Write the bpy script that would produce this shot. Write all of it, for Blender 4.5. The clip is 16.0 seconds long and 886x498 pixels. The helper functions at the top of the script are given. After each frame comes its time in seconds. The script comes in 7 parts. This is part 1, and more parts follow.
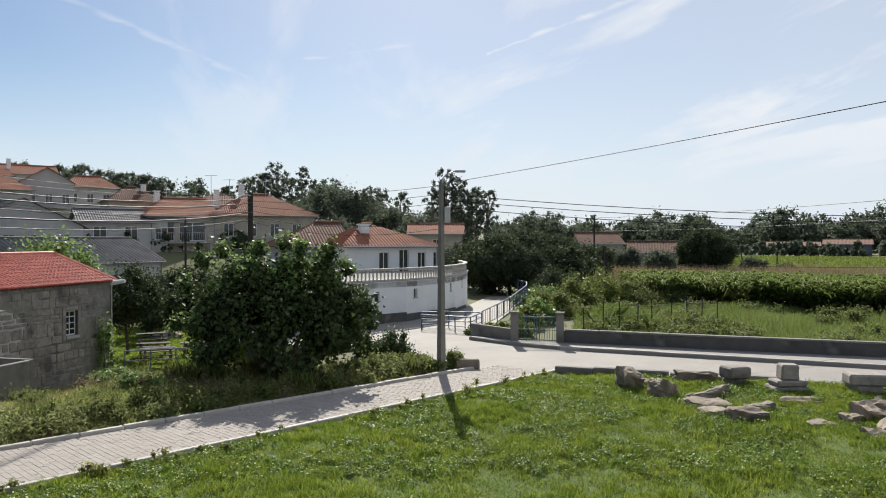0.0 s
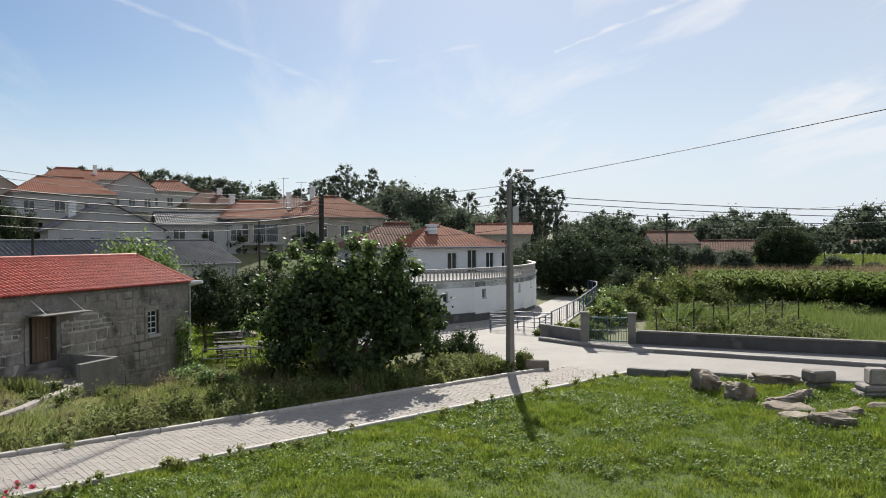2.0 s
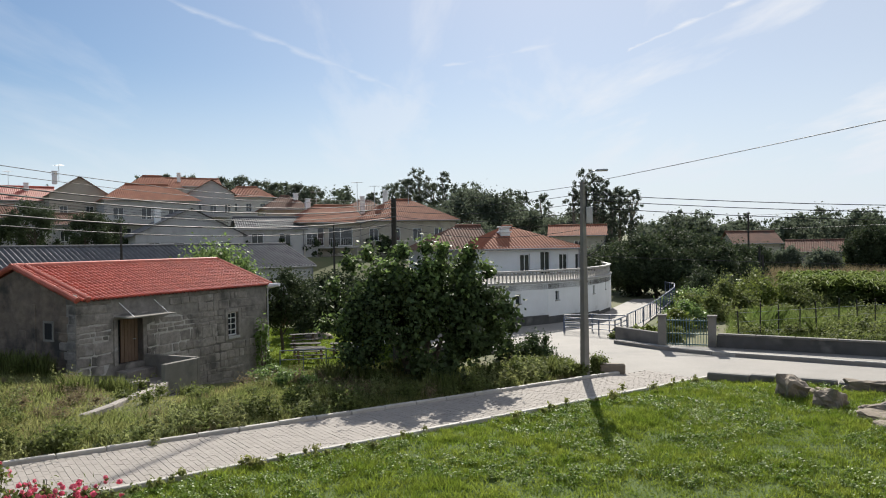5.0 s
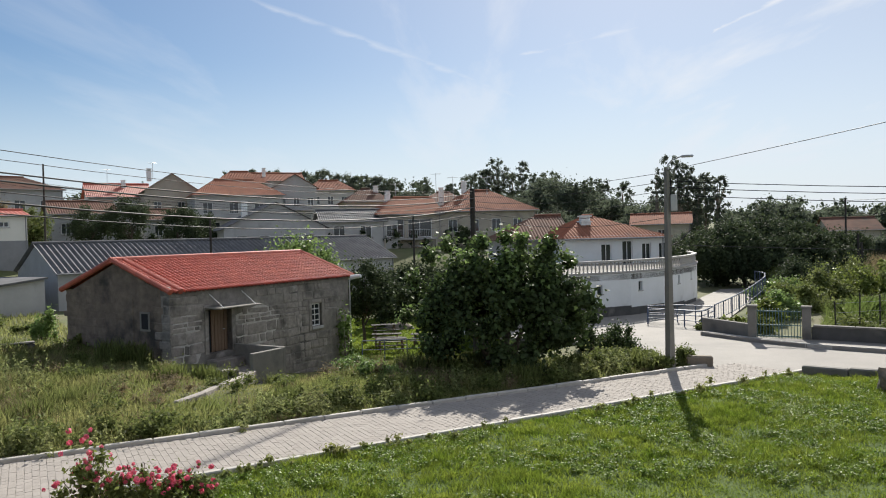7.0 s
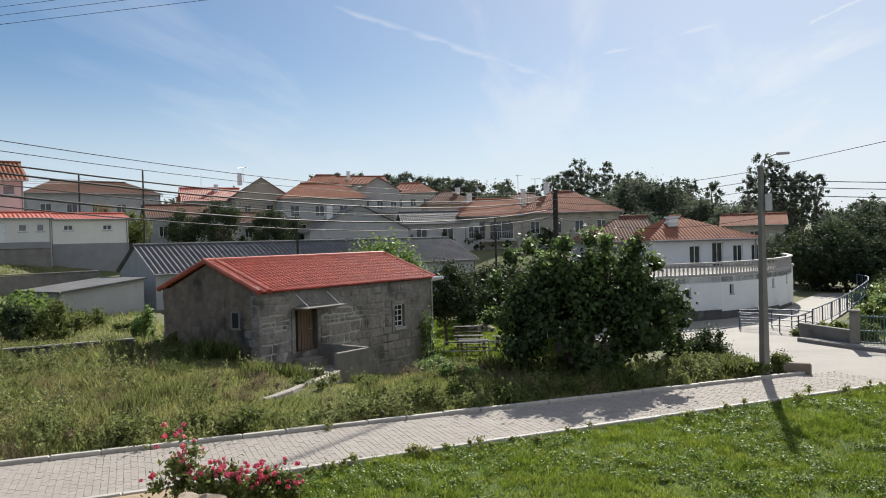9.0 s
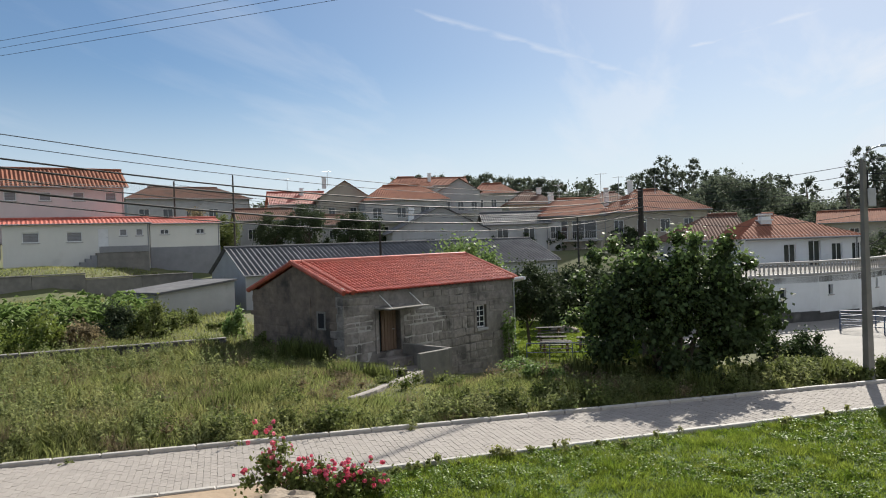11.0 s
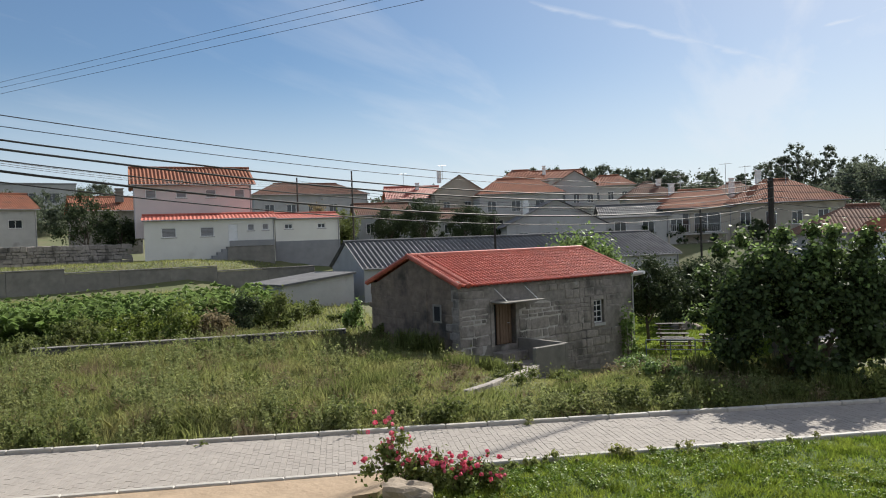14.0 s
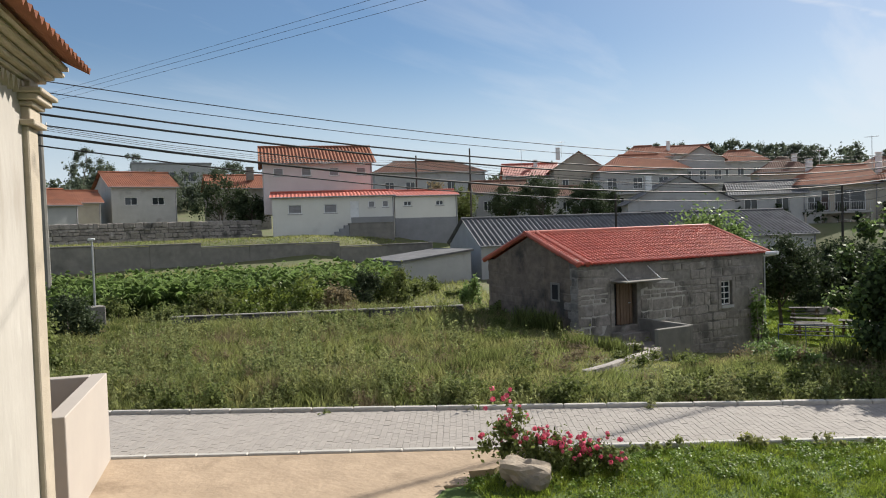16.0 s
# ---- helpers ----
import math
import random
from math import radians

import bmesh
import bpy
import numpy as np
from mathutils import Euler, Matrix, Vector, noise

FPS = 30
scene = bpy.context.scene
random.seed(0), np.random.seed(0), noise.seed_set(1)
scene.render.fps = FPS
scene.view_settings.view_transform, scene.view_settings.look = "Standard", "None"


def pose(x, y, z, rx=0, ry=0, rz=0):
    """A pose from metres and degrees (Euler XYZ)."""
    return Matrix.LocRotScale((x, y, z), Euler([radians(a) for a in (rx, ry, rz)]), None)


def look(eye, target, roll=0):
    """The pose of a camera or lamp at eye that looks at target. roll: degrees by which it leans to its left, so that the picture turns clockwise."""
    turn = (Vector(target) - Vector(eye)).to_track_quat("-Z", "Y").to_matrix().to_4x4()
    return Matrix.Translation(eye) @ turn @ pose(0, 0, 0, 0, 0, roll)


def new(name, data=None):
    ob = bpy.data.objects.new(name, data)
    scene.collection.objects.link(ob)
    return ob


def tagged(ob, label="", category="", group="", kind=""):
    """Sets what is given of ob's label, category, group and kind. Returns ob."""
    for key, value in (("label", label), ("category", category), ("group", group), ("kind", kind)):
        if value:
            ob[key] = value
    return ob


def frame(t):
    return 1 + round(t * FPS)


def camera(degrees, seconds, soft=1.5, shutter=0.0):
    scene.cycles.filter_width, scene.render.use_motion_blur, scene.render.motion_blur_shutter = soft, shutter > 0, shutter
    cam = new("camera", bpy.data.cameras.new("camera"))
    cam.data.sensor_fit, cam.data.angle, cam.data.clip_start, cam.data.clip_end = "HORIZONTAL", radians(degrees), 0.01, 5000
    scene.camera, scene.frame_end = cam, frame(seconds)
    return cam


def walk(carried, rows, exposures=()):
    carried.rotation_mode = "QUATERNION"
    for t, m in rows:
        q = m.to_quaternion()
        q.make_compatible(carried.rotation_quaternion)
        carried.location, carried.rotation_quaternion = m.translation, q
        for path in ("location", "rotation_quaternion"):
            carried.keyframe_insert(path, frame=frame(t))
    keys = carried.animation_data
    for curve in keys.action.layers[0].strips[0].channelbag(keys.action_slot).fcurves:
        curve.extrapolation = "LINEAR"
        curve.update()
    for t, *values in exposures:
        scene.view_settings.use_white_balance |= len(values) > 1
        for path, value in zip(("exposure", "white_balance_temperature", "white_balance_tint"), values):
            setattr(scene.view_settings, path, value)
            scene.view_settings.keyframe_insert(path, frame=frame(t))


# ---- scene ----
cam = camera(61.57, 16.0, soft=1.05)
EYE, TILT = 4.6, -0.7
ROWS = [
    (0.0, 0.000, -0.001, 0.000, -0.00, 0.00, 0.00),
    (0.5, 0.002, 0.015, 0.002, 1.53, -0.20, 0.30),
    (1.0, -0.000, 0.038, -0.004, 2.58, -0.21, 0.28),
    (1.5, -0.000, 0.050, -0.008, 3.79, -0.05, 0.23),
    (2.0, -0.004, 0.065, -0.006, 5.25, 0.04, 0.30),
    (2.5, -0.002, 0.087, -0.009, 6.25, 0.24, 0.44),
    (3.0, 0.005, 0.087, -0.007, 7.10, 0.40, 0.55),
    (5.5, -0.009, 0.189, -0.022, 12.01, 0.13, 0.72),
    (6.0, -0.011, 0.199, -0.019, 13.40, -0.12, 0.79),
    (6.5, -0.022, 0.220, -0.020, 15.08, -0.37, 1.01),
    (7.0, -0.030, 0.246, -0.021, 16.90, -0.34, 1.24),
    (7.5, -0.030, 0.255, -0.020, 18.37, -0.34, 1.34),
    (8.0, -0.045, 0.295, -0.028, 19.73, -0.40, 1.33),
    (8.5, -0.066, 0.332, -0.036, 22.02, -0.27, 1.20),
    (9.0, -0.076, 0.333, -0.037, 23.19, -0.05, 1.23),
    (11.5, -0.143, 0.380, -0.046, 30.92, 0.22, 1.60),
    (12.0, -0.149, 0.380, -0.040, 32.12, 0.30, 1.46),
    (12.5, -0.162, 0.422, -0.042, 33.25, 0.27, 1.38),
    (13.0, -0.168, 0.397, -0.039, 34.47, 0.13, 1.53),
    (13.5, -0.190, 0.398, -0.038, 36.42, -0.03, 1.63),
    (14.0, -0.220, 0.423, -0.045, 38.20, -0.07, 1.67),
    (14.5, -0.234, 0.442, -0.051, 39.65, -0.34, 1.59),
    (15.0, -0.297, 0.496, -0.061, 42.30, -0.66, 1.29),
    (15.5, -0.335, 0.515, -0.077, 44.95, -0.87, 1.11),
    (16.0, -0.368, 0.523, -0.080, 47.19, -1.55, 1.27),
]
walk(cam, [(t, pose(0, 0, EYE, TILT) @ pose(x, y, z, 90 + pitch, roll, yaw)) for t, x, y, z, yaw, pitch, roll in ROWS])

# ---- world and sun ----
SUN_AZ, SUN_EL = -3.0, 34.0      # degrees to the right of +y, and up
world = bpy.data.worlds.new("sky")
scene.world = world
world.use_nodes = True
wn, wl = world.node_tree.nodes, world.node_tree.links
bg = wn["Background"]
sky = wn.new("ShaderNodeTexSky")
sky.sky_type, sky.sun_disc = "NISHITA", False
sky.sun_elevation, sky.sun_rotation = radians(SUN_EL), radians(SUN_AZ)
sky.dust_density, sky.air_density, sky.ozone_density = 0.35, 0.95, 2.2
# thin cirrus: streaks on a high flat layer
geo = wn.new("ShaderNodeTexCoord")
sep = wn.new("ShaderNodeSeparateXYZ")
wl.new(geo.outputs["Generated"], sep.inputs[0])
zc = wn.new("ShaderNodeMath"); zc.operation = "MAXIMUM"; zc.inputs[1].default_value = 0.0
wl.new(sep.outputs[2], zc.inputs[0])
za = wn.new("ShaderNodeMath"); za.operation = "ADD"; za.inputs[1].default_value = 0.12
wl.new(zc.outputs[0], za.inputs[0])
comb = wn.new("ShaderNodeCombineXYZ")
for k in range(2):
    dv = wn.new("ShaderNodeMath"); dv.operation = "DIVIDE"
    wl.new(sep.outputs[k], dv.inputs[0]); wl.new(za.outputs[0], dv.inputs[1]); wl.new(dv.outputs[0], comb.inputs[k])
mp = wn.new("ShaderNodeMapping")
mp.inputs["Scale"].default_value = (0.75, 0.2, 1.0)
mp.inputs["Location"].default_value = (0.55, 2.3, 0.0)
turn_sky = wn.new("ShaderNodeVectorRotate")
turn_sky.rotation_type = "Z_AXIS"
turn_sky.inputs["Angle"].default_value = radians(-13)
wl.new(comb.outputs[0], turn_sky.inputs["Vector"])
wl.new(turn_sky.outputs[0], mp.inputs[0])
n1 = wn.new("ShaderNodeTexNoise")
n1.inputs["Scale"].default_value, n1.inputs["Detail"].default_value, n1.inputs["Roughness"].default_value = 1.9, 9, 0.58
n1.inputs["Distortion"].default_value = 0.45
wl.new(mp.outputs[0], n1.inputs["Vector"])
ramp = wn.new("ShaderNodeValToRGB")
ramp.color_ramp.elements[0].position, ramp.color_ramp.elements[1].position = 0.37, 0.61
wl.new(n1.outputs["Fac"], ramp.inputs[0])
# the veil is thicker on the sun's side
side = wn.new("ShaderNodeMapRange")
side.inputs["From Min"].default_value, side.inputs["From Max"].default_value = -0.75, 0.45
side.inputs["To Min"].default_value, side.inputs["To Max"].default_value = 0.22, 1.0
wl.new(sep.outputs[0], side.inputs[0])
ahead = wn.new("ShaderNodeMapRange")
ahead.inputs["From Min"].default_value, ahead.inputs["From Max"].default_value = -0.35, 0.5
ahead.inputs["To Min"].default_value, ahead.inputs["To Max"].default_value = 0.75, 1.0
wl.new(sep.outputs[1], ahead.inputs[0])
cover = wn.new("ShaderNodeMath"); cover.operation = "MULTIPLY"
wl.new(side.outputs[0], cover.inputs[0]); wl.new(ahead.outputs[0], cover.inputs[1])
cf = wn.new("ShaderNodeMath"); cf.operation = "MULTIPLY"
wl.new(ramp.outputs[0], cf.inputs[0]); wl.new(cover.outputs[0], cf.inputs[1])
veil = wn.new("ShaderNodeMath"); veil.operation = "MULTIPLY"; veil.inputs[1].default_value = 0.58
wl.new(cover.outputs[0], veil.inputs[0])
both = wn.new("ShaderNodeMath"); both.operation = "MAXIMUM"
wl.new(cf.outputs[0], both.inputs[0]); wl.new(veil.outputs[0], both.inputs[1])
def streak(ax, ay, bx, by, w0, w1, strength):
    """A vapour trail on the cirrus layer from a to b, widening from w0 to w1; gives its cover."""
    def node(op, a, b, clamp=False):
        m = wn.new("ShaderNodeMath"); m.operation = op; m.use_clamp = clamp
        for i, v in enumerate((a, b)):
            if isinstance(v, float):
                m.inputs[i].default_value = v
            else:
                wl.new(v, m.inputs[i])
        return m.outputs[0]
    ln = math.hypot(bx - ax, by - ay)
    ux, uy = (bx - ax) / ln, (by - ay) / ln
    flat = wn.new("ShaderNodeSeparateXYZ")
    wl.new(ragged.outputs[0], flat.inputs[0])
    x, y = node("SUBTRACT", flat.outputs[0], ax), node("SUBTRACT", flat.outputs[1], ay)
    along = node("DIVIDE", node("ADD", node("MULTIPLY", x, ux), node("MULTIPLY", y, uy)), ln)
    off = node("ABSOLUTE", node("SUBTRACT", node("MULTIPLY", x, uy), node("MULTIPLY", y, ux)), 0.0)
    width = node("MAXIMUM", node("ADD", node("MULTIPLY", along, w1 - w0), w0), 0.004)
    body = node("SUBTRACT", 1.0, node("DIVIDE", off, width), True)
    ends = node("MULTIPLY", node("MULTIPLY", along, 8.0, True), node("MULTIPLY", node("SUBTRACT", 1.35, along), 4.0, True))
    thin = node("MULTIPLY", node("MULTIPLY", n2.outputs["Fac"], 1.7, True), strength)
    return node("MULTIPLY", node("MULTIPLY", body, ends), thin)


n2 = wn.new("ShaderNodeTexNoise")
n2.inputs["Scale"].default_value, n2.inputs["Detail"].default_value = 7.0, 5
wl.new(comb.outputs[0], n2.inputs["Vector"])
n3 = wn.new("ShaderNodeVectorMath"); n3.operation = "SUBTRACT"; n3.inputs[1].default_value = (0.5, 0.5, 0.5)
wl.new(n2.outputs["Color"], n3.inputs[0])
n4 = wn.new("ShaderNodeVectorMath"); n4.operation = "SCALE"; n4.inputs["Scale"].default_value = 0.07
wl.new(n3.outputs[0], n4.inputs[0])
ragged = wn.new("ShaderNodeVectorMath"); ragged.operation = "ADD"
wl.new(comb.outputs[0], ragged.inputs[0]); wl.new(n4.outputs[0], ragged.inputs[1])
cloud = both.outputs[0]
for trail in ((0.117, 2.738, 0.517, 2.258, 0.012, 0.085, 0.85), (0.224, 2.453, 0.282, 2.261, 0.020, 0.050, 0.40), (-1.230, 1.833, -0.708, 3.017, 0.050, 0.090, 0.50), (1.241, 3.116, 1.515, 2.835, 0.012, 0.030, 0.50), (-0.537, 2.730, -0.114, 2.592, 0.030, 0.100, 0.60)):
    joined = wn.new("ShaderNodeMath"); joined.operation = "MAXIMUM"
    wl.new(cloud, joined.inputs[0]); wl.new(streak(*trail), joined.inputs[1])
    cloud = joined.outputs[0]
cmix = wn.new("ShaderNodeMixRGB")
cmix.inputs[2].default_value = (9.7, 9.9, 10.3, 1)
wl.new(cloud, cmix.inputs[0]); hs = wn.new("ShaderNodeHueSaturation")
hs.inputs["Saturation"].default_value, hs.inputs["Value"].default_value = 1.38, 0.95
wl.new(sky.outputs[0], hs.inputs["Color"]); wl.new(hs.outputs[0], cmix.inputs[1])
# pale haze low over the horizon
hz = wn.new("ShaderNodeMapRange")
hz.interpolation_type = "SMOOTHSTEP"
hz.inputs["From Min"].default_value, hz.inputs["From Max"].default_value = 0.0, 0.24
hz.inputs["To Min"].default_value, hz.inputs["To Max"].default_value = 0.82, 0.0
wl.new(sep.outputs[2], hz.inputs[0])
hmix = wn.new("ShaderNodeMixRGB")
hmix.inputs[2].default_value = (7.9, 8.8, 9.9, 1)
wl.new(hz.outputs[0], hmix.inputs[0]); wl.new(cmix.outputs[0], hmix.inputs[1]); wl.new(hmix.outputs[0], bg.inputs[0])
bg.inputs[1].default_value = 0.059
sun = new("sun", bpy.data.lights.new("sun", "SUN"))
sun.data.energy, sun.data.angle, sun.data.color = 5.0, radians(0.6), (1.0, 0.95, 0.86)
a, e = radians(SUN_AZ), radians(SUN_EL)
sun.matrix_world = look((math.sin(a) * math.cos(e) * 50, math.cos(a) * math.cos(e) * 50, math.sin(e) * 50), (0, 0, 0))
scene.view_settings.exposure = 0.62


# ---- materials ----
def mat(name, c1, c2=None, scale=4.0, rough=0.85, bump=0.0, bump_scale=40.0, metal=0.0, vary=0.0, trans=0.0, spec=None, stretch=None, stain=None, world=False, stain2=None):
    """Two colours mixed by noise, fine relief, optional change from piece to piece and stains of a third colour."""
    m = bpy.data.materials.new(name)
    m.use_nodes = True
    nt, lk = m.node_tree.nodes, m.node_tree.links
    bs = nt["Principled BSDF"]
    bs.inputs["Roughness"].default_value, bs.inputs["Metallic"].default_value = rough, metal
    if spec is not None:
        bs.inputs["Specular IOR Level"].default_value = spec
    tc = nt.new("ShaderNodeTexCoord")
    vec = nt.new("ShaderNodeNewGeometry").outputs["Position"] if world else tc.outputs["Object"]
    if stretch:
        sm = nt.new("ShaderNodeMapping")
        sm.inputs["Scale"].default_value = stretch
        lk.new(vec, sm.inputs[0])
        vec = sm.outputs[0]
    no = nt.new("ShaderNodeTexNoise")
    no.inputs["Scale"].default_value, no.inputs["Detail"].default_value, no.inputs["Roughness"].default_value = scale, 8, 0.65
    lk.new(vec, no.inputs["Vector"])
    cr = nt.new("ShaderNodeValToRGB")
    cr.color_ramp.elements[0].position, cr.color_ramp.elements[1].position = 0.33, 0.67
    c2 = c2 or tuple(v * 0.75 for v in c1)
    cr.color_ramp.elements[0].color, cr.color_ramp.elements[1].color = (*c1, 1), (*c2, 1)
    lk.new(no.outputs["Fac"], cr.inputs[0])
    col = cr.outputs[0]
    for stain in [v for v in (stain, stain2) if v]:
        sn = nt.new("ShaderNodeTexNoise")
        sn.inputs["Scale"].default_value, sn.inputs["Detail"].default_value = stain[1], 6
        lk.new(vec, sn.inputs["Vector"])
        sr = nt.new("ShaderNodeValToRGB")
        sr.color_ramp.elements[0].position, sr.color_ramp.elements[1].position = stain[2], stain[2] + 0.14
        lk.new(sn.outputs["Fac"], sr.inputs[0])
        mx = nt.new("ShaderNodeMixRGB")
        lk.new(sr.outputs[0], mx.inputs[0]); lk.new(col, mx.inputs[1])
        mx.inputs[2].default_value = (*stain[0], 1)
        col = mx.outputs[0]
    if vary:
        oi, gi = nt.new("ShaderNodeObjectInfo"), nt.new("ShaderNodeNewGeometry")
        ad = nt.new("ShaderNodeMath"); ad.operation = "ADD"
        lk.new(oi.outputs["Random"], ad.inputs[0]); lk.new(gi.outputs["Random Per Island"], ad.inputs[1])
        fr = nt.new("ShaderNodeMath"); fr.operation = "FRACT"
        lk.new(ad.outputs[0], fr.inputs[0])
        mr = nt.new("ShaderNodeMapRange")
        mr.inputs["To Min"].default_value, mr.inputs["To Max"].default_value = 1 - vary, 1 + vary
        lk.new(fr.outputs[0], mr.inputs[0])
        hv = nt.new("ShaderNodeHueSaturation")
        lk.new(mr.outputs[0], hv.inputs["Value"]); lk.new(col, hv.inputs["Color"])
        col = hv.outputs[0]
    lk.new(col, bs.inputs["Base Color"])
    if bump:
        bn = nt.new("ShaderNodeTexNoise")
        bn.inputs["Scale"].default_value, bn.inputs["Detail"].default_value = bump_scale, 5
        lk.new(vec, bn.inputs["Vector"])
        bp = nt.new("ShaderNodeBump")
        bp.inputs["Strength"].default_value, bp.inputs["Distance"].default_value = bump, 0.02
        lk.new(bn.outputs["Fac"], bp.inputs["Height"]); lk.new(bp.outputs[0], bs.inputs["Normal"])
    if trans:
        tr = nt.new("ShaderNodeBsdfTranslucent")
        lk.new(col, tr.inputs["Color"])
        ms = nt.new("ShaderNodeMixShader")
        ms.inputs[0].default_value = trans
        out = nt["Material Output"]
        lk.new(bs.outputs[0], ms.inputs[1]); lk.new(tr.outputs[0], ms.inputs[2]); lk.new(ms.outputs[0], out.inputs[0])
    return m


def leafmat(name, c1, c2, rough=0.5, trans=0.45, scale=0.6, vary=0.35):
    return mat(name, c1, c2, scale=scale, rough=rough, trans=trans, vary=vary, spec=0.22)


M_SOIL = mat("rough_ground", (0.085, 0.11, 0.035), (0.13, 0.12, 0.06), 0.35, 1.0, 0.6, 12)
M_LAWN = mat("lawn_ground", (0.055, 0.095, 0.012), (0.085, 0.125, 0.02), 0.8, 1.0, 0.6, 30, stain=((0.10, 0.09, 0.04), 0.7, 0.66))
# brighter twin of the lawn ground: sunlight is put into this green
M_PARK = mat("picnic_lawn_sunlit_tint", (0.13, 0.20, 0.022), (0.17, 0.235, 0.032), 1.2, 1.0, 0.6, 30)
M_SAND = mat("sandy_ground", (0.40, 0.30, 0.205), (0.31, 0.23, 0.155), 1.6, 1.0, 1.0, 9, stain=((0.235, 0.17, 0.11), 0.9, 0.57))
M_ASPHALT = mat("pale_asphalt", (0.27, 0.25, 0.225), (0.22, 0.205, 0.185), 0.5, 0.85, 0.3, 80, stain=((0.19, 0.18, 0.165), 0.25, 0.6))
M_SETT = mat("granite_sett", (0.335, 0.305, 0.275), (0.30, 0.272, 0.245), 2.0, 0.9, 0.25, 60, vary=0.05, spec=0.25, stain=((0.26, 0.24, 0.215), 0.35, 0.62))
M_JOINT = mat("sandy_joint", (0.27, 0.245, 0.215), (0.23, 0.21, 0.185), 3.0, 1.0, 0.3, 60)
M_KERB = mat("pale_granite_kerb", (0.46, 0.435, 0.395), (0.37, 0.345, 0.31), 5.0, 0.8, 0.25, 80, vary=0.10)
M_WHITE = mat("white_limewash", (0.80, 0.80, 0.79), (0.72, 0.72, 0.70), 0.7, 0.9, 0.15, 20, stain=((0.58, 0.57, 0.54), 0.6, 0.66))
# off-white and cream: shade on the village fronts is put into these darker colours
M_OFFW = mat("weathered_whitewash_shade_grey", (0.47, 0.46, 0.445), (0.38, 0.37, 0.355), 0.5, 0.9, 0.15, 20, stain=((0.27, 0.26, 0.245), 0.6, 0.60))
M_CREAM = mat("cream_render", (0.46, 0.41, 0.335), (0.36, 0.32, 0.265), 0.5, 0.9, 0.15, 20, stain=((0.27, 0.245, 0.21), 0.6, 0.60))
M_PALE = mat("fresh_cream_render", (0.72, 0.70, 0.64), (0.66, 0.64, 0.58), 0.5, 0.9, 0.1, 20, stain=((0.58, 0.56, 0.51), 0.4, 0.64))
M_PINK = mat("pale_pink_render", (0.70, 0.60, 0.575), (0.63, 0.54, 0.52), 0.5, 0.9, 0.1, 20)
M_GREYW = mat("grey_white_render", (0.43, 0.43, 0.43), (0.35, 0.35, 0.35), 0.5, 0.9, 0.15, 20, stain=((0.30, 0.295, 0.285), 0.6, 0.60))
M_GREYP = mat("grey_plinth_render", (0.26, 0.26, 0.27), (0.21, 0.21, 0.22), 1.0, 0.9, 0.2, 20)
M_STONE = mat("granite_rubble", (0.33, 0.295, 0.265), (0.20, 0.18, 0.162), 5.0, 0.9, 0.9, 22, vary=0.2, world=True, stain=((0.10, 0.092, 0.084), 0.9, 0.54), stain2=((0.40, 0.375, 0.345), 1.7, 0.62))
M_MORTAR = mat("grey_lime_mortar", (0.29, 0.265, 0.24), (0.175, 0.16, 0.145), 3.5, 1.0, 0.9, 18, world=True, stain=((0.10, 0.092, 0.084), 0.7, 0.54), stain2=((0.37, 0.345, 0.315), 1.3, 0.61))
M_JOINTING = mat("pale_lime_pointing", (0.52, 0.49, 0.455), (0.36, 0.335, 0.305), 4.0, 1.0, 0.5, 30, world=True, stain=((0.24, 0.22, 0.20), 1.4, 0.57))
M_OLDREND = mat("weathered_render", (0.235, 0.185, 0.145), (0.125, 0.10, 0.082), 2.6, 1.0, 0.8, 16, world=True, vary=0.12, stain=((0.05, 0.046, 0.042), 0.75, 0.52), stain2=((0.33, 0.26, 0.205), 1.1, 0.64))
M_CONC = mat("weathered_concrete", (0.24, 0.225, 0.20), (0.16, 0.15, 0.135), 1.3, 0.95, 0.4, 30, stain=((0.12, 0.115, 0.105), 0.8, 0.60))
M_DARKW = mat("dark_mottled_wall", (0.115, 0.11, 0.105), (0.07, 0.068, 0.062), 1.0, 0.95, 0.5, 20, stain=((0.17, 0.16, 0.145), 0.9, 0.62))
M_TILE_R = mat("red_clay_tile", (0.50, 0.125, 0.08), (0.38, 0.095, 0.065), 1.5, 0.6, 0.2, 40, vary=0.14)
# dark red puts the shade between the raised cover tiles into the channels
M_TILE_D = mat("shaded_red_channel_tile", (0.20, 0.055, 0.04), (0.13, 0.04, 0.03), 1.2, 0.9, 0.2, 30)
M_TILE_O = mat("orange_clay_tile", (0.33, 0.135, 0.08), (0.23, 0.095, 0.06), 0.9, 0.9, 0.2, 30, vary=0.16, spec=0.2, stain=((0.17, 0.085, 0.06), 0.7, 0.58))
M_TILE_B = mat("weathered_brown_tile", (0.20, 0.10, 0.07), (0.135, 0.075, 0.055), 0.9, 0.9, 0.2, 30, vary=0.2, spec=0.2, stain=((0.10, 0.07, 0.055), 0.6, 0.56))
M_TILE_G = mat("dark_grey_roof_sheet", (0.16, 0.16, 0.165), (0.10, 0.10, 0.105), 0.8, 0.85, 0.2, 30, spec=0.25, stain=((0.21, 0.205, 0.20), 0.5, 0.62))
M_WOOD = mat("old_brown_wood", (0.23, 0.15, 0.095), (0.14, 0.09, 0.06), 3.0, 0.8, 0.4, 30, stretch=(6, 6, 0.6))
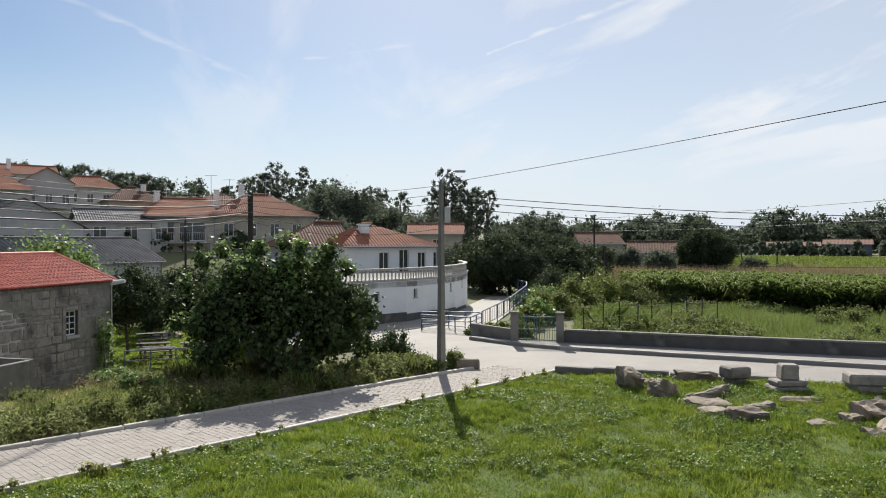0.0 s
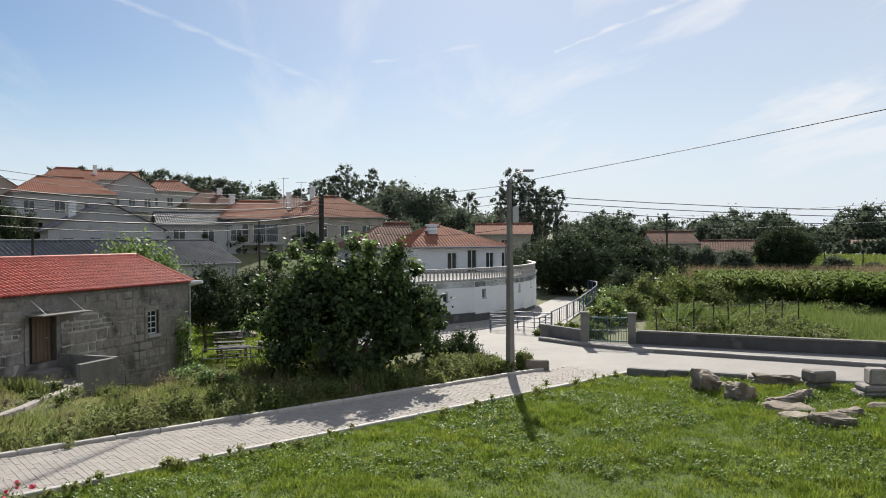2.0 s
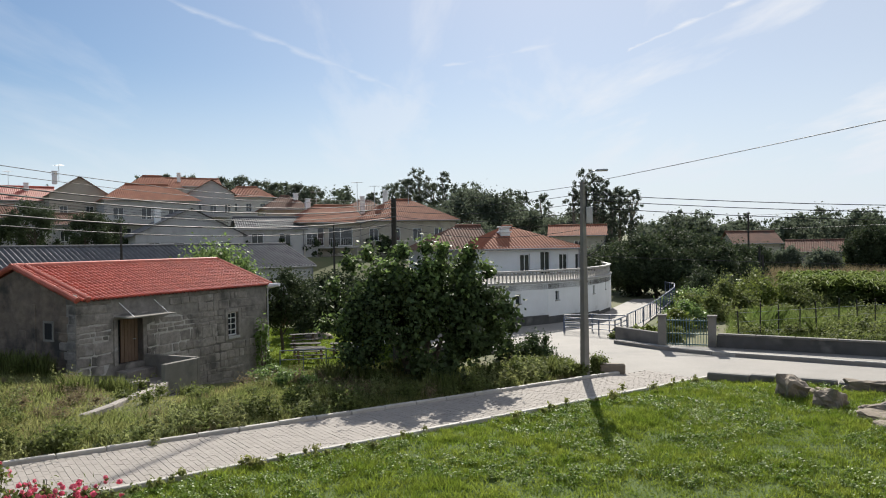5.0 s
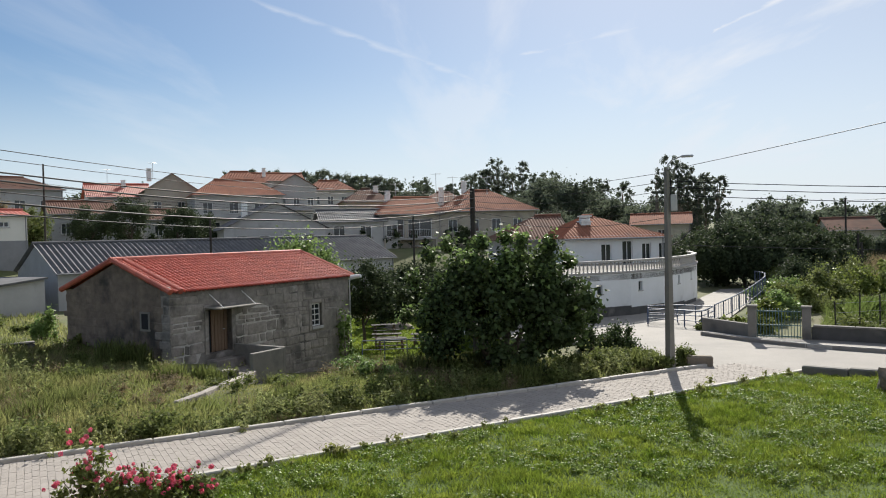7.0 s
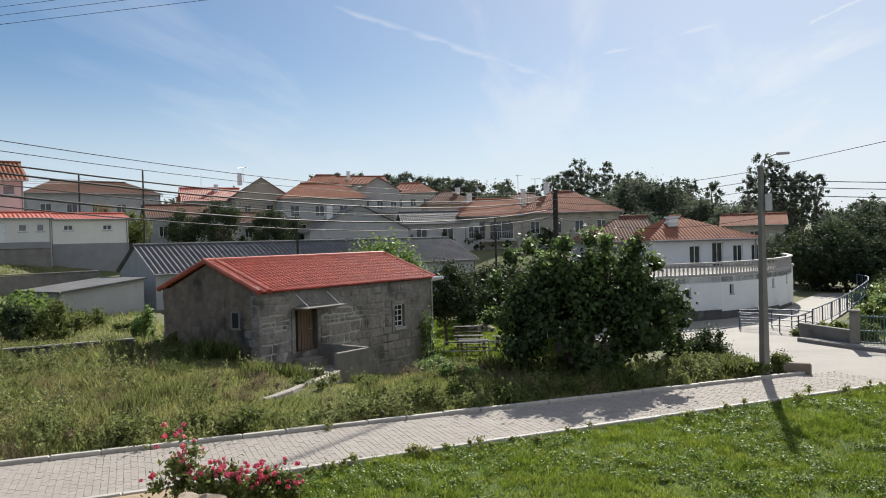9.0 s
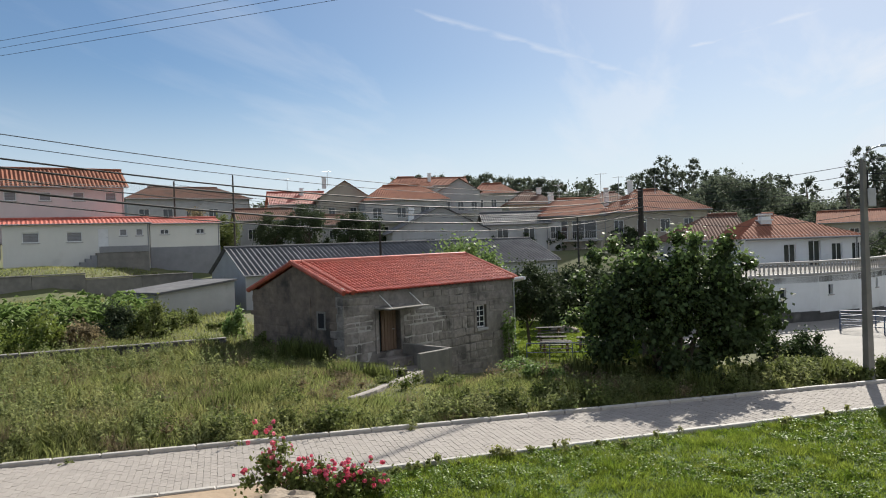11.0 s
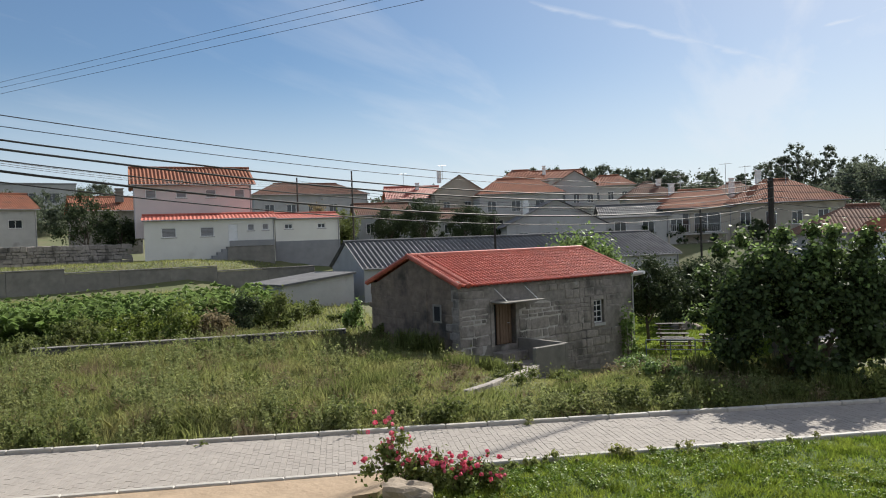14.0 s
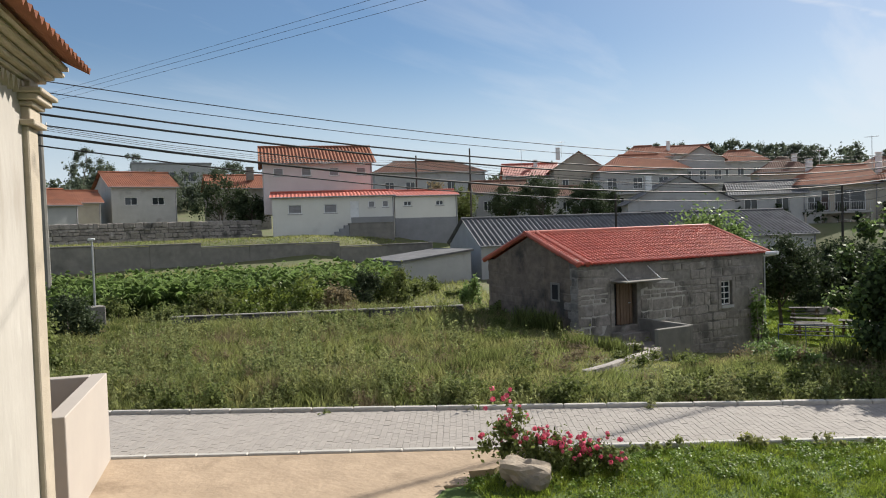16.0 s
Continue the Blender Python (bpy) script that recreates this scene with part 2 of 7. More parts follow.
M_DKWOOD = mat("tarred_pole_silhouette_table_wood", (0.045, 0.038, 0.033), (0.028, 0.025, 0.022), 3.0, 0.85, 0.4, 30, stretch=(5, 5, 0.5))
M_WPAINT = mat("white_gloss_paint", (0.78, 0.78, 0.77), (0.70, 0.70, 0.69), 3.0, 0.45)
M_FRAME = mat("pale_stone_surround", (0.42, 0.40, 0.37), (0.34, 0.32, 0.30), 3.0, 0.8, 0.3, 40)
M_SHUT = mat("grey_roller_blind", (0.27, 0.265, 0.27), (0.22, 0.215, 0.22), 2.0, 0.6)
# near-black: the darkness behind doors and windows is put into this colour
M_DARK = mat("dark_interior", (0.02, 0.02, 0.022), (0.014, 0.014, 0.016), 2.0, 0.9)
M_GLASS = mat("window_glass", (0.035, 0.04, 0.045), (0.025, 0.03, 0.034), 1.0, 0.06, spec=0.6)
M_BLUEM = mat("blue_grey_painted_steel", (0.10, 0.13, 0.20), (0.075, 0.10, 0.155), 4.0, 0.5, vary=0.05)
M_TEALM = mat("verdigris_painted_steel", (0.12, 0.20, 0.19), (0.08, 0.14, 0.135), 4.0, 0.6)
M_GALV = mat("galvanised_steel", (0.42, 0.43, 0.44), (0.34, 0.35, 0.36), 5.0, 0.45, metal=0.6)
M_CABLE = mat("black_cable", (0.018, 0.018, 0.02), (0.012, 0.012, 0.013), 5.0, 0.6)
M_ROCK = mat("pale_granite_rock", (0.29, 0.235, 0.175), (0.165, 0.14, 0.11), 1.8, 0.9, 0.8, 15, vary=0.25, stain=((0.10, 0.097, 0.085), 1.6, 0.56))
M_CHURCH = mat("flaking_white_plaster", (0.42, 0.385, 0.345), (0.34, 0.31, 0.275), 1.2, 0.9, 0.4, 12, stretch=(1, 1, 0.35), stain=((0.30, 0.265, 0.225), 1.5, 0.56), stain2=((0.50, 0.47, 0.43), 2.2, 0.62))
M_GRANITE = mat("carved_granite", (0.42, 0.355, 0.275), (0.33, 0.28, 0.215), 3.0, 0.85, 0.4, 50, stain=((0.22, 0.19, 0.15), 1.6, 0.60))
M_BEIGE = mat("smooth_beige_render", (0.40, 0.35, 0.305), (0.365, 0.32, 0.28), 0.8, 0.9, 0.08, 40)
M_BARK = mat("bark", (0.12, 0.095, 0.075), (0.07, 0.055, 0.045), 4.0, 0.95, 0.6, 20, stretch=(2, 2, 0.5))
M_EBARK = mat("pale_eucalyptus_bark", (0.26, 0.22, 0.18), (0.16, 0.13, 0.11), 2.0, 0.9)
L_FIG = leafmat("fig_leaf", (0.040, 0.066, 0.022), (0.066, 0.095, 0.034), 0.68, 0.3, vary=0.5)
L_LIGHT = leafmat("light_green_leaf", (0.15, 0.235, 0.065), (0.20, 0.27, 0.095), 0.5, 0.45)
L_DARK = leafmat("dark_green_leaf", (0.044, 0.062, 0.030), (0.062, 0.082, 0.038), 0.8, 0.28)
# L_FAR and L_EUC: natural grey-green, lifted further to put distance haze in the colour
L_FAR = leafmat("far_tree_leaf_hazed", (0.095, 0.12, 0.08), (0.12, 0.14, 0.095), 0.8, 0.45)
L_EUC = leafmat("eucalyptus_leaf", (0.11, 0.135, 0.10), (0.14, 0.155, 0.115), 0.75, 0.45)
L_GRASS = leafmat("lawn_grass", (0.118, 0.182, 0.020), (0.235, 0.28, 0.047), 0.55, 0.5, 1.3, 0.5)
L_WEED = leafmat("tall_grass", (0.175, 0.215, 0.065), (0.29, 0.28, 0.115), 0.65, 0.55, 0.45, 0.4)
L_MUG = leafmat("grey_green_weed", (0.185, 0.225, 0.085), (0.29, 0.30, 0.125), 0.75, 0.52, 0.5, 0.4)
L_DRY = leafmat("dry_weed", (0.25, 0.20, 0.105), (0.19, 0.155, 0.10), 0.8, 0.4, 0.5, 0.35)
L_CORN = leafmat("maize_leaf", (0.13, 0.195, 0.045), (0.20, 0.23, 0.08), 0.7, 0.45, 0.4, 0.3)
L_BUSH = leafmat("bush_leaf", (0.115, 0.15, 0.04), (0.175, 0.195, 0.068), 0.7, 0.45, 0.5, 0.45)
L_CLOVER = leafmat("clover_leaf", (0.10, 0.18, 0.02), (0.19, 0.26, 0.045), 0.5, 0.45, 1.0, 0.4)
L_YELL = leafmat("yellow_green_leaf", (0.17, 0.20, 0.04), (0.13, 0.18, 0.04), 0.5, 0.45)
L_ROSE = leafmat("rose_petal", (0.68, 0.08, 0.17), (0.78, 0.24, 0.32), 0.6, 0.35, 3.0, 0.25)


# ---- mesh helpers ----
def part(name, bm, material, parent=None, label="", smooth=False):
    """One mesh object out of a bmesh, under a thing or part."""
    me = bpy.data.meshes.new(name)
    bm.normal_update()
    bm.to_mesh(me)
    bm.free()
    if smooth:
        me.polygons.foreach_set("use_smooth", [True] * len(me.polygons))
    me.materials.append(material)
    ob = new(name, me)
    if parent:
        ob.parent = parent
    if label:
        ob["label"] = label
    return ob


def raw(name, verts, faces, material, parent=None, label="", smooth=False):
    me = bpy.data.meshes.new(name)
    me.from_pydata(verts, [], faces)
    if smooth:
        me.polygons.foreach_set("use_smooth", [True] * len(me.polygons))
    me.materials.append(material)
    ob = new(name, me)
    if parent:
        ob.parent = parent
    if label:
        ob["label"] = label
    return ob


def thing(name, m, label, category, group="", kind=""):
    ob = new(name)
    ob.empty_display_size = 0.2
    ob.matrix_world = m
    return tagged(ob, label, category, group, kind)


def box(bm, x0, y0, z0, x1, y1, z1, bevel=0.0):
    r = bmesh.ops.create_cube(bm, size=1.0, matrix=Matrix.Translation(((x0 + x1) / 2, (y0 + y1) / 2, (z0 + z1) / 2)) @ Matrix.Diagonal((x1 - x0, y1 - y0, z1 - z0, 1)))
    if bevel:
        bmesh.ops.bevel(bm, geom=list({e for v in r["verts"] for e in v.link_edges}), offset=bevel, segments=1, affect="EDGES")
    return bm


def boxed(x0, y0, z0, x1, y1, z1, bevel=0.0):
    return box(bmesh.new(), x0, y0, z0, x1, y1, z1, bevel)


def rod(bm, p, q, r0, r1=None, n=8):
    """A tapered bar from p to q."""
    p, q = Vector(p), Vector(q)
    d = q - p
    m = Matrix.Translation((p + q) / 2) @ d.to_track_quat("Z", "Y").to_matrix().to_4x4()
    bmesh.ops.create_cone(bm, cap_ends=True, segments=n, radius1=r0, radius2=r0 if r1 is None else r1, depth=d.length, matrix=m)
    return bm


def prism(bm, outline, y0, y1):
    """Outline of (x, z) pulled from y0 to y1."""
    a = [bm.verts.new((x, y0, z)) for x, z in outline]
    b = [bm.verts.new((x, y1, z)) for x, z in outline]
    bm.faces.new(a)
    bm.faces.new(b[::-1])
    for i in range(len(a)):
        j = (i + 1) % len(a)
        bm.faces.new((a[j], a[i], b[i], b[j]))
    bmesh.ops.recalc_face_normals(bm, faces=bm.faces)
    return bm


def pierced(length, z0, z1, thick, holes):
    """A wall along x, its face at y = 0 and its back at y = thick, with real openings (x0, x1, z0, z1)."""
    xs = sorted({0.0, length, *(v for h in holes for v in h[:2])})
    zs = sorted({z0, z1, *(v for h in holes for v in h[2:])})
    bm = bmesh.new()
    vert = {}

    def v(x, y, z):
        k = (round(x, 4), round(y, 4), round(z, 4))
        if k not in vert:
            vert[k] = bm.verts.new(k)
        return vert[k]

    def solid(i, j):
        if i < 0 or j < 0 or i >= len(xs) - 1 or j >= len(zs) - 1:
            return False
        cx, cz = (xs[i] + xs[i + 1]) / 2, (zs[j] + zs[j + 1]) / 2
        return not any(h[0] < cx < h[1] and h[2] < cz < h[3] for h in holes)

    for i in range(len(xs) - 1):
        for j in range(len(zs) - 1):
            if not solid(i, j):
                continue
            xa, xb, za, zb = xs[i], xs[i + 1], zs[j], zs[j + 1]
            bm.faces.new((v(xa, 0, za), v(xb, 0, za), v(xb, 0, zb), v(xa, 0, zb)))
            bm.faces.new((v(xb, thick, za), v(xa, thick, za), v(xa, thick, zb), v(xb, thick, zb)))
            if not solid(i - 1, j):
                bm.faces.new((v(xa, thick, za), v(xa, 0, za), v(xa, 0, zb), v(xa, thick, zb)))
            if not solid(i + 1, j):
                bm.faces.new((v(xb, 0, za), v(xb, thick, za), v(xb, thick, zb), v(xb, 0, zb)))
            if not solid(i, j - 1):
                bm.faces.new((v(xa, thick, za), v(xb, thick, za), v(xb, 0, za), v(xa, 0, za)))
            if not solid(i, j + 1):
                bm.faces.new((v(xa, 0, zb), v(xb, 0, zb), v(xb, thick, zb), v(xa, thick, zb)))
    return bm


def polar(az, d, z=0.0):
    """A place by its bearing (degrees to the right of +y) and distance."""
    return Vector((d * math.sin(radians(az)), d * math.cos(radians(az)), z))


def smooth01(v):
    v = min(1.0, max(0.0, v))
    return v * v * (3 - 2 * v)


# ---- land ----
def land(x, y):
    """Height of the open ground."""
    d, az = math.hypot(x, y), math.degrees(math.atan2(x, y))
    z = -0.06
    # the dip of the park and of the yard behind the stone cottage
    z -= 2.15 * smooth01((az + 38) / 13) * smooth01((-6 - az) / 8) * smooth01((d - 27) / 9) * smooth01((85 - d) / 14)
    # the hillside with the village
    hill = smooth01((-1 - az) / 14) if az > -120 else smooth01((az + 170) / 40)
    z += hill * (3.3 * smooth01((d - 60 - 8 * smooth01((az + 58) / 14)) / (8 + 6 * smooth01((az + 58) / 14))) + 9.0 * smooth01((d - 82) / 110) + 14 * smooth01((d - 200) / 500))
    z += 0.35 * smooth01((-51 - az) / 6) * smooth01((d - 38) / 18)
    z -= 0.5 * math.exp(-((x + 16.3) ** 2 + (y - 26.5) ** 2) / 12)
    z -= 0.85 * math.exp(-((x + 13.6) ** 2 + (y - 25.0) ** 2) / 5)
    # the garden terrace below the pink house
    z += 1.1 * smooth01((-48 - az) / 5) * smooth01((az + 110) / 20) * (smooth01((d - 50) / 6) - smooth01((d - 61) / 8))
    # the distant low ridge
    z += 16 * smooth01((d - 500) / 900)
    if d > 8:
        z += 0.10 * (noise.noise((x * 0.25, y * 0.25, 3)) - 0.1) * smooth01((d - 8) / 10) * smooth01(abs(az - 6) / 60 if d < 33 else 1)
    return z


def build_ground():
    rings = [2.0]
    while rings[-1] < 4200:
        rings.append(rings[-1] * (1.045 if rings[-1] < 120 else 1.16))
    steps = [a * 1.5 for a in range(-60, 41)] + [60 + 5 * k for k in range(1, 42)]
    verts, faces = [(0, 0, -0.06)], []
    n = len(steps)
    for r in rings:
        for a in steps:
            p = polar(a, r)
            verts.append((p.x, p.y, land(p.x, p.y)))
    for j in range(n):
        faces.append((0, 1 + (j + 1) % n, 1 + j))
    for i in range(len(rings) - 1):
        for j in range(n):
            a, b = 1 + i * n + j, 1 + i * n + (j + 1) % n
            faces.append((a, b, b + n, a + n))
    tagged(raw("ground", verts, faces, M_SOIL, smooth=True), "uneven green and brown earth reaching the hills", "ground", kind="structure")


build_ground()


def sheet(name, outline, z, material, label, category, thick=0.12):
    """A flat slab with the given outline."""
    bm = bmesh.new()
    top = [bm.verts.new((x, y, z)) for x, y in outline]
    bot = [bm.verts.new((x, y, z - thick)) for x, y in outline]
    bm.faces.new(top)
    for i in range(len(top)):
        j = (i + 1) % len(top)
        bm.faces.new((top[i], top[j], bot[j], bot[i]))
    bmesh.ops.recalc_face_normals(bm, faces=bm.faces)
    bmesh.ops.triangulate(bm, faces=[f for f in bm.faces if len(f.verts) > 4])
    return tagged(part(name, bm, material), label, category, kind="structure")


KN0, KN1 = Vector((-22.8, -2.0)), Vector((3.84, 25.7))        # lawn-side kerb of the lane
KF0, KF1 = Vector((-27.5, -0.9)), Vector((1.12, 26.26))       # field-side kerb
sheet("lane", [KN0, KN1, KF1, KF0], 0.02, M_JOINT, "narrow lane paved with pale granite setts", "lane")
sheet("road", [(1.12, 26.26), (3.84, 25.7), (6.44, 24.45), (13.4, 22.0), (60, 4.5), (62, 6.5), (15.7, 26.26), (10.2, 28.63), (4.86, 30.98), (2.98, 32.3), (1.2, 34.1), (2.9, 41.0), (5.2, 52.0), (9.5, 60.0), (8.0, 62.5), (3.6, 60.0), (1.6, 51.4), (-0.4, 44.6), (-3.5, 40.5), (-9, 36.0), (-8, 33.0), (-3.0, 31.0)], 0.012, M_ASPHALT, "pale worn asphalt road at the junction", "road")
sheet("pavement", [(60, 8.0), (15.9, 28.5), (10.9, 30.3), (4.9, 32.4), (2.6, 33.2), (1.5, 34.6), (1.2, 34.1), (2.98, 32.3), (4.86, 30.98), (10.2, 28.63), (15.7, 26.26), (60, 6.4)], 0.15, M_ASPHALT, "pale concrete pavement along the field wall", "pavement", 0.2)


def build_lawn():
    verts, faces, idx = [], [], {}
    d1 = (KN1 - KN0).normalized()
    n1 = Vector((d1.y, -d1.x))                      # towards the camera
    w0, w1 = Vector((3.84, 25.6)), Vector((60, 4.3))
    d2 = (w1 - w0).normalized()
    n2 = Vector((d2.y, -d2.x))
    for i in range(-60, 160):
        for j in range(0, 110):
            p = KN0 + d1 * (i * 0.45 + 27) + n1 * (0.08 + j * 0.45 * (1 + j * 0.01))
            if (p - w0).dot(n2) < -0.2 or p.x < -70:
                continue
            k = (p - KN0).dot(n1)
            z = 0.07 + 0.10 * smooth01(k / 3) + 0.07 * noise.noise((p.x * 0.5, p.y * 0.5, 0)) * smooth01(k / 1.5) + 0.25 * smooth01((p.x - 3) / 6) * smooth01((26 - p.y) / 6) * max(0, noise.noise((p.x * 0.35, p.y * 0.35, 7)) + 0.3)
            z -= 0.035 + 0.13 * smooth01((-8.9 - p.x) / 0.7)
            idx[i, j] = len(verts)
            verts.append((p.x, p.y, z))
    for (i, j), a in idx.items():
        if (i + 1, j) in idx and (i, j + 1) in idx and (i + 1, j + 1) in idx:
            faces.append((a, idx[i, j + 1], idx[i + 1, j + 1], idx[i + 1, j]))
    tagged(raw("lawn", verts, faces, M_LAWN, smooth=True), "bright green uneven mown lawn", "lawn", kind="structure")


build_lawn()
edge = [(-9.85, 11.2), (-9.6, 10.5), (-9.45, 10.0), (-9.7, 9.6), (-9.2, 9.2), (-9.5, 8.8), (-9.0, 8.5), (-9.3, 8.0), (-8.7, 7.0), (-8.9, 5.5), (-8.2, 2.0), (-4.0, -3.0), (-6, -12), (-40, -22)]
sheet("sandy_yard", [KN0 + Vector((0.2, -0.19)), *edge[::-1]], 0.105, M_SAND, "bare sandy earth yard beside the church", "ground")


def kerb(name, p, q, w, z0, z1, label, step=1.0, side=1):
    """A row of kerb stones, each its own piece."""
    p, q = Vector(p), Vector(q)
    d = (q - p).normalized()
    n = max(1, round((q - p).length / step))
    L = (q - p).length / n
    me = None
    th = thing(name, Matrix.Translation((p.x, p.y, 0)) @ Matrix.Rotation(math.atan2(d.y, d.x), 4, "Z"), label, "kerb", kind="structure")
    for i in range(n):
        if me is None:
            ob = part("kerb_stone", boxed(0.006, 0 if side > 0 else -w, z0, L - 0.006, w if side > 0 else 0, z1, 0.02), M_KERB, th)
            me = ob.data
        else:
            ob = new("kerb_stone", me)
            ob.parent = th
        ob.location = (i * L, random.uniform(-0.008, 0.008), random.uniform(-0.006, 0.006))
    return th


kerb("kerb_1", KN0, KN1, 0.15, -0.1, 0.13, "low pale granite kerb between lane and lawn", 1.0, -1)
kerb("kerb_2", KF0, KF1, 0.16, -0.1, 0.11, "low pale granite kerb between lane and weeds", 1.0, 1)
kerb("kerb_3", (60, 6.4), (15.7, 26.26), 0.14, -0.05, 0.17, "worn kerb along the road", 2.0, -1)
kerb("kerb_4", (15.7, 26.26), (4.86, 30.98), 0.14, -0.05, 0.17, "worn kerb along the road", 1.0, -1)
kerb("kerb_5", (4.86, 30.98), (1.2, 34.1), 0.14, -0.05, 0.17, "worn kerb along the road", 1.0, -1)


# ---- buildings ----
def roof_slope(bm, x0, x1, y0, z0, run, rise, hip0=0.0, hip1=0.0, pitch=0.25, amp=0.035, rows=6, lap=0.02, back=False, bend=None):
    """One tiled slope: rolls run up from the eave (y0, z0); hips cut it at the ends. back: the slope faces away (+y)."""
    n = max(6, round((x1 - x0) / pitch * 4))
    grid = []
    for i in range(n + 1):
        x = x0 + (x1 - x0) * i / n
        h = 1.0
        if hip0:
            h = min(h, (x - x0) / hip0)
        if hip1:
            h = min(h, (x1 - x) / hip1)
        col = []
        wave = amp * math.cos(2 * math.pi * (x - x0) / pitch)
        for j in range(rows + 1):
            for e in ((0,) if j in (0, rows) else (1, 0)):
                f = j / rows * h
                y = y0 + (-1 if back else 1) * run * f
                z = z0 + rise * f + wave + (lap * (0.5 if e else -0.5) if rows > 1 else 0)
                col.append(bm.verts.new((x, y, z)))
        grid.append(col)
    for i in range(n):
        for j in range(len(grid[0]) - 1):
            q = (grid[i][j], grid[i + 1][j], grid[i + 1][j + 1], grid[i][j + 1])
            bm.faces.new(q[::-1] if back else q)
    return bm


def add_window(th, x0, x1, z0, z1, kind="glass", frame=None, y=0.0, t=0.05, bars=(1, 1), sill=True):
    """A window set into an opening of a front wall at y: frame, pane or blind, and a sill."""
    bm = bmesh.new()
    f, d = t, 0.10
    box(bm, x0, y + d, z0, x0 + f, y + d + 0.05, z1)
    box(bm, x1 - f, y + d, z0, x1, y + d + 0.05, z1)
    box(bm, x0 + f, y + d, z0, x1 - f, y + d + 0.05, z0 + f)
    box(bm, x0 + f, y + d, z1 - f, x1 - f, y + d + 0.05, z1)
    for k in range(1, bars[0]):
        xx = x0 + (x1 - x0) * k / bars[0]
        box(bm, xx - f * 0.35, y + d + 0.002, z0 + f, xx + f * 0.35, y + d + 0.045, z1 - f)
    for k in range(1, bars[1]):
        zz = z0 + (z1 - z0) * k / bars[1]
        box(bm, x0 + f, y + d + 0.004, zz - f * 0.35, x1 - f, y + d + 0.043, zz + f * 0.35)
    w = part("window", bm, frame or M_WPAINT, th)
    if kind == "blind":
        k = max(4, int((z1 - z0 - 2 * f) / 0.12))
        prof = [(y + d + 0.02, z0 + f), (y + d + 0.02, z1 - f)]
        for i in range(k - 1, -1, -1):
            za, s = z0 + f + (z1 - z0 - 2 * f) * i / k, (z1 - z0 - 2 * f) / k
            prof += [(y + d, za + s), (y + d - 0.02, za + s * 0.5), (y + d, za + 0.004)]
        bm = prism(bmesh.new(), prof, x0 + f, x1 - f)
        for v in bm.verts:
            v.co = (v.co.y, v.co.x, v.co.z)
        bmesh.ops.recalc_face_normals(bm, faces=bm.faces)
        part("roller_blind", bm, M_SHUT, w, "closed grey roller blind")
    else:
        part("pane", boxed(x0 + f, y + d + 0.015, z0 + f, x1 - f, y + d + 0.03, z1 - f), M_GLASS, w)
    if sill:
        part("sill", boxed(x0 - 0.08, y - 0.06, z0 - 0.08, x1 + 0.08, y + 0.1, z0 - 0.002), M_FRAME, w)
    return w


def chimney(th, x, y, z0, z1, s=0.6, m=None):
    z1 = z0 + (z1 - z0) * 0.62
    bm = bmesh.new()
    box(bm, x - s / 2, y - s / 2, z0, x + s / 2, y + s / 2, z1, 0.02)
    box(bm, x - s * 0.62, y - s * 0.62, z1, x + s * 0.62, y + s * 0.62, z1 + 0.1, 0.02)
    box(bm, x - s * 0.45, y - s * 0.45, z1 + 0.1, x + s * 0.45, y + s * 0.45, z1 + 0.4, 0.02)
    box(bm, x - s * 0.6, y - s * 0.6, z1 + 0.4, x + s * 0.6, y + s * 0.6, z1 + 0.5, 0.02)
    return part("chimney", bm, m or M_WHITE, th)


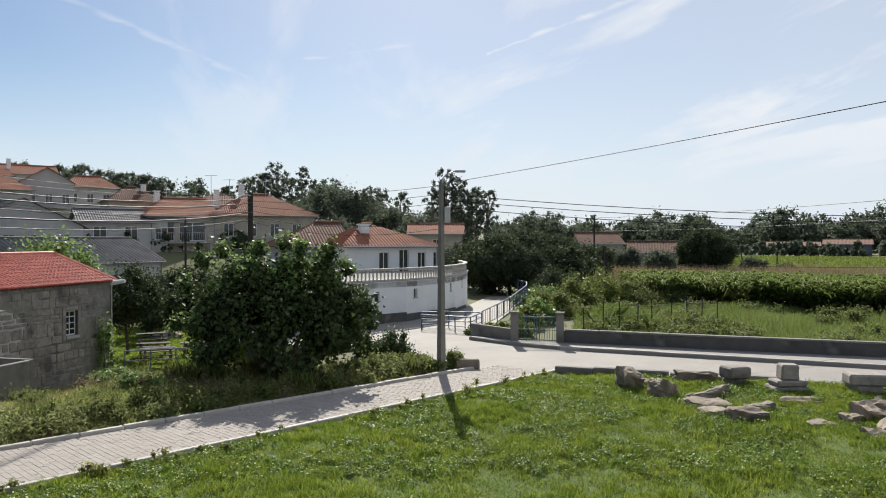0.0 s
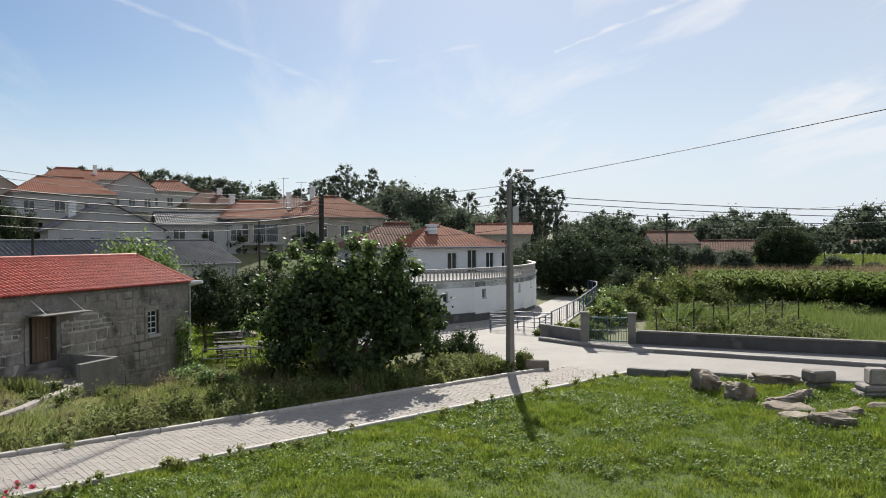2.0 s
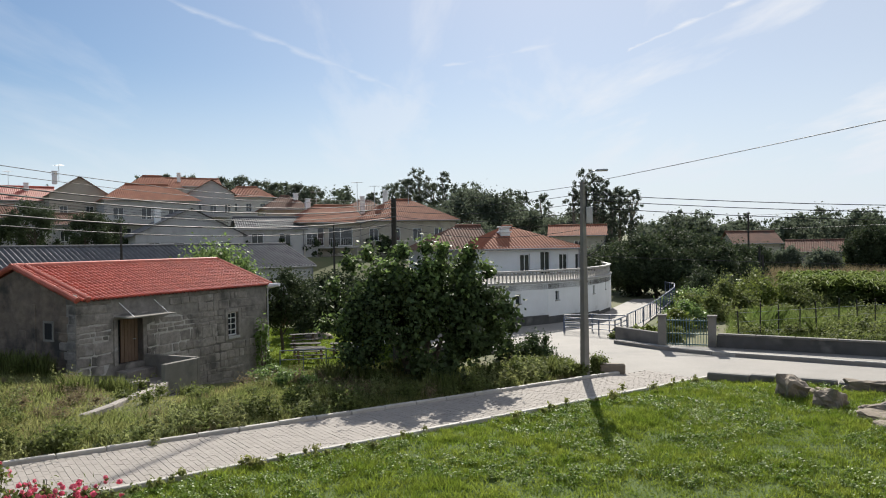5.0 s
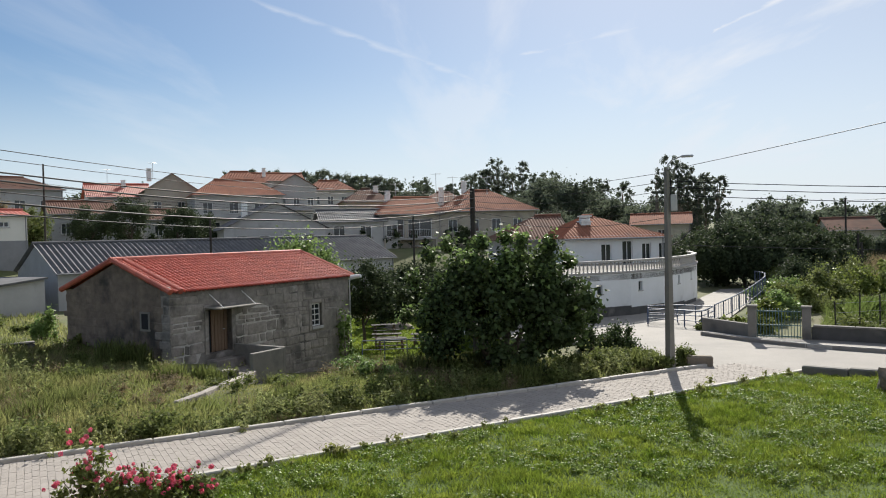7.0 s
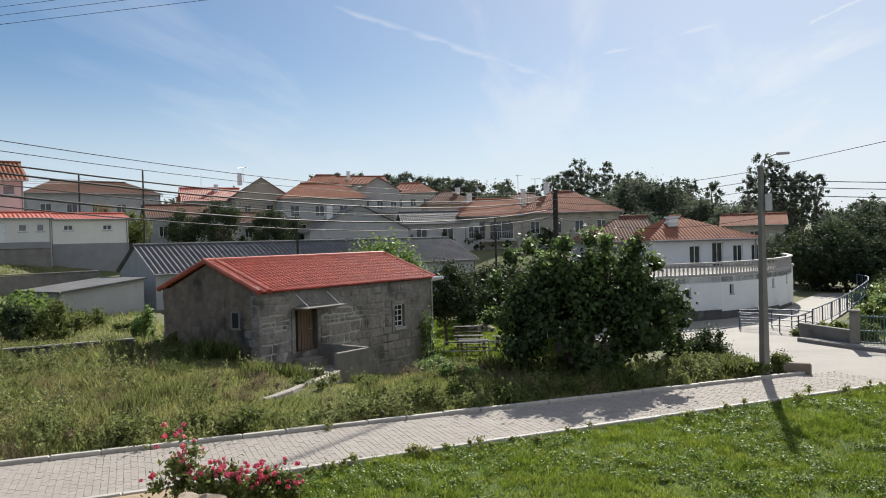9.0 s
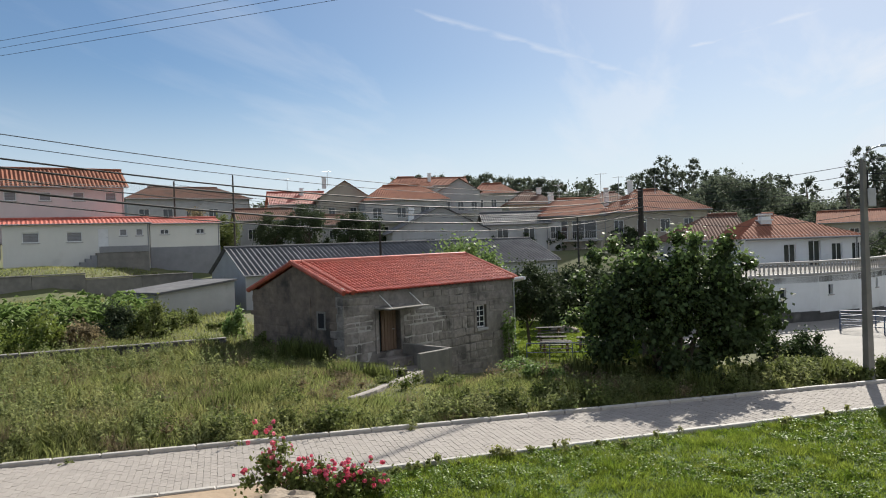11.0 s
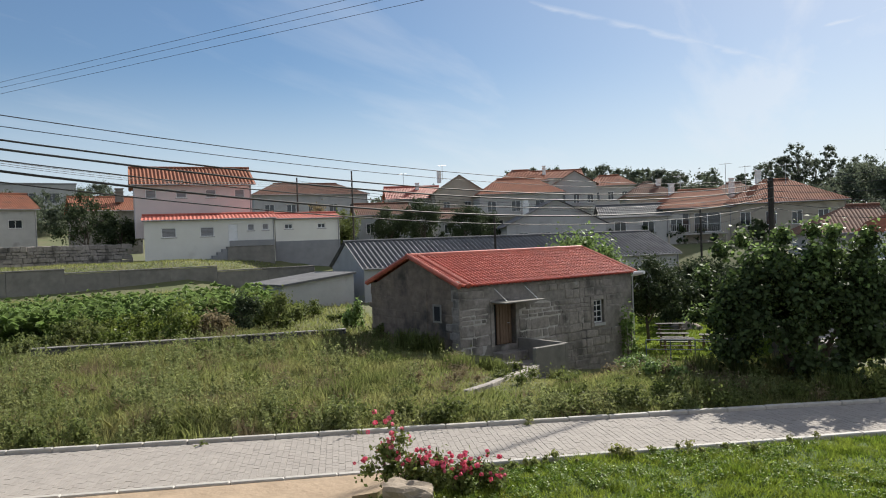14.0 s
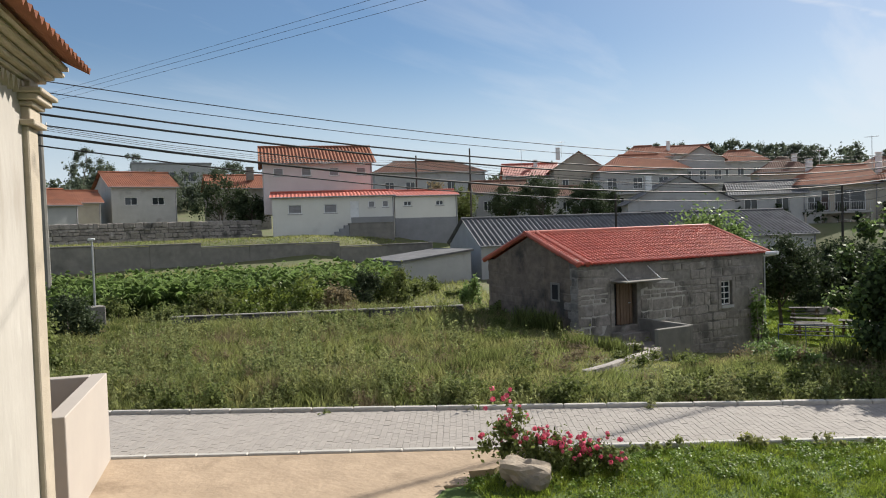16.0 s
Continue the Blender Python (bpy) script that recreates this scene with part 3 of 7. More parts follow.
def house(name, label, L0, L1, depth, z0, ze, zr, wall=None, tile=None, windows=(), doors=(), hip=(0, 0), over=0.4, pitch=0.25, amp=0.032, chims=(), roof="gable", category="house", wkind="glass", group="", plinth=0.0, thick=0.3, balconies=()):
    """A house whose front runs from L0 to L1 (left to right). roof: gable (ridge along the front), cross (gable to the front), mono (rising to the right), flat."""
    L0, L1 = Vector(L0).xy, Vector(L1).xy
    d = L1 - L0
    L = d.length
    th = thing(name, Matrix.Translation((L0.x, L0.y, z0)) @ Matrix.Rotation(math.atan2(d.y, d.x), 4, "Z"), label, category, group)
    h, r = ze - z0, zr - z0
    wall, tile = wall or M_WHITE, tile or M_TILE_O
    holes = [w[:4] for w in windows] + [w[:4] for w in doors]
    part("front_wall", pierced(L, -1.5, h, thick, holes), wall, th)
    bm = bmesh.new()
    if roof == "gable":
        for x in (0.0, L - thick):
            tri = [(0 + thick, -1.5), (depth - thick, -1.5), (depth - thick, h)]
            tri += [(depth / 2, r - 0.08), (thick, h)] if not hip[0 if x == 0.0 else 1] else [(thick, h)]
            b2 = prism(bmesh.new(), tri, x, x + thick)
            bmesh.ops.transform(b2, matrix=Matrix(((0, 1, 0, 0), (1, 0, 0, 0), (0, 0, 1, 0), (0, 0, 0, 1))), verts=b2.verts)
            bmesh.ops.recalc_face_normals(b2, faces=b2.faces)
            part("side_wall", b2, wall, th)
    else:
        part("side_wall", boxed(0, thick, -1.5, thick, depth - thick, h), wall, th)
        part("side_wall", boxed(L - thick, thick, -1.5, L, depth - thick, h), wall, th)
        if roof == "cross":
            part("gable", prism(bmesh.new(), [(0, h + 0.002), (L, h + 0.002), (L / 2, r - 0.08)], 0.003, thick), wall, th)
    part("back_wall", boxed(0, depth - thick, -1.5, L, depth, h), wall, th)
    part("inner_floor", boxed(thick, thick, -0.3, L - thick, depth - thick, 0.0), M_DARK, th)
    if plinth:
        part("plinth", boxed(-0.03, -0.03, -1.5, L + 0.03, -0.002, plinth), M_GREYP, th)
    if roof == "mono":
        part("gable", prism(bmesh.new(), [(0, h + 0.002), (L, h + 0.002), (L, r)], 0.003, thick), wall, th)
        part("roof", prism(bmesh.new(), [(-0.2, h), (L + 0.1, r + 0.02), (L + 0.1, r + 0.16), (-0.2, h + 0.13)], -0.25, depth), tile, th)
    elif roof == "flat":
        part("roof", boxed(-0.15, -0.15, h, L + 0.15, depth + 0.15, h + 0.35, 0.03), tile, th)
    else:
        bm = bmesh.new()
        half = (depth if roof == "gable" else L) / 2 + over
        rise = (r - h) * half / (half - over)
        zE = r - rise
        if roof == "gable":
            roof_slope(bm, -over, L + over, -over, zE, half, rise, hip[0], hip[1], pitch, amp)
            roof_slope(bm, -over, L + over, depth + over, zE, half, rise, hip[0], hip[1], pitch, amp, back=True)
            for side in (0, 1):
                if hip[side]:
                    b2 = roof_slope(bmesh.new(), -over, depth + over, 0, zE, hip[side], rise, half, half, pitch, amp)
                    for v in b2.verts:
                        x, y, z = v.co
                        v.co = (-over + y, depth - x, z) if side == 0 else (L + over - y, x, z)
                    me = bpy.data.meshes.new("tmp")
                    bmesh.ops.recalc_face_normals(b2, faces=b2.faces)
                    b2.to_mesh(me); b2.free()
                    bm.from_mesh(me)
                    bpy.data.meshes.remove(me)
            part("roof", bm, tile, th, smooth=False)
            b3 = bmesh.new()
            xa, xb = (hip[0] or 0) - over, L + over - (hip[1] or 0)
            n = max(2, int((xb - xa) / 0.45))
            for i in range(n):
                rod(b3, (xa + (xb - xa) * i / n, depth / 2, r + 0.03), (xa + (xb - xa) * (i + 1) / n + 0.03, depth / 2, r + 0.05), 0.13, 0.115, 8)
            part("ridge_tiles", b3, tile, th)
            part("soffit", boxed(-over * 0.8, -over * 0.75, zE - 0.09, L + over * 0.8, 0.0 - 0.004, zE - 0.01), wall if over < 0.3 else M_FRAME, th)
        else:
            s1 = roof_slope(bmesh.new(), -over, depth + over, -over, zE, half, rise, 0, 0, pitch, amp)
            for v in s1.verts:
                x, y, z = v.co
                v.co = (y, depth - x, z)
            s2 = roof_slope(bmesh.new(), -over, depth + over, -over, zE, half, rise, 0, 0, pitch, amp)
            for v in s2.verts:
                x, y, z = v.co
                v.co = (L - y, x, z)
            for s in (s1, s2):
                bmesh.ops.recalc_face_normals(s, faces=s.faces)
                me = bpy.data.meshes.new("tmp")
                s.to_mesh(me); s.free()
                bm.from_mesh(me)
                bpy.data.meshes.remove(me)
            part("roof", bm, tile, th)
    for w in windows:
        k = w[4] if len(w) > 4 else wkind
        add_window(th, *w[:4], kind=k, bars=(2, 1), t=0.07)
    for w in doors:
        dr = part("door", boxed(w[0], 0.08, w[2], w[1], 0.14, w[3], 0.01), w[4] if len(w) > 4 else M_WOOD, th)
        part("door_handle", rod(bmesh.new(), (w[1] - 0.15, 0.06, w[2] + 1.0), (w[1] - 0.03, 0.06, w[2] + 1.0), 0.015), M_GALV, dr)
    for c in chims:
        chimney(th, *c)
    for x0, x1, zb in balconies:
        slab = part("balcony", boxed(x0, -1.3, zb - 0.18, x1, -0.004, zb, 0.02), M_FRAME, th, "concrete balcony with a thin railing")
        part("rail", boxed(x0 + 0.03, -1.26, zb + 0.95, x1 - 0.03, -1.2, zb + 1.0), M_GALV, slab)
        n = max(3, int((x1 - x0) / 0.22))
        for k in range(n + 1):
            xx = x0 + 0.05 + (x1 - x0 - 0.1) * k / n
            part("baluster", boxed(xx - 0.014, -1.245, zb + 0.002, xx + 0.014, -1.215, zb + 0.948), M_GALV, slab)
        for xx in (x0 + 0.12, x1 - 0.12):
            part("support", boxed(xx - 0.1, -1.2, -1.5, xx + 0.1, -1.0, zb - 0.182), wall, slab)
    if roof == "gable":
        gut = part("gutter", rod(bmesh.new(), (-over * 0.7, -over - 0.05, zE - 0.06), (L + over * 0.7, -over - 0.05, zE - 0.06), 0.06, n=6), M_GREYP, th)
        part("downpipe", rod(bmesh.new(), (L - 0.12, -0.05, -1.0), (L - 0.12, -0.05, zE - 0.12), 0.045, n=6), M_GREYP, gut)
    return th


def row(x0, step, n, w, z0, z1, kind="glass"):
    return [(x0 + step * i, x0 + step * i + w, z0, z1, kind) for i in range(n)]


# the village on the slope
house("village_house", "two-storey pale pink house with orange tiles and closed blinds", polar(-60.4, 79), polar(-52.35, 80), 8, 7.4, 11.35, 13.2, M_PINK, M_TILE_O, row(1.0, 2.84, 4, 1.0, 2.4, 3.25, "blind"), pitch=0.36, amp=0.06, over=0.45)
house("house_wing", "single-storey cream wing with a red tiled lean-to roof", polar(-59.85, 74.5), polar(-50.75, 75), 5.2, 3.4, 7.5, 8.0, M_PALE, M_TILE_R, [(1.5, 2.8, 2.4, 3.3, "blind"), (4.95, 6.2, 2.4, 3.3, "blind"), (9.3, 9.95, 2.85, 3.5, "blind"), (10.7, 11.3, 2.85, 3.5, "blind")], [(7.5, 8.35, 1.75, 3.5, M_WPAINT)], over=0.25, pitch=0.36)
house("house_wing", "low cream wing with a grey plinth and red tiled roof", polar(-50.7, 75.1), polar(-45.95, 76.5), 4.6, 3.6, 7.4, 7.9, M_PALE, M_TILE_R, [(0.9, 1.7, 2.7, 3.2), (4.2, 5.0, 2.7, 3.2)], over=0.25, pitch=0.36, plinth=1.5)
house("shed", "long low white shed under dark grey corrugated roofing", polar(-44.2, 59), polar(-20.7, 75), 9, -0.5, 2.72, 4.75, M_GREYW, M_TILE_G, (), over=0.25, pitch=0.42, amp=0.085, category="shed")
house("lean_to_shed", "pale grey annex with a sloping sheet roof against the long shed", polar(-50.3, 54), polar(-45.0, 57.5), 5, -0.9, 1.75, 2.3, M_GREYW, M_TILE_G, (), roof="mono", category="shed")
house("village_house", "two-storey cream house with a worn terracotta hip roof", polar(-17.2, 88), polar(-9.75, 90), 12, 1.0, 7.65, 10.2, M_CREAM, M_TILE_O, row(1.2, 2.6, 4, 1.1, 4.0, 5.5, "glass") + row(1.6, 3.4, 3, 1.3, 0.8, 2.2, "blind"), hip=(5, 5), over=0.5, chims=((4.0, 6, 8.5, 10.8), (1.2, 7, 7.5, 10.3)))
house("village_house", "cream house wing with terracotta gable roof and balcony", polar(-21.7, 86), polar(-17.0, 88), 10, 1.0, 7.4, 9.4, M_CREAM, M_TILE_O, [(0.5, 2.9, 3.5, 5.6), (3.4, 6.3, 3.5, 5.6), (0.6, 2.6, 0.4, 2.6), (3.6, 6.2, 0.4, 2.6)], hip=(3.5, 0), over=0.5, balconies=((0.2, 6.6, 3.4),), chims=((2.5, 6, 7.5, 9.6),))
house("village_house", "low white house with weathered brown tiled roof", polar(-12.3, 60), polar(-7.4, 61), 9, 1.8, 4.3, 6.1, M_OFFW, M_TILE_B, [(1.0, 2.0, 0.6, 2.0), (3.4, 4.4, 0.0, 2.1)], hip=(4, 0), over=0.5)
house("village_house", "white house with terracotta hip roof above a terrace", polar(-7.5, 55), polar(-0.35, 57.5), 8.5, 1.8, 4.3, 5.85, M_WHITE, M_TILE_O, [(2.6, 3.4, 0.5, 1.9), (4.2, 5.0, 0.1, 2.1), (5.7, 6.4, 0.5, 1.9), (7.0, 7.6, 0.5, 1.9)], hip=(3.0, 4.5), over=0.45, chims=((2.2, 2.5, 3.3, 3.7, 0.75),))
house("village_house", "white house with dark grey roof on the slope", polar(-33.2, 78), polar(-25.8, 80), 9, 1.6, 5.9, 8.5, M_OFFW, M_TILE_G, row(1.2, 2.3, 4, 1.1, 2.3, 3.5), roof="cross", chims=((2.5, 3.0, 5.0, 7.6),))
house("village_house", "white gabled house with slate-grey roof", polar(-26.0, 84), polar(-21.3, 85), 8, 1.6, 6.6, 7.9, M_OFFW, M_TILE_G, row(1.2, 3.0, 3, 1.3, 3.0, 4.4), roof="gable")
house("village_house", "cream gabled house on the hillside", polar(-38.6, 112), polar(-34.9, 113), 10, 5.0, 12.0, 14.4, M_CREAM, M_TILE_O, row(1.2, 3.2, 2, 1.0, 4.0, 5.4), roof="cross", chims=((1.0, 3, 8.5, 10.6),))
house("village_house", "white two-storey hillside house with red tiled roof", polar(-35.2, 104), polar(-28.9, 106), 9, 4.5, 11.0, 13.2, M_OFFW, M_TILE_O, row(1.0, 3.4, 3, 1.3, 3.8, 5.3) + [(1.0, 3.2, 0.6, 2.7), (5.0, 7.6, 0.6, 2.7)], hip=(3.5, 3.5), balconies=((0.3, 5.2, 3.2),))
house("village_house", "hillside house with red hip roof and attic", polar(-33.7, 125), polar(-30.0, 126), 8, 9.0, 14.2, 16.2, M_CREAM, M_TILE_O, row(1.5, 3.5, 2, 1.2, 2.8, 4.2), hip=(3, 3), balconies=((0.5, 4.5, 2.2),))
house("village_house", "white house with red roof on the hillside", polar(-42.2, 118), polar(-38.2, 119), 8, 6.0, 11.6, 13.6, M_OFFW, M_TILE_R, row(1.0, 2.6, 3, 1.1, 2.6, 4.0), chims=((5.0, 3, 6.0, 8.6),), balconies=((0.4, 4.0, 2.3),))
house("village_house", "long white flat-roofed building with red-tiled attic", polar(-52.2, 112), polar(-43.8, 116), 9, 6.0, 12.4, 14.2, M_GREYW, M_TILE_B, row(1.5, 3.2, 5, 1.4, 3.4, 4.8), hip=(4, 4))
house("village_house", "white house with bright orange tiled roof", polar(-70.9, 98), polar(-66.6, 100), 9, 5.0, 10.2, 12.1, M_OFFW, M_TILE_O, row(1.5, 3.2, 2, 1.5, 2.8, 3.8), hip=(0, 0))
house("village_house", "old stone house with terracotta roof and chimney", polar(-64.3, 101), polar(-60.0, 102), 9, 5.0, 10.0, 11.8, M_CONC, M_TILE_O, row(1.5, 2.6, 2, 1.2, 2.6, 3.8), chims=((5.4, 2, 6.0, 8.0, 0.9, M_CONC),))
house("village_house", "modern grey flat-roofed house on the hilltop", polar(-69.6, 165), polar(-64.2, 166), 10, 13.0, 18.4, 18.9, M_GREYW, M_GREYP, row(2, 4.0, 3, 2.6, 1.8, 3.8), roof="flat")
house("village_house", "low farmhouse with red tiled roof and carport", polar(-80.0, 80), polar(-73.0, 84), 8, 4.0, 7.6, 9.2, M_GREYW, M_TILE_O, row(2, 3.0, 2, 1.2, 1.0, 2.2))
house("village_house", "farmhouse with pale roof tiles on the slope", polar(-76.5, 94), polar(-71.6, 95), 8, 4.0, 8.2, 9.6, M_CREAM, M_TILE_O, row(1, 3.0, 2, 1.2, 1.6, 2.8))
house("village_house", "white house with orange roof beyond the terrace", polar(-2.6, 108), polar(1.5, 108), 8, 1.5, 5.6, 7.0, M_CREAM, M_TILE_O, row(1, 2.4, 2, 1.1, 1.8, 3.2))
house("village_house", "far house with brown tiled roof among trees", polar(10.6, 122), polar(13.6, 124), 8, -0.1, 4.1, 5.8, M_CREAM, M_TILE_B, row(1, 2.4, 2, 1.1, 1.0, 2.4))
house("farm_shed", "far red-roofed farm shed", polar(14.0, 128), polar(17.4, 128), 8, -0.1, 2.7, 4.3, M_CONC, M_TILE_B, row(1, 2.4, 2, 1.1, 0.6, 1.6), category="shed")
house("warehouse", "far pale long warehouse with low roof", polar(23.0, 265), polar(26.9, 265), 14, -0.1, 2.8, 4.0, M_GREYW, M_TILE_B, row(2, 4.5, 4, 2.0, 0.8, 2.0), category="warehouse", pitch=1.0)
house("warehouse", "far grey warehouse with a low gable", polar(27.1, 250), polar(30.0, 250), 14, -0.1, 3.4, 4.8, M_GREYP, M_TILE_B, row(2, 5.0, 2, 1.4, 1.0, 2.2), category="warehouse", pitch=1.0)
house("warehouse", "far long white warehouse", polar(31.2, 255), polar(36, 255), 14, -0.1, 2.8, 3.8, M_OFFW, M_GREYP, (), category="warehouse", pitch=1.0)
house("village_house", "white village house with brown tiles among others", polar(-24.2, 100), polar(-20.6, 101), 8, 4.0, 9.6, 11.4, M_CREAM, M_TILE_B, row(1.0, 2.2, 3, 1.0, 2.6, 4.0), hip=(3, 3), chims=((4.5, 3, 6, 8),))
house("village_house", "tall white house with brown gable roof", polar(-29.6, 116), polar(-26.4, 117), 8, 6.0, 12.6, 14.6, M_GREYW, M_TILE_B, row(0.9, 2.1, 3, 1.0, 3.6, 5.0), roof="cross", balconies=((0.4, 5.6, 3.1),))
house("village_house", "small house with red roof high on the slope", polar(-27.0, 128), polar(-23.6, 129), 8, 8.0, 13.0, 14.8, M_OFFW, M_TILE_O, row(0.9, 2.3, 3, 1.0, 2.4, 3.8), hip=(2.5, 2.5))
house("village_house", "white house with terracotta roof high on the slope", polar(-31.0, 140), polar(-27.4, 141), 8, 10.0, 15.6, 17.2, M_OFFW, M_TILE_O, row(0.9, 2.3, 3, 1.0, 2.4, 3.8), chims=((2, 2, 6, 8.4),))
house("village_house", "grey house with brown hip roof on the slope", polar(-18.6, 116), polar(-15.0, 116), 8, 5.0, 10.0, 11.6, M_GREYW, M_TILE_B, row(0.9, 2.3, 3, 1.0, 2.4, 3.8), hip=(3, 3))
house("village_house", "low grey house before the pink house garden", polar(-44.5, 92), polar(-40.5, 93), 7, 4.2, 8.2, 9.6, M_GREYW, M_TILE_B, row(0.9, 2.3, 2, 1.0, 1.6, 2.8))
house("village_house", "low white house with lean-to roof in the gardens", polar(-38.4, 92), polar(-35.6, 93), 7, 4.2, 7.4, 8.6, M_OFFW, M_TILE_B, row(0.7, 2.0, 2, 0.9, 1.2, 2.4))


# ---- the stone cottage ----
CA, CB = Vector((-19.3, 25.6)), Vector((-16.5, 36.8))
CL, CD = (CB - CA).length, 6.9
cottage = thing("stone_cottage", Matrix.Translation((CA.x, CA.y, 0)) @ Matrix.Rotation(math.atan2(*(CB - CA).yx), 4, "Z"), "old granite cottage with a new red tiled roof and boarded door", "cottage")
CE, CR = 2.62, 3.85
DOOR, WIN = (1.95, 3.25, -0.2, 1.66), (8.55, 9.3, 0.2, 1.34)
part("front_wall", pierced(CL, -3.2, CE, 0.5, [DOOR, WIN]), M_MORTAR, cottage)
for x in (0.0, CL - 0.5):
    b2 = prism(bmesh.new(), [(0.5, -3.2), (CD - 0.5, -3.2), (CD - 0.5, CE), (CD / 2, CR - 0.12), (0.5, CE)], x, x + 0.5)
    bmesh.ops.transform(b2, matrix=Matrix(((0, 1, 0, 0), (1, 0, 0, 0), (0, 0, 1, 0), (0, 0, 0, 1))), verts=b2.verts)
    bmesh.ops.recalc_face_normals(b2, faces=b2.faces)
    part("gable_wall", b2, M_OLDREND, cottage)
part("back_wall", boxed(0, CD - 0.5, -3.2, CL, CD, CE), M_OLDREND, cottage)
part("inner_floor", boxed(0.5, 0.5, -0.4, CL - 0.5, CD - 0.5, -0.2), M_DARK, cottage)
bm = bmesh.new()
half, over = CD / 2 + 0.22, 0.22
rise = (CR - CE) * half / (half - over)
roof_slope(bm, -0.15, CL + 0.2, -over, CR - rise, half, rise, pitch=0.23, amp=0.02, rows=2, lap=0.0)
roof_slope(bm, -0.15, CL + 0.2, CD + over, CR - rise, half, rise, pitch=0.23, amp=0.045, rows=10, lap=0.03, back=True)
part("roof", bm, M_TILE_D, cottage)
bm = bmesh.new()
for i in range(28):
    rod(bm, (-0.2 + i * 0.425, CD / 2, CR + 0.05), (-0.2 + i * 0.425 + 0.45, CD / 2, CR + 0.07), 0.125, 0.11, 8)
for x in (-0.1, 0.42, CL + 0.15):
    for s in (0, 1):
        for i in range(9):
            f0, f1 = i / 9, (i + 1.06) / 9
            y0 = -over if s == 0 else CD + over
            y1 = CD / 2
            rod(bm, (x, y0 + (y1 - y0) * f0, CR - rise + rise * f0 + 0.05), (x, y0 + (y1 - y0) * f1, CR - rise + rise * f1 + 0.07), 0.125, 0.11, 8)
part("ridge_tiles", bm, M_TILE_R, cottage)
# pale pointing by the corner and right of the door
for outline in ([(0.12, -0.7), (1.2, -0.75), (1.65, 0.1), (1.5, 0.9), (1.7, 1.5), (0.9, 1.75), (0.15, 1.3)], [(3.5, -0.35), (4.6, -0.5), (5.9, 0.2), (6.3, 1.1), (5.6, 1.5), (5.0, 1.68), (4.3, 1.5), (3.5, 1.3)]):
    part("pointing", prism(bmesh.new(), outline, -0.012, -0.002), M_JOINTING, cottage)
# masonry: every stone of the front is a piece of its own
front = next(o for o in cottage.children if o.name.startswith("front_wall"))
rng = random.Random(5)
blocks = []
for k in range(8):
    b = boxed(-0.5, 0, -0.5, 0.5, 1, 0.5)
    for v in b.verts:
        v.co += Vector((rng.uniform(-0.07, 0.07), 0, rng.uniform(-0.09, 0.09)))
    bmesh.ops.bevel(b, geom=b.edges[:], offset=0.09, segments=1, affect="EDGES")
    me = bpy.data.meshes.new("stone")
    b.to_mesh(me)
    b.free()
    me.materials.append(M_STONE)
    blocks.append(me)
z = -3.0
while z < CE - 0.12:
    ch = min(rng.choice((0.2, 0.28, 0.36, 0.44, 0.55)) * rng.uniform(0.9, 1.1), CE - 0.03 - z)
    x = 0.0
    while x < CL - 0.1:
        w = rng.choice((0.28, 0.4, 0.6, 0.8, 1.15)) * rng.uniform(0.85, 1.15) if 0.6 < x < CL - 1.2 else rng.uniform(0.6, 1.0)
        w = min(w, CL - x)
        floor_z = -0.35 - 2.0 * smooth01((x - 2) / 9)
        if z + ch > floor_z - 0.3:
            parts = [(x, x + w)]
            for h in (DOOR, WIN):
                if z < h[3] + 0.05 and z + ch > h[2] - 0.05:
                    parts = [(a2, b2) for a, b_ in parts for a2, b2 in ((a, min(b_, h[0] - 0.22)), (max(a, h[1] + 0.22), b_)) if b2 - a2 > 0.12]
            smear = noise.noise((x * 0.4, z * 0.55, 3.3))
            if smear > -0.04 and x > 1.3 and not (3.2 < x < 6.0 and z < 1.5):
                parts = []
            for a, b_ in parts:
                ob = new("stone", rng.choice(blocks))
                ob.parent = front
                g = 0.035 if rng.random() < 0.7 else 0.07
                ob.matrix_basis = Matrix.Translation(((a + b_) / 2, -rng.uniform(0.02, 0.045), z + ch / 2)) @ Matrix.Rotation(rng.uniform(-0.07, 0.07), 4, "Y") @ Matrix.Diagonal((b_ - a - g, 0.15, ch - g, 1))
        x += w
    z += ch
# the plastered gable: stones showing through, strong quoins at the corner
gw = next(o for o in cottage.children if o.name.startswith("gable_wall"))
gblocks = []
for me in blocks[:4]:
    m2 = me.copy()
    m2.materials.clear()
    m2.materials.append(M_OLDREND)
    gblocks.append(m2)
z = -0.8
while z < CE - 0.15:
    ch = rng.uniform(0.28, 0.5)
    y = 0.0
    while y < CD - 0.3:
        w = rng.uniform(0.35, 1.0)
        if rng.random() < (0.95 if y < 0.1 else 0.55) and not (1.05 < y + w / 2 < 2.7 and z > 0.4):
            ob = new("stone", rng.choice(blocks if y < 0.1 else gblocks))
            ob.parent = gw
            ob.matrix_basis = Matrix.Translation((-rng.uniform(0.0, 0.025), y + w / 2, z + ch / 2)) @ Matrix.Rotation(math.pi / 2, 4, "Z") @ Matrix.Rotation(math.pi, 4, "Z") @ Matrix.Rotation(rng.uniform(-0.06, 0.06), 4, "Y") @ Matrix.Diagonal((w - 0.05, 0.12, ch - 0.05, 1))
        y += w
    z += ch
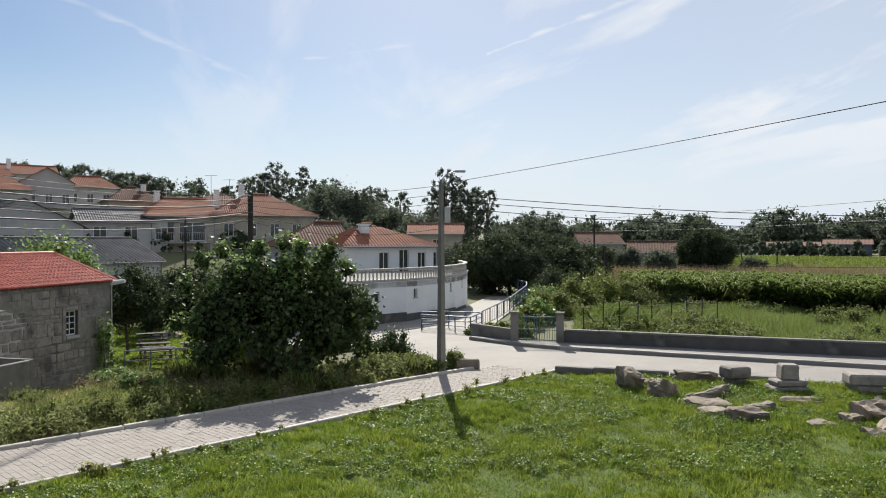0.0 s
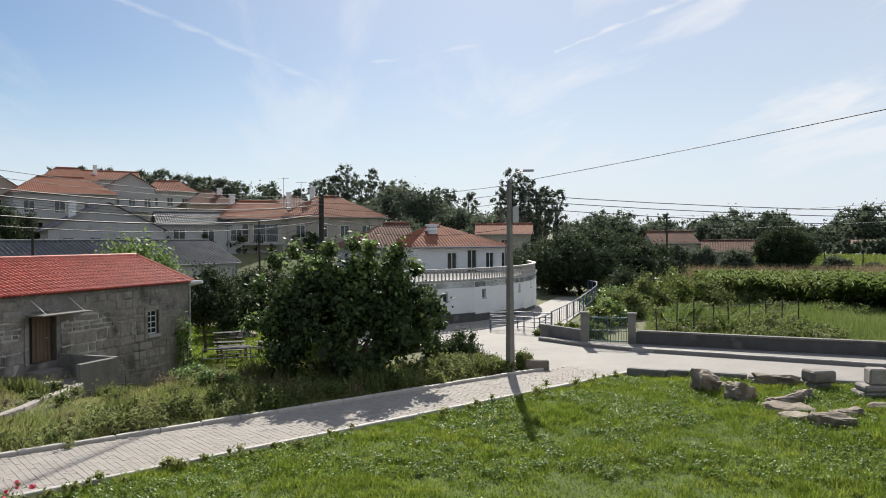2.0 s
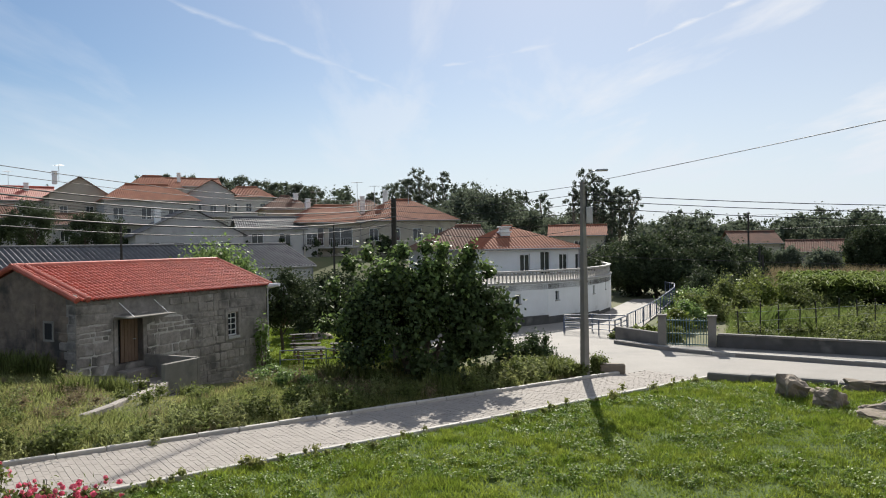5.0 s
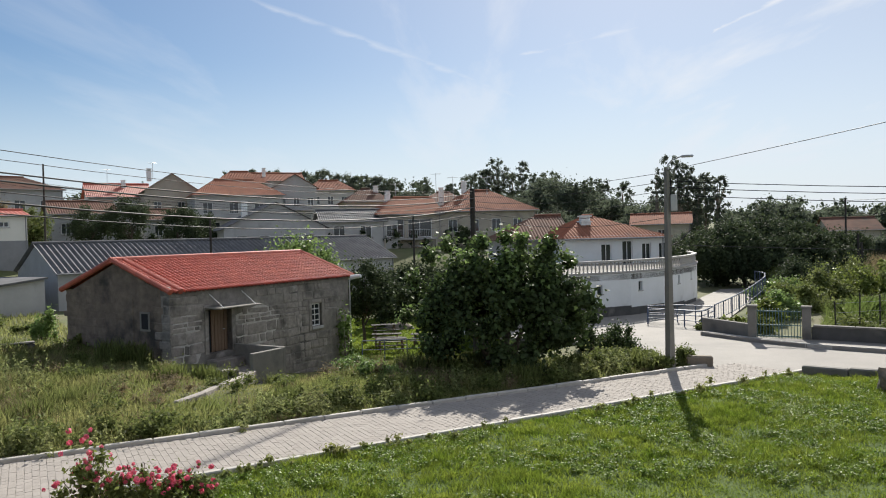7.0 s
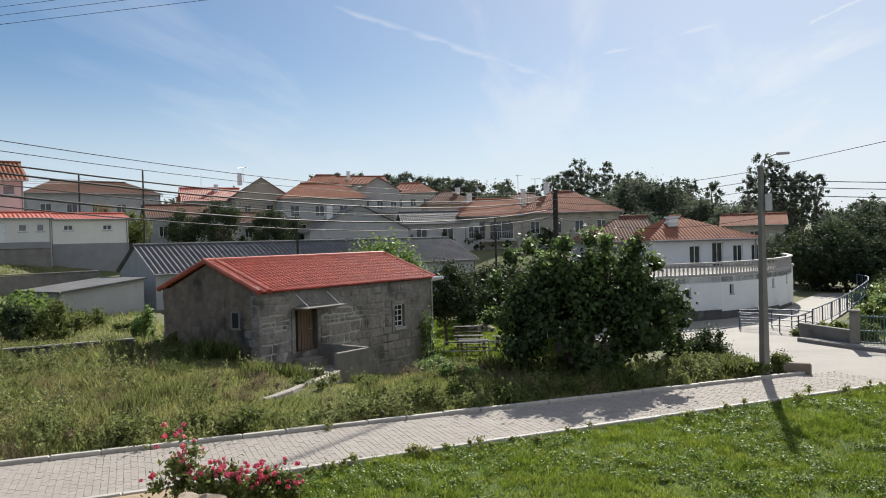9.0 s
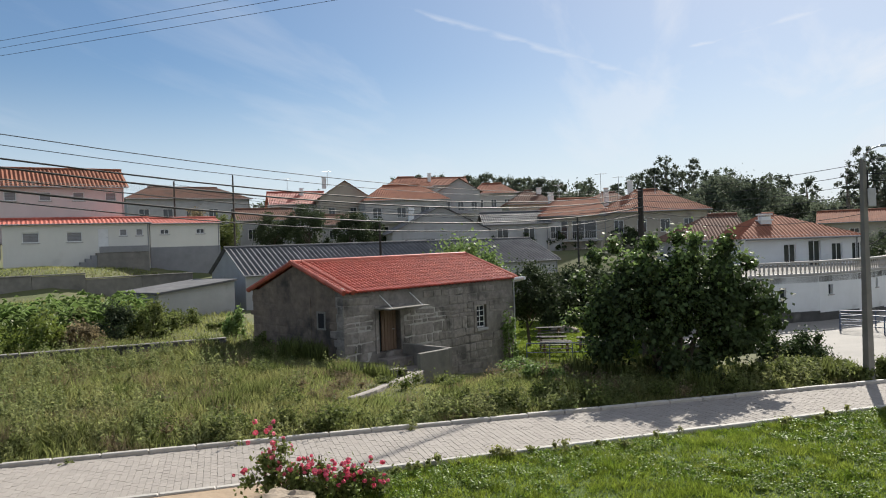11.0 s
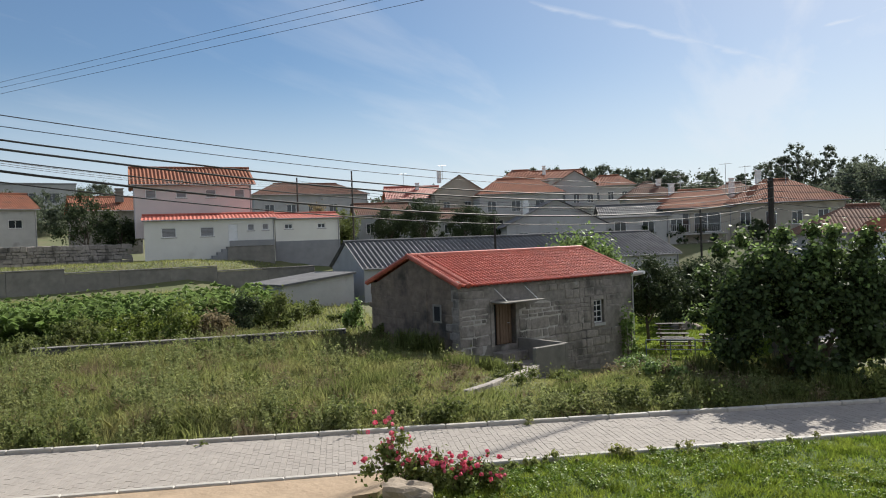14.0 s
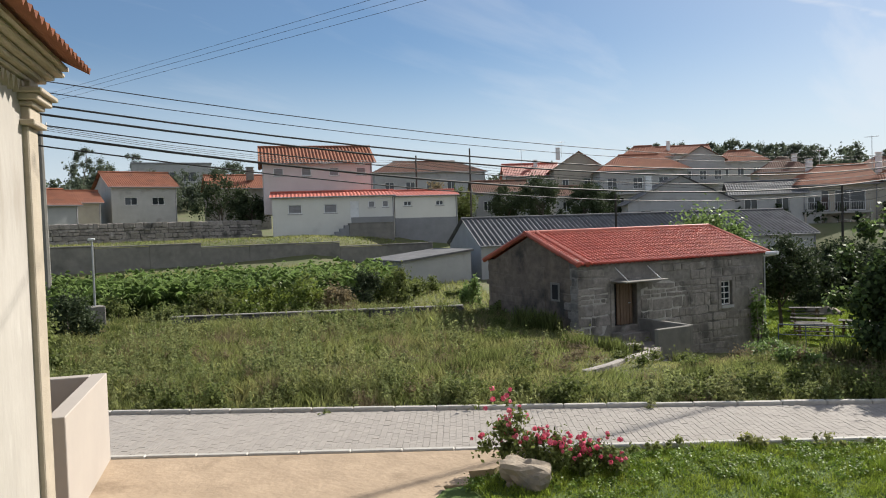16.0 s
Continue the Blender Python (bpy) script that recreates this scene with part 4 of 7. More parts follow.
# door, surround and awning
bm = bmesh.new()
box(bm, DOOR[0] - 0.2, -0.06, DOOR[2], DOOR[0], 0.3, DOOR[3], 0.015)
box(bm, DOOR[1], -0.06, DOOR[2], DOOR[1] + 0.2, 0.3, DOOR[3], 0.015)
box(bm, DOOR[0] - 0.25, -0.06, DOOR[3] + 0.002, DOOR[1] + 0.25, 0.3, DOOR[3] + 0.22, 0.015)
part("door_surround", bm, M_STONE, cottage)
door = part("door", boxed(DOOR[0] + 0.02, 0.30, DOOR[2], DOOR[1] - 0.02, 0.33, DOOR[3]), M_DARK, cottage, "weathered brown plank door, partly boarded")
n = 7
for i in range(n):
    xa = DOOR[0] + 0.03 + (DOOR[1] - DOOR[0] - 0.06) * i / n
    if i == 1:
        continue
    part("plank", boxed(xa, 0.22 + 0.01 * (i % 3), DOOR[2] + 0.02, xa + 0.165, 0.295, DOOR[3] - 0.02 - 0.02 * (i % 2), 0.006), M_WOOD, door)
part("latch", rod(bmesh.new(), (DOOR[1] - 0.3, 0.2, 0.75), (DOOR[1] - 0.18, 0.2, 0.75), 0.02), M_GALV, door)
awn = part("awning", boxed(1.75, -1.0, 1.74, 4.2, -0.005, 1.80, 0.012), M_CONC, cottage, "thin pale slab awning on two stays")
for x in (2.05, 3.9):
    part("stay", rod(bmesh.new(), (x, -0.85, 1.8), (x, -0.02, 2.35), 0.018), M_WPAINT, awn)
bm = bmesh.new()
box(bm, WIN[0] - 0.2, -0.05, WIN[2] - 0.2, WIN[0], 0.25, WIN[3] + 0.2, 0.012)
box(bm, WIN[1], -0.05, WIN[2] - 0.2, WIN[1] + 0.2, 0.25, WIN[3] + 0.2, 0.012)
box(bm, WIN[0] + 0.002, -0.05, WIN[3] + 0.002, WIN[1] - 0.002, 0.25, WIN[3] + 0.2, 0.012)
box(bm, WIN[0] + 0.002, -0.08, WIN[2] - 0.2, WIN[1] - 0.002, 0.25, WIN[2] - 0.002, 0.012)
part("window_surround", bm, M_STONE, cottage)
add_window(cottage, *WIN, y=0.02, t=0.06, bars=(2, 4), sill=False)
# pale window sill, a thin strip proud of the surround
part("window_sill", boxed(WIN[0] - 0.04, -0.11, 0.06, WIN[1] + 0.04, -0.082, 0.192, 0.008), M_GREYW, cottage, "pale sill under the cottage window")
# gable details: a walled-up opening, its pale frame and vertical stone jamb
gable = thing("blind_window", cottage.matrix_world @ Matrix.Translation((0, 1.5, 0)), "narrow blind window in the cottage gable", "window")
bm = bmesh.new()
box(bm, -0.05, -0.30, 0.95, -0.002, -0.22, 1.75)
box(bm, -0.05, 0.22, 0.95, -0.002, 0.30, 1.75)
box(bm, -0.05, -0.22, 1.67, -0.002, 0.22, 1.75)
box(bm, -0.05, -0.22, 0.95, -0.002, 0.22, 1.03)
part("window_frame", bm, M_CONC, gable)
part("pane", boxed(-0.03, -0.22, 1.03, -0.004, 0.22, 1.67), M_DARK, gable)
part("jamb", boxed(-0.04, 0.75, -0.6, -0.003, 0.98, 2.4, 0.01), M_OLDREND, gable)
# door landing with its parapets and the retaining wall of the ramp
cm = cottage.matrix_world
landing = thing("door_landing", cm, "small concrete door landing with a thin parapet", "landing")
part("slab", boxed(1.56, -2.75, -1.9, 3.3, -0.06, -0.85, 0.02), M_STONE, landing)
part("step", boxed(1.75, -0.75, -0.849, 3.29, -0.06, -0.42, 0.03), M_STONE, landing)
part("step", boxed(0.95, -2.2, -1.9, 1.55, -0.06, -0.62, 0.03), M_STONE, landing)
part("parapet", boxed(3.31, -2.95, -2.2, 3.5, -0.05, 0.07, 0.02), M_CONC, landing)
part("parapet", boxed(1.55, -2.98, -1.15, 3.3, -2.77, 0.05, 0.02), M_CONC, landing)
part("rubble_base", boxed(1.3, -3.05, -2.9, 3.55, -2.78, -1.16, 0.03), M_STONE, landing)
low = thing("garden_wall", Matrix(), "low curved granite retaining wall sunk in weeds", "wall")
pts = [(-13.5, 18.1, 0.08), (-13.6, 19.5, 0.05), (-14.3, 21.8, -0.1), (-15.2, 24.2, -0.4), (-16.0, 26.4, -0.6)]
for i in range(len(pts) - 1):
    p, q = Vector(pts[i]), Vector(pts[i + 1])
    d = (q - p)
    L = d.xy.length
    b = boxed(0, -0.11, -1.4, L + 0.03, 0.11, 0.0, 0.03)
    bmesh.ops.transform(b, matrix=Matrix.Translation(p) @ Matrix.Rotation(math.atan2(d.y, d.x), 4, "Z") @ Matrix.Rotation(-math.atan2(d.z, L), 4, "Y"), verts=b.verts)
    part("coping_stone", b, M_STONE, low)


# ---- walls, rails and terrace ----
def seg_frame(p, q, z=0.0):
    p, q = Vector(p), Vector(q)
    d = q - p
    return Matrix.Translation((p.x, p.y, z)) @ Matrix.Rotation(math.atan2(d.y, d.x), 4, "Z"), d.length


terrace = thing("terrace_wall", Matrix(), "curved white retaining wall with small windows under a balustrade", "wall")
TP = [(-9.6, 35.3), (-7.2, 37.4), (-4.4, 39.9), (-2.1, 42.0), (-0.4, 44.5), (0.75, 47.3), (1.5, 50.3), (1.75, 53.5), (1.4, 58.0)]
HOLES = {2: [(0.9, 1.25, 1.25, 1.75)], 3: [(0.75, 1.1, 1.3, 1.8)], 4: [(2.2, 2.5, 1.4, 1.9)], 5: [(2.0, 2.25, 1.5, 2.05)], 1: [(1.5, 1.85, 1.2, 1.7)]}
for i in range(len(TP) - 1):
    m, L = seg_frame(TP[i], TP[i + 1])
    w = part("wall_panel", pierced(L + 0.05, -0.3, 2.3, 0.35, HOLES.get(i, [])), M_WHITE, terrace)
    w.matrix_basis = m
    for h in HOLES.get(i, []):
        p = part("window", boxed(h[0], 0.16, h[2], h[1], 0.2, h[3]), M_GLASS, w, "small dark window")
        part("sill", boxed(h[0] - 0.05, -0.04, h[2] - 0.06, h[1] + 0.05, 0.15, h[2] - 0.003), M_FRAME, p)
    for nm, za, zb, ya, yb, mt in (("cornice", 2.302, 2.42, -0.08, 0.4, M_FRAME), ("rail", 2.92, 3.02, -0.02, 0.24, M_FRAME)):
        o = part(nm, boxed(0, ya, za, L + 0.04, yb, zb, 0.012), mt, terrace)
        o.matrix_basis = m
    # dark strip at the wall foot, lower on each next panel
    if i < 6:
        o = part("plinth", boxed(0, -0.05, -0.3, L + 0.03, -0.003, 0.72 - 0.1 * i), M_DARKW, terrace)
        o.matrix_basis = m
    n = int(L / 0.24)
    if i == 0:
        b = bmesh.new()
        prof = [(0.0, 0.05), (0.1, 0.035), (0.2, 0.06), (0.3, 0.05), (0.42, 0.03), (0.5, 0.05)]
        for k in range(len(prof) - 1):
            rod(b, (0, 0, prof[k][0]), (0, 0, prof[k + 1][0]), prof[k][1], prof[k + 1][1], 8)
        first = part("baluster", b, M_FRAME, terrace)
        BAL = first.data
        first.matrix_basis = m @ Matrix.Translation((0.12, 0.11, 2.42))
    for k in range(1 if i == 0 else 0, n):
        o = new("baluster", BAL)
        o.parent = terrace
        o.matrix_basis = m @ Matrix.Translation((0.12 + k * L / n, 0.11, 2.42))
sheet("terrace_floor", [*TP, (-9, 60), (-16, 50)][:-2] + [(-8.0, 70.0), (-18.0, 62.0)], 2.25, M_CONC, "grey concrete terrace behind the balustrade", "terrace", 0.3)

wall_f = thing("field_wall", Matrix(), "long low dark mossy wall between pavement and field", "wall")
FW = [(60, 13.4), (38, 20.8), (16.8, 28.1), (10.72, 30.2), (5.3, 32.25)]
for i in range(len(FW) - 1):
    m, L = seg_frame(FW[i], FW[i + 1])
    o = part("wall_panel", boxed(0, -0.22, -0.3, L + 0.05, 0, 0.64, 0.01), M_DARKW, wall_f)
    o.matrix_basis = m
    n = int(L / 1.2)
    for k in range(n):
        o = part("coping", boxed(k * L / n + 0.006, -0.26, 0.642, (k + 1) * L / n - 0.006, 0.04, 0.72, 0.015), M_CONC, wall_f)
        o.matrix_basis = m
wall_g = thing("field_wall", Matrix(), "short low concrete wall beside the field gate", "wall")
m, L = seg_frame((3.0, 32.9), (1.3, 35.1))
o = part("wall_panel", boxed(0, -0.22, -0.3, L, 0, 0.66, 0.02), M_CONC, wall_g)
o.matrix_basis = m
gate = thing("field_gate", seg_frame((3.15, 32.75), (5.1, 32.35))[0], "verdigris steel gate between two concrete posts", "gate")
GL = 1.99
for x in (-0.16, GL - 0.16):
    b = boxed(x, -0.17, -0.2, x + 0.32, 0.15, 1.38, 0.015)
    box(b, x - 0.04, -0.21, 1.38, x + 0.36, 0.19, 1.46, 0.015)
    part("gate_post", b, M_CONC, gate)
leaf = part("gate_frame", box(box(box(bmesh.new(), 0.18, -0.03, 0.2, GL - 0.18, 0.01, 0.25), 0.18, -0.03, 1.2, GL - 0.18, 0.01, 1.25), 0.18, -0.03, 0.65, GL - 0.18, 0.01, 0.69), M_TEALM, gate)
for k in range(15):
    x = 0.2 + k * (GL - 0.42) / 14
    part("gate_bar", rod(bmesh.new(), (x, -0.01, 0.12), (x, -0.01, 1.33), 0.014 if k not in (7, 8) else 0.025, n=6), M_TEALM, leaf)


def railing(name, pts, h, label, mat_, mids=(0.5,), gap=1.6, pick=None, rr=0.03):
    th = thing(name, Matrix(), label, "railing")
    for i in range(len(pts) - 1):
        p, q = Vector(pts[i]), Vector(pts[i + 1])
        n = max(1, round((q - p).length / gap))
        for k in range(n + (1 if i == len(pts) - 2 else 0)):
            a = p.lerp(q, k / n)
            part("post", rod(bmesh.new(), (a.x, a.y, a.z - 0.1), (a.x, a.y, a.z + h), rr, n=8), mat_, th)
        for f in (1.0, *mids):
            part("rail", rod(bmesh.new(), p + Vector((0, 0, h * f)), q + Vector((0, 0, h * f)), rr * (1 if f == 1.0 else 0.7), n=8), mat_, th)
        if pick:
            nb = int((q - p).length / pick)
            for k in range(nb):
                a = p.lerp(q, (k + 0.5) / nb)
                part("bar", rod(bmesh.new(), (a.x, a.y, a.z + 0.1), (a.x, a.y, a.z + h), rr * 0.4, n=6), mat_, th)
    return th


railing("handrail", [(-1.1, 38.0, 0), (-0.2, 37.5, 0), (0.6, 37.0, 0), (1.35, 36.5, 0)], 0.78, "blue-grey tubular steel railing by the ramp", M_BLUEM, (0.4, 0.72), 1.0)
railing("handrail", [(1.35, 36.5, 0), (2.0, 38.3, 0.05), (0.3, 38.9, 0.05), (-1.1, 39.0, 0)], 0.8, "blue-grey tubular steel railing by the ramp", M_BLUEM, (0.4, 0.72), 1.1)
railing("handrail", [(2.0, 38.0, 0.1), (3.0, 41.0, 0.2), (4.0, 44.5, 0.3), (5.0, 48.5, 0.45), (5.9, 52.5, 0.55), (6.3, 56.0, 0.6), (5.9, 58.5, 0.6)], 0.85, "long blue-grey railing along the rising lane", M_BLUEM, (0.12,), 1.5, pick=0.45)
fence = thing("wire_fence", Matrix(), "thin rusty posts and wires at the field edge", "fence")
for k in range(9):
    p = Vector((6.6, 34.6)).lerp(Vector((14.5, 39.5)), k / 8) + Vector((random.uniform(-0.1, 0.1), 0))
    part("post", rod(bmesh.new(), (p.x, p.y, -0.3), (p.x + random.uniform(-0.06, 0.06), p.y, 1.5 + random.uniform(-0.2, 0.3)), 0.03, n=6), M_DKWOOD, fence)
for zz in (0.5, 0.95, 1.35):
    part("wire", rod(bmesh.new(), (6.6, 34.6, zz), (14.5, 39.5, zz), 0.006, n=4), M_GALV, fence)

lw = thing("road_wall", Matrix(), "low worn granite wall between lawn and road", "wall")
LW = [(3.9, 25.55), (6.3, 24.6), (9.6, 23.5), (13.4, 22.2), (22, 19.0), (60, 4.4)]
for i in range(len(LW) - 1):
    m, L = seg_frame(LW[i], LW[i + 1])
    n = max(1, int(L / 1.1))
    for k in range(n):
        hh = 0.30 + 0.05 * math.sin(k * 2.3 + i)
        o = part("stone", boxed(k * L / n + 0.012, -0.3, -0.2, (k + 1) * L / n - 0.012, 0.0, hh, 0.035), M_CONC, lw)
        o.matrix_basis = m
curb_e = thing("corner_stone", Matrix.Translation((1.0, 26.4, 0)), "short worn granite kerb end at the verge corner", "kerb")
part("block", boxed(-0.55, -0.12, -0.1, 0.3, 0.18, 0.36, 0.05), M_ROCK, curb_e)


# retaining walls and the yard of the pink house
rw = thing("terrace_wall", Matrix(), "long grey garden retaining wall below the pink house", "wall")
RW = [polar(-84, 62), polar(-72, 61), polar(-65, 62), polar(-55, 64), polar(-48, 67), polar(-43.5, 69)]
for i in range(len(RW) - 1):
    m, L = seg_frame(RW[i].xy, RW[i + 1].xy)
    n = max(1, int(L / 3))
    for k in range(n):
        o = part("wall_panel", boxed(k * L / n, -0.3, 0.3, (k + 1) * L / n - 0.01, 0, (3.5, 3.4, 3.1, 2.7, 2.1)[i] + 0.03 * (k % 2), 0.02), M_CONC, rw)
        o.matrix_basis = m
    o = part("coping", boxed(0, -0.36, (3.5, 3.4, 3.1, 2.7, 2.1)[i] + 0.035, L, 0.06, (3.5, 3.4, 3.1, 2.7, 2.1)[i] + 0.13, 0.015), M_CONC, rw)
    o.matrix_basis = m
rb = thing("rubble_wall", Matrix(), "rough grey rubble wall behind the sloping yard", "wall")
m, L = seg_frame(polar(-75, 70).xy, polar(-61.4, 76).xy)
rng = random.Random(77)
o = part("core", boxed(0, -0.1, 2.9, L, 0.2, 5.1, 0.02), M_DARKW, rb)
o.matrix_basis = m
z = 3.0
while z < 5.2:
    ch = rng.uniform(0.22, 0.5)
    x = rng.uniform(-0.3, 0)
    while x < L:
        w = rng.uniform(0.3, 1.1)
        o = new("stone", rng.choice(blocks))
        o.parent = rb
        o.matrix_basis = m @ Matrix.Translation((x + w / 2, -rng.uniform(0.14, 0.24), z + ch / 2)) @ Matrix.Rotation(rng.uniform(-0.1, 0.1), 4, "Y") @ Matrix.Diagonal((w - 0.04, 0.3, ch - 0.03, 1))
        x += w
    z += ch
gwl = thing("garden_wall", Matrix(), "low dark garden wall with a pale coping behind the meadow", "wall")
m, L = seg_frame(polar(-67, 37.5).xy, polar(-45.6, 36.5).xy)
for k in range(9):
    o = part("wall_panel", boxed(k * L / 9, -0.15, -0.6, (k + 1) * L / 9 - 0.01, 0.15, 0.42 + 0.03 * (k % 2), 0.02), M_DARKW, gwl)
    o.matrix_basis = m
    o = part("coping", boxed(k * L / 9, -0.19, 0.455, (k + 1) * L / 9 - 0.015, 0.19, 0.52, 0.015), M_CONC, gwl)
    o.matrix_basis = m
stair = thing("stair_block", seg_frame(polar(-55.9, 72.6).xy, polar(-50.75, 73.6).xy)[0], "grey outdoor stair and landing of the cream wing", "stairs")
part("landing", boxed(2.2, 0, 1.8, 6.6, 1.2, 4.75, 0.02), M_CONC, stair)
for k in range(9):
    part("step", boxed(2.2 - (k + 1) * 0.45, 0.1, 1.8, 2.2 - k * 0.45, 1.15, 4.55 - k * 0.29, 0.01), M_GREYP, stair)
part("parapet", boxed(2.4, -0.08, 4.752, 6.6, 0.02, 5.3, 0.01), M_GREYP, stair)
# ---- poles and cables ----
def pole(name, label, x, y, z0, z1, r0, r1, m, n=10, arms=()):
    th = thing(name, Matrix.Translation((x, y, z0)), label, "utility pole")
    part("shaft", rod(bmesh.new(), (0, 0, -0.4), (0, 0, z1 - z0), r0, r1, n), m, th)
    for za, w, rz in arms:
        b = boxed(-w / 2, -0.05, za - 0.05, w / 2, 0.05, za + 0.05, 0.008)
        bmesh.ops.transform(b, matrix=Matrix.Rotation(rz, 4, "Z"), verts=b.verts)
        a = part("crossarm", b, M_GALV, th)
        for s in (-0.45, 0, 0.45):
            part("insulator", rod(bmesh.new(), (s * w * math.cos(rz), s * w * math.sin(rz), za + 0.05), (s * w * math.cos(rz), s * w * math.sin(rz), za + 0.2), 0.045, 0.03), M_WPAINT, a)
    return th


p1 = pole("street_pole", "tall grey concrete pole with a curved street lamp", -0.06, 25.95, 0.0, 6.62, 0.165, 0.085, M_CONC, 4)
lamp = part("lamp_arm", rod(rod(rod(bmesh.new(), (0, 0, 6.2), (0.05, -0.02, 6.75), 0.03), (0.05, -0.02, 6.75), (0.2, -0.1, 6.9), 0.022), (0.2, -0.1, 6.9), (0.5, -0.2, 6.98), 0.022), M_GALV, p1)
b = boxed(0.45, -0.26, 6.93, 0.85, -0.14, 7.01, 0.03)
part("lamp_head", b, M_GALV, lamp)
part("meter_box", boxed(0.1, -0.09, 5.2, 0.32, 0.09, 5.75, 0.02), M_GALV, p1)
part("loose_cable", rod(rod(rod(bmesh.new(), (0.08, 0, 4.05), (0.35, 0, 4.2), 0.015), (0.35, 0, 4.2), (0.75, 0, 4.6), 0.015), (0.75, 0, 4.6), (0.85, 0, 5.1), 0.015), M_CABLE, p1)
part("riser_cable", rod(bmesh.new(), (0.1, 0, 5.3), (0.12, 0, 6.3), 0.02), M_CABLE, p1)
p2x = polar(-14.5, 33)
pole("wooden_pole", "dark tarred wooden pole carrying many cables", p2x.x, p2x.y, -1.2, 6.6, 0.14, 0.11, M_DKWOOD)
pb = polar(-34.1, 48)
pole("thin_pole", "thin dark pole standing behind the cottage roof", pb.x, pb.y, -0.8, 5.95, 0.09, 0.07, M_DKWOOD)
pf = polar(-74.85, 46)
pole("far_pole", "tall grey pole with a crossarm at the roadside", pf.x, pf.y, 0.5, 11.0, 0.24, 0.15, M_CONC, 8, arms=((9.8, 1.4, 0.3),))
for az, d, z1 in ((-49.0, 82, 11.9), (-44.9, 84, 12.7), (-53.0, 84, 11.6), (-19.1, 70, 6.6), (11.5, 82, 7.3)):
    q = polar(az, d)
    pole("village_pole", "thin grey pole between the village houses", q.x, q.y, land(q.x, q.y), z1, 0.12, 0.08, M_DKWOOD, 8)
for az, d, z1 in ((21.9, 118, 3.0), (24.2, 118, 2.6), (12.2, 62, 4.0), (12.4, 60, 3.4)):
    q = polar(az, d)
    pole("field_post", "dark wooden post in the field", q.x, q.y, land(q.x, q.y), z1, 0.10, 0.08, M_DKWOOD, 8)


def cable(p, q, sag, r, m=None, name="cable", n=20):
    p, q = Vector(p), Vector(q)
    cu = bpy.data.curves.new(name, "CURVE")
    cu.dimensions, cu.bevel_depth, cu.bevel_resolution = "3D", r * 1.3, 1
    sp = cu.splines.new("POLY")
    sp.points.add(n)
    for i in range(n + 1):
        f = i / n
        v = p.lerp(q, f)
        sp.points[i].co = (v.x, v.y, v.z - sag * 4 * f * (1 - f), 1)
    cu.materials.append(m or M_CABLE)
    return tagged(new(name, cu), "black overhead cable strung between poles", "cable", "overhead cables")


P2 = Vector((p2x.x, p2x.y, 0))
Q = Vector((-12.95, -1.2, 0))
for k, (z2, zq, sag, r) in enumerate(((6.55, 7.25, 0.78, 0.006), (6.5, 7.1, 0.85, 0.005), (6.4, 6.95, 0.95, 0.012), (6.2, 6.82, 0.95, 0.014), (6.0, 6.7, 1.0, 0.008), (5.8, 6.58, 1.05, 0.016), (5.5, 6.45, 1.05, 0.009))):
    cable(P2 + Vector((0.1 * (k % 2), 0, z2)), Q + Vector((0.03 * k, 0, zq)), sag, r)
for k in range(6):
    cable(P2 + Vector((0, 0, 6.5 - 0.22 * k)), (-0.06, 25.95, 6.5 - 0.3 * k), 0.15 + 0.05 * k, 0.007)
    e = polar(-19.1 - 9 * (k % 2), 70 + 8 * (k % 2))
    cable(P2 + Vector((0, 0, 6.4 - 0.2 * k)), (e.x, e.y, 6.2 - 0.15 * k + 2.0 * (k % 2)), 0.5, 0.008)
cable((-0.06, 25.95, 6.55), (13.0, 1.0, 7.3), 0.12, 0.007)
cable(polar(11.5, 82, 7.0), polar(34, 42, 6.7), 0.2, 0.012)
cable(polar(11.5, 82, 5.6), polar(34, 42, 5.7), 0.2, 0.012)
for z1, z2 in ((6.2, 6.3), (6.0, 6.1), (5.75, 5.9)):
    cable((-0.06, 25.95, z1), (46, 17.0, z2 + 1.2), 1.5, 0.010)
cable((-0.06, 25.95, 4.1), (46, 47.0, 3.6), 0.6, 0.008)
for k in range(3):
    cable((-50, 3.2 + 0.5 * k, 8.6 + 0.3 * k), (10, 13.1 + 0.3 * k, 8.7 + 0.3 * k), 0.1, 0.003)
for k in range(3):
    cable(polar(-49.0, 82, 11.6 - 0.3 * k), polar(-19.1, 70, 6.5 - 0.2 * k), 0.7, 0.012)
    cable(polar(-74.85, 46, 10.4 - 0.1 * k), polar(-49.0, 82, 11.5 - 0.2 * k), 0.8, 0.012)
# roof aerials
for az, d, z0, z1 in ((-17.3, 93, 9.0, 12.4), (-16.0, 94, 9.0, 12.0), (-20.4, 92, 8.5, 11.2), (-38.0, 116, 14, 16.3), (-41.0, 122, 12, 15.8), (-13.4, 93, 9.6, 11.8)):
    q = polar(az, d)
    th = thing("roof_aerial", Matrix.Translation((q.x, q.y, z0)), "thin television aerial on a roof mast", "aerial", "roof aerials")
    part("mast", rod(bmesh.new(), (0, 0, 0), (0, 0, z1 - z0), 0.03, n=6), M_GALV, th)
    b = rod(bmesh.new(), (-0.7, 0, z1 - z0 - 0.1), (0.7, 0, z1 - z0 - 0.1), 0.02, n=6)
    for k in range(6):
        rod(b, (-0.6 + 0.24 * k, -0.35, z1 - z0 - 0.1), (-0.6 + 0.24 * k, 0.35, z1 - z0 - 0.1), 0.012, n=4)
    part("aerial_bars", b, M_GALV, th)

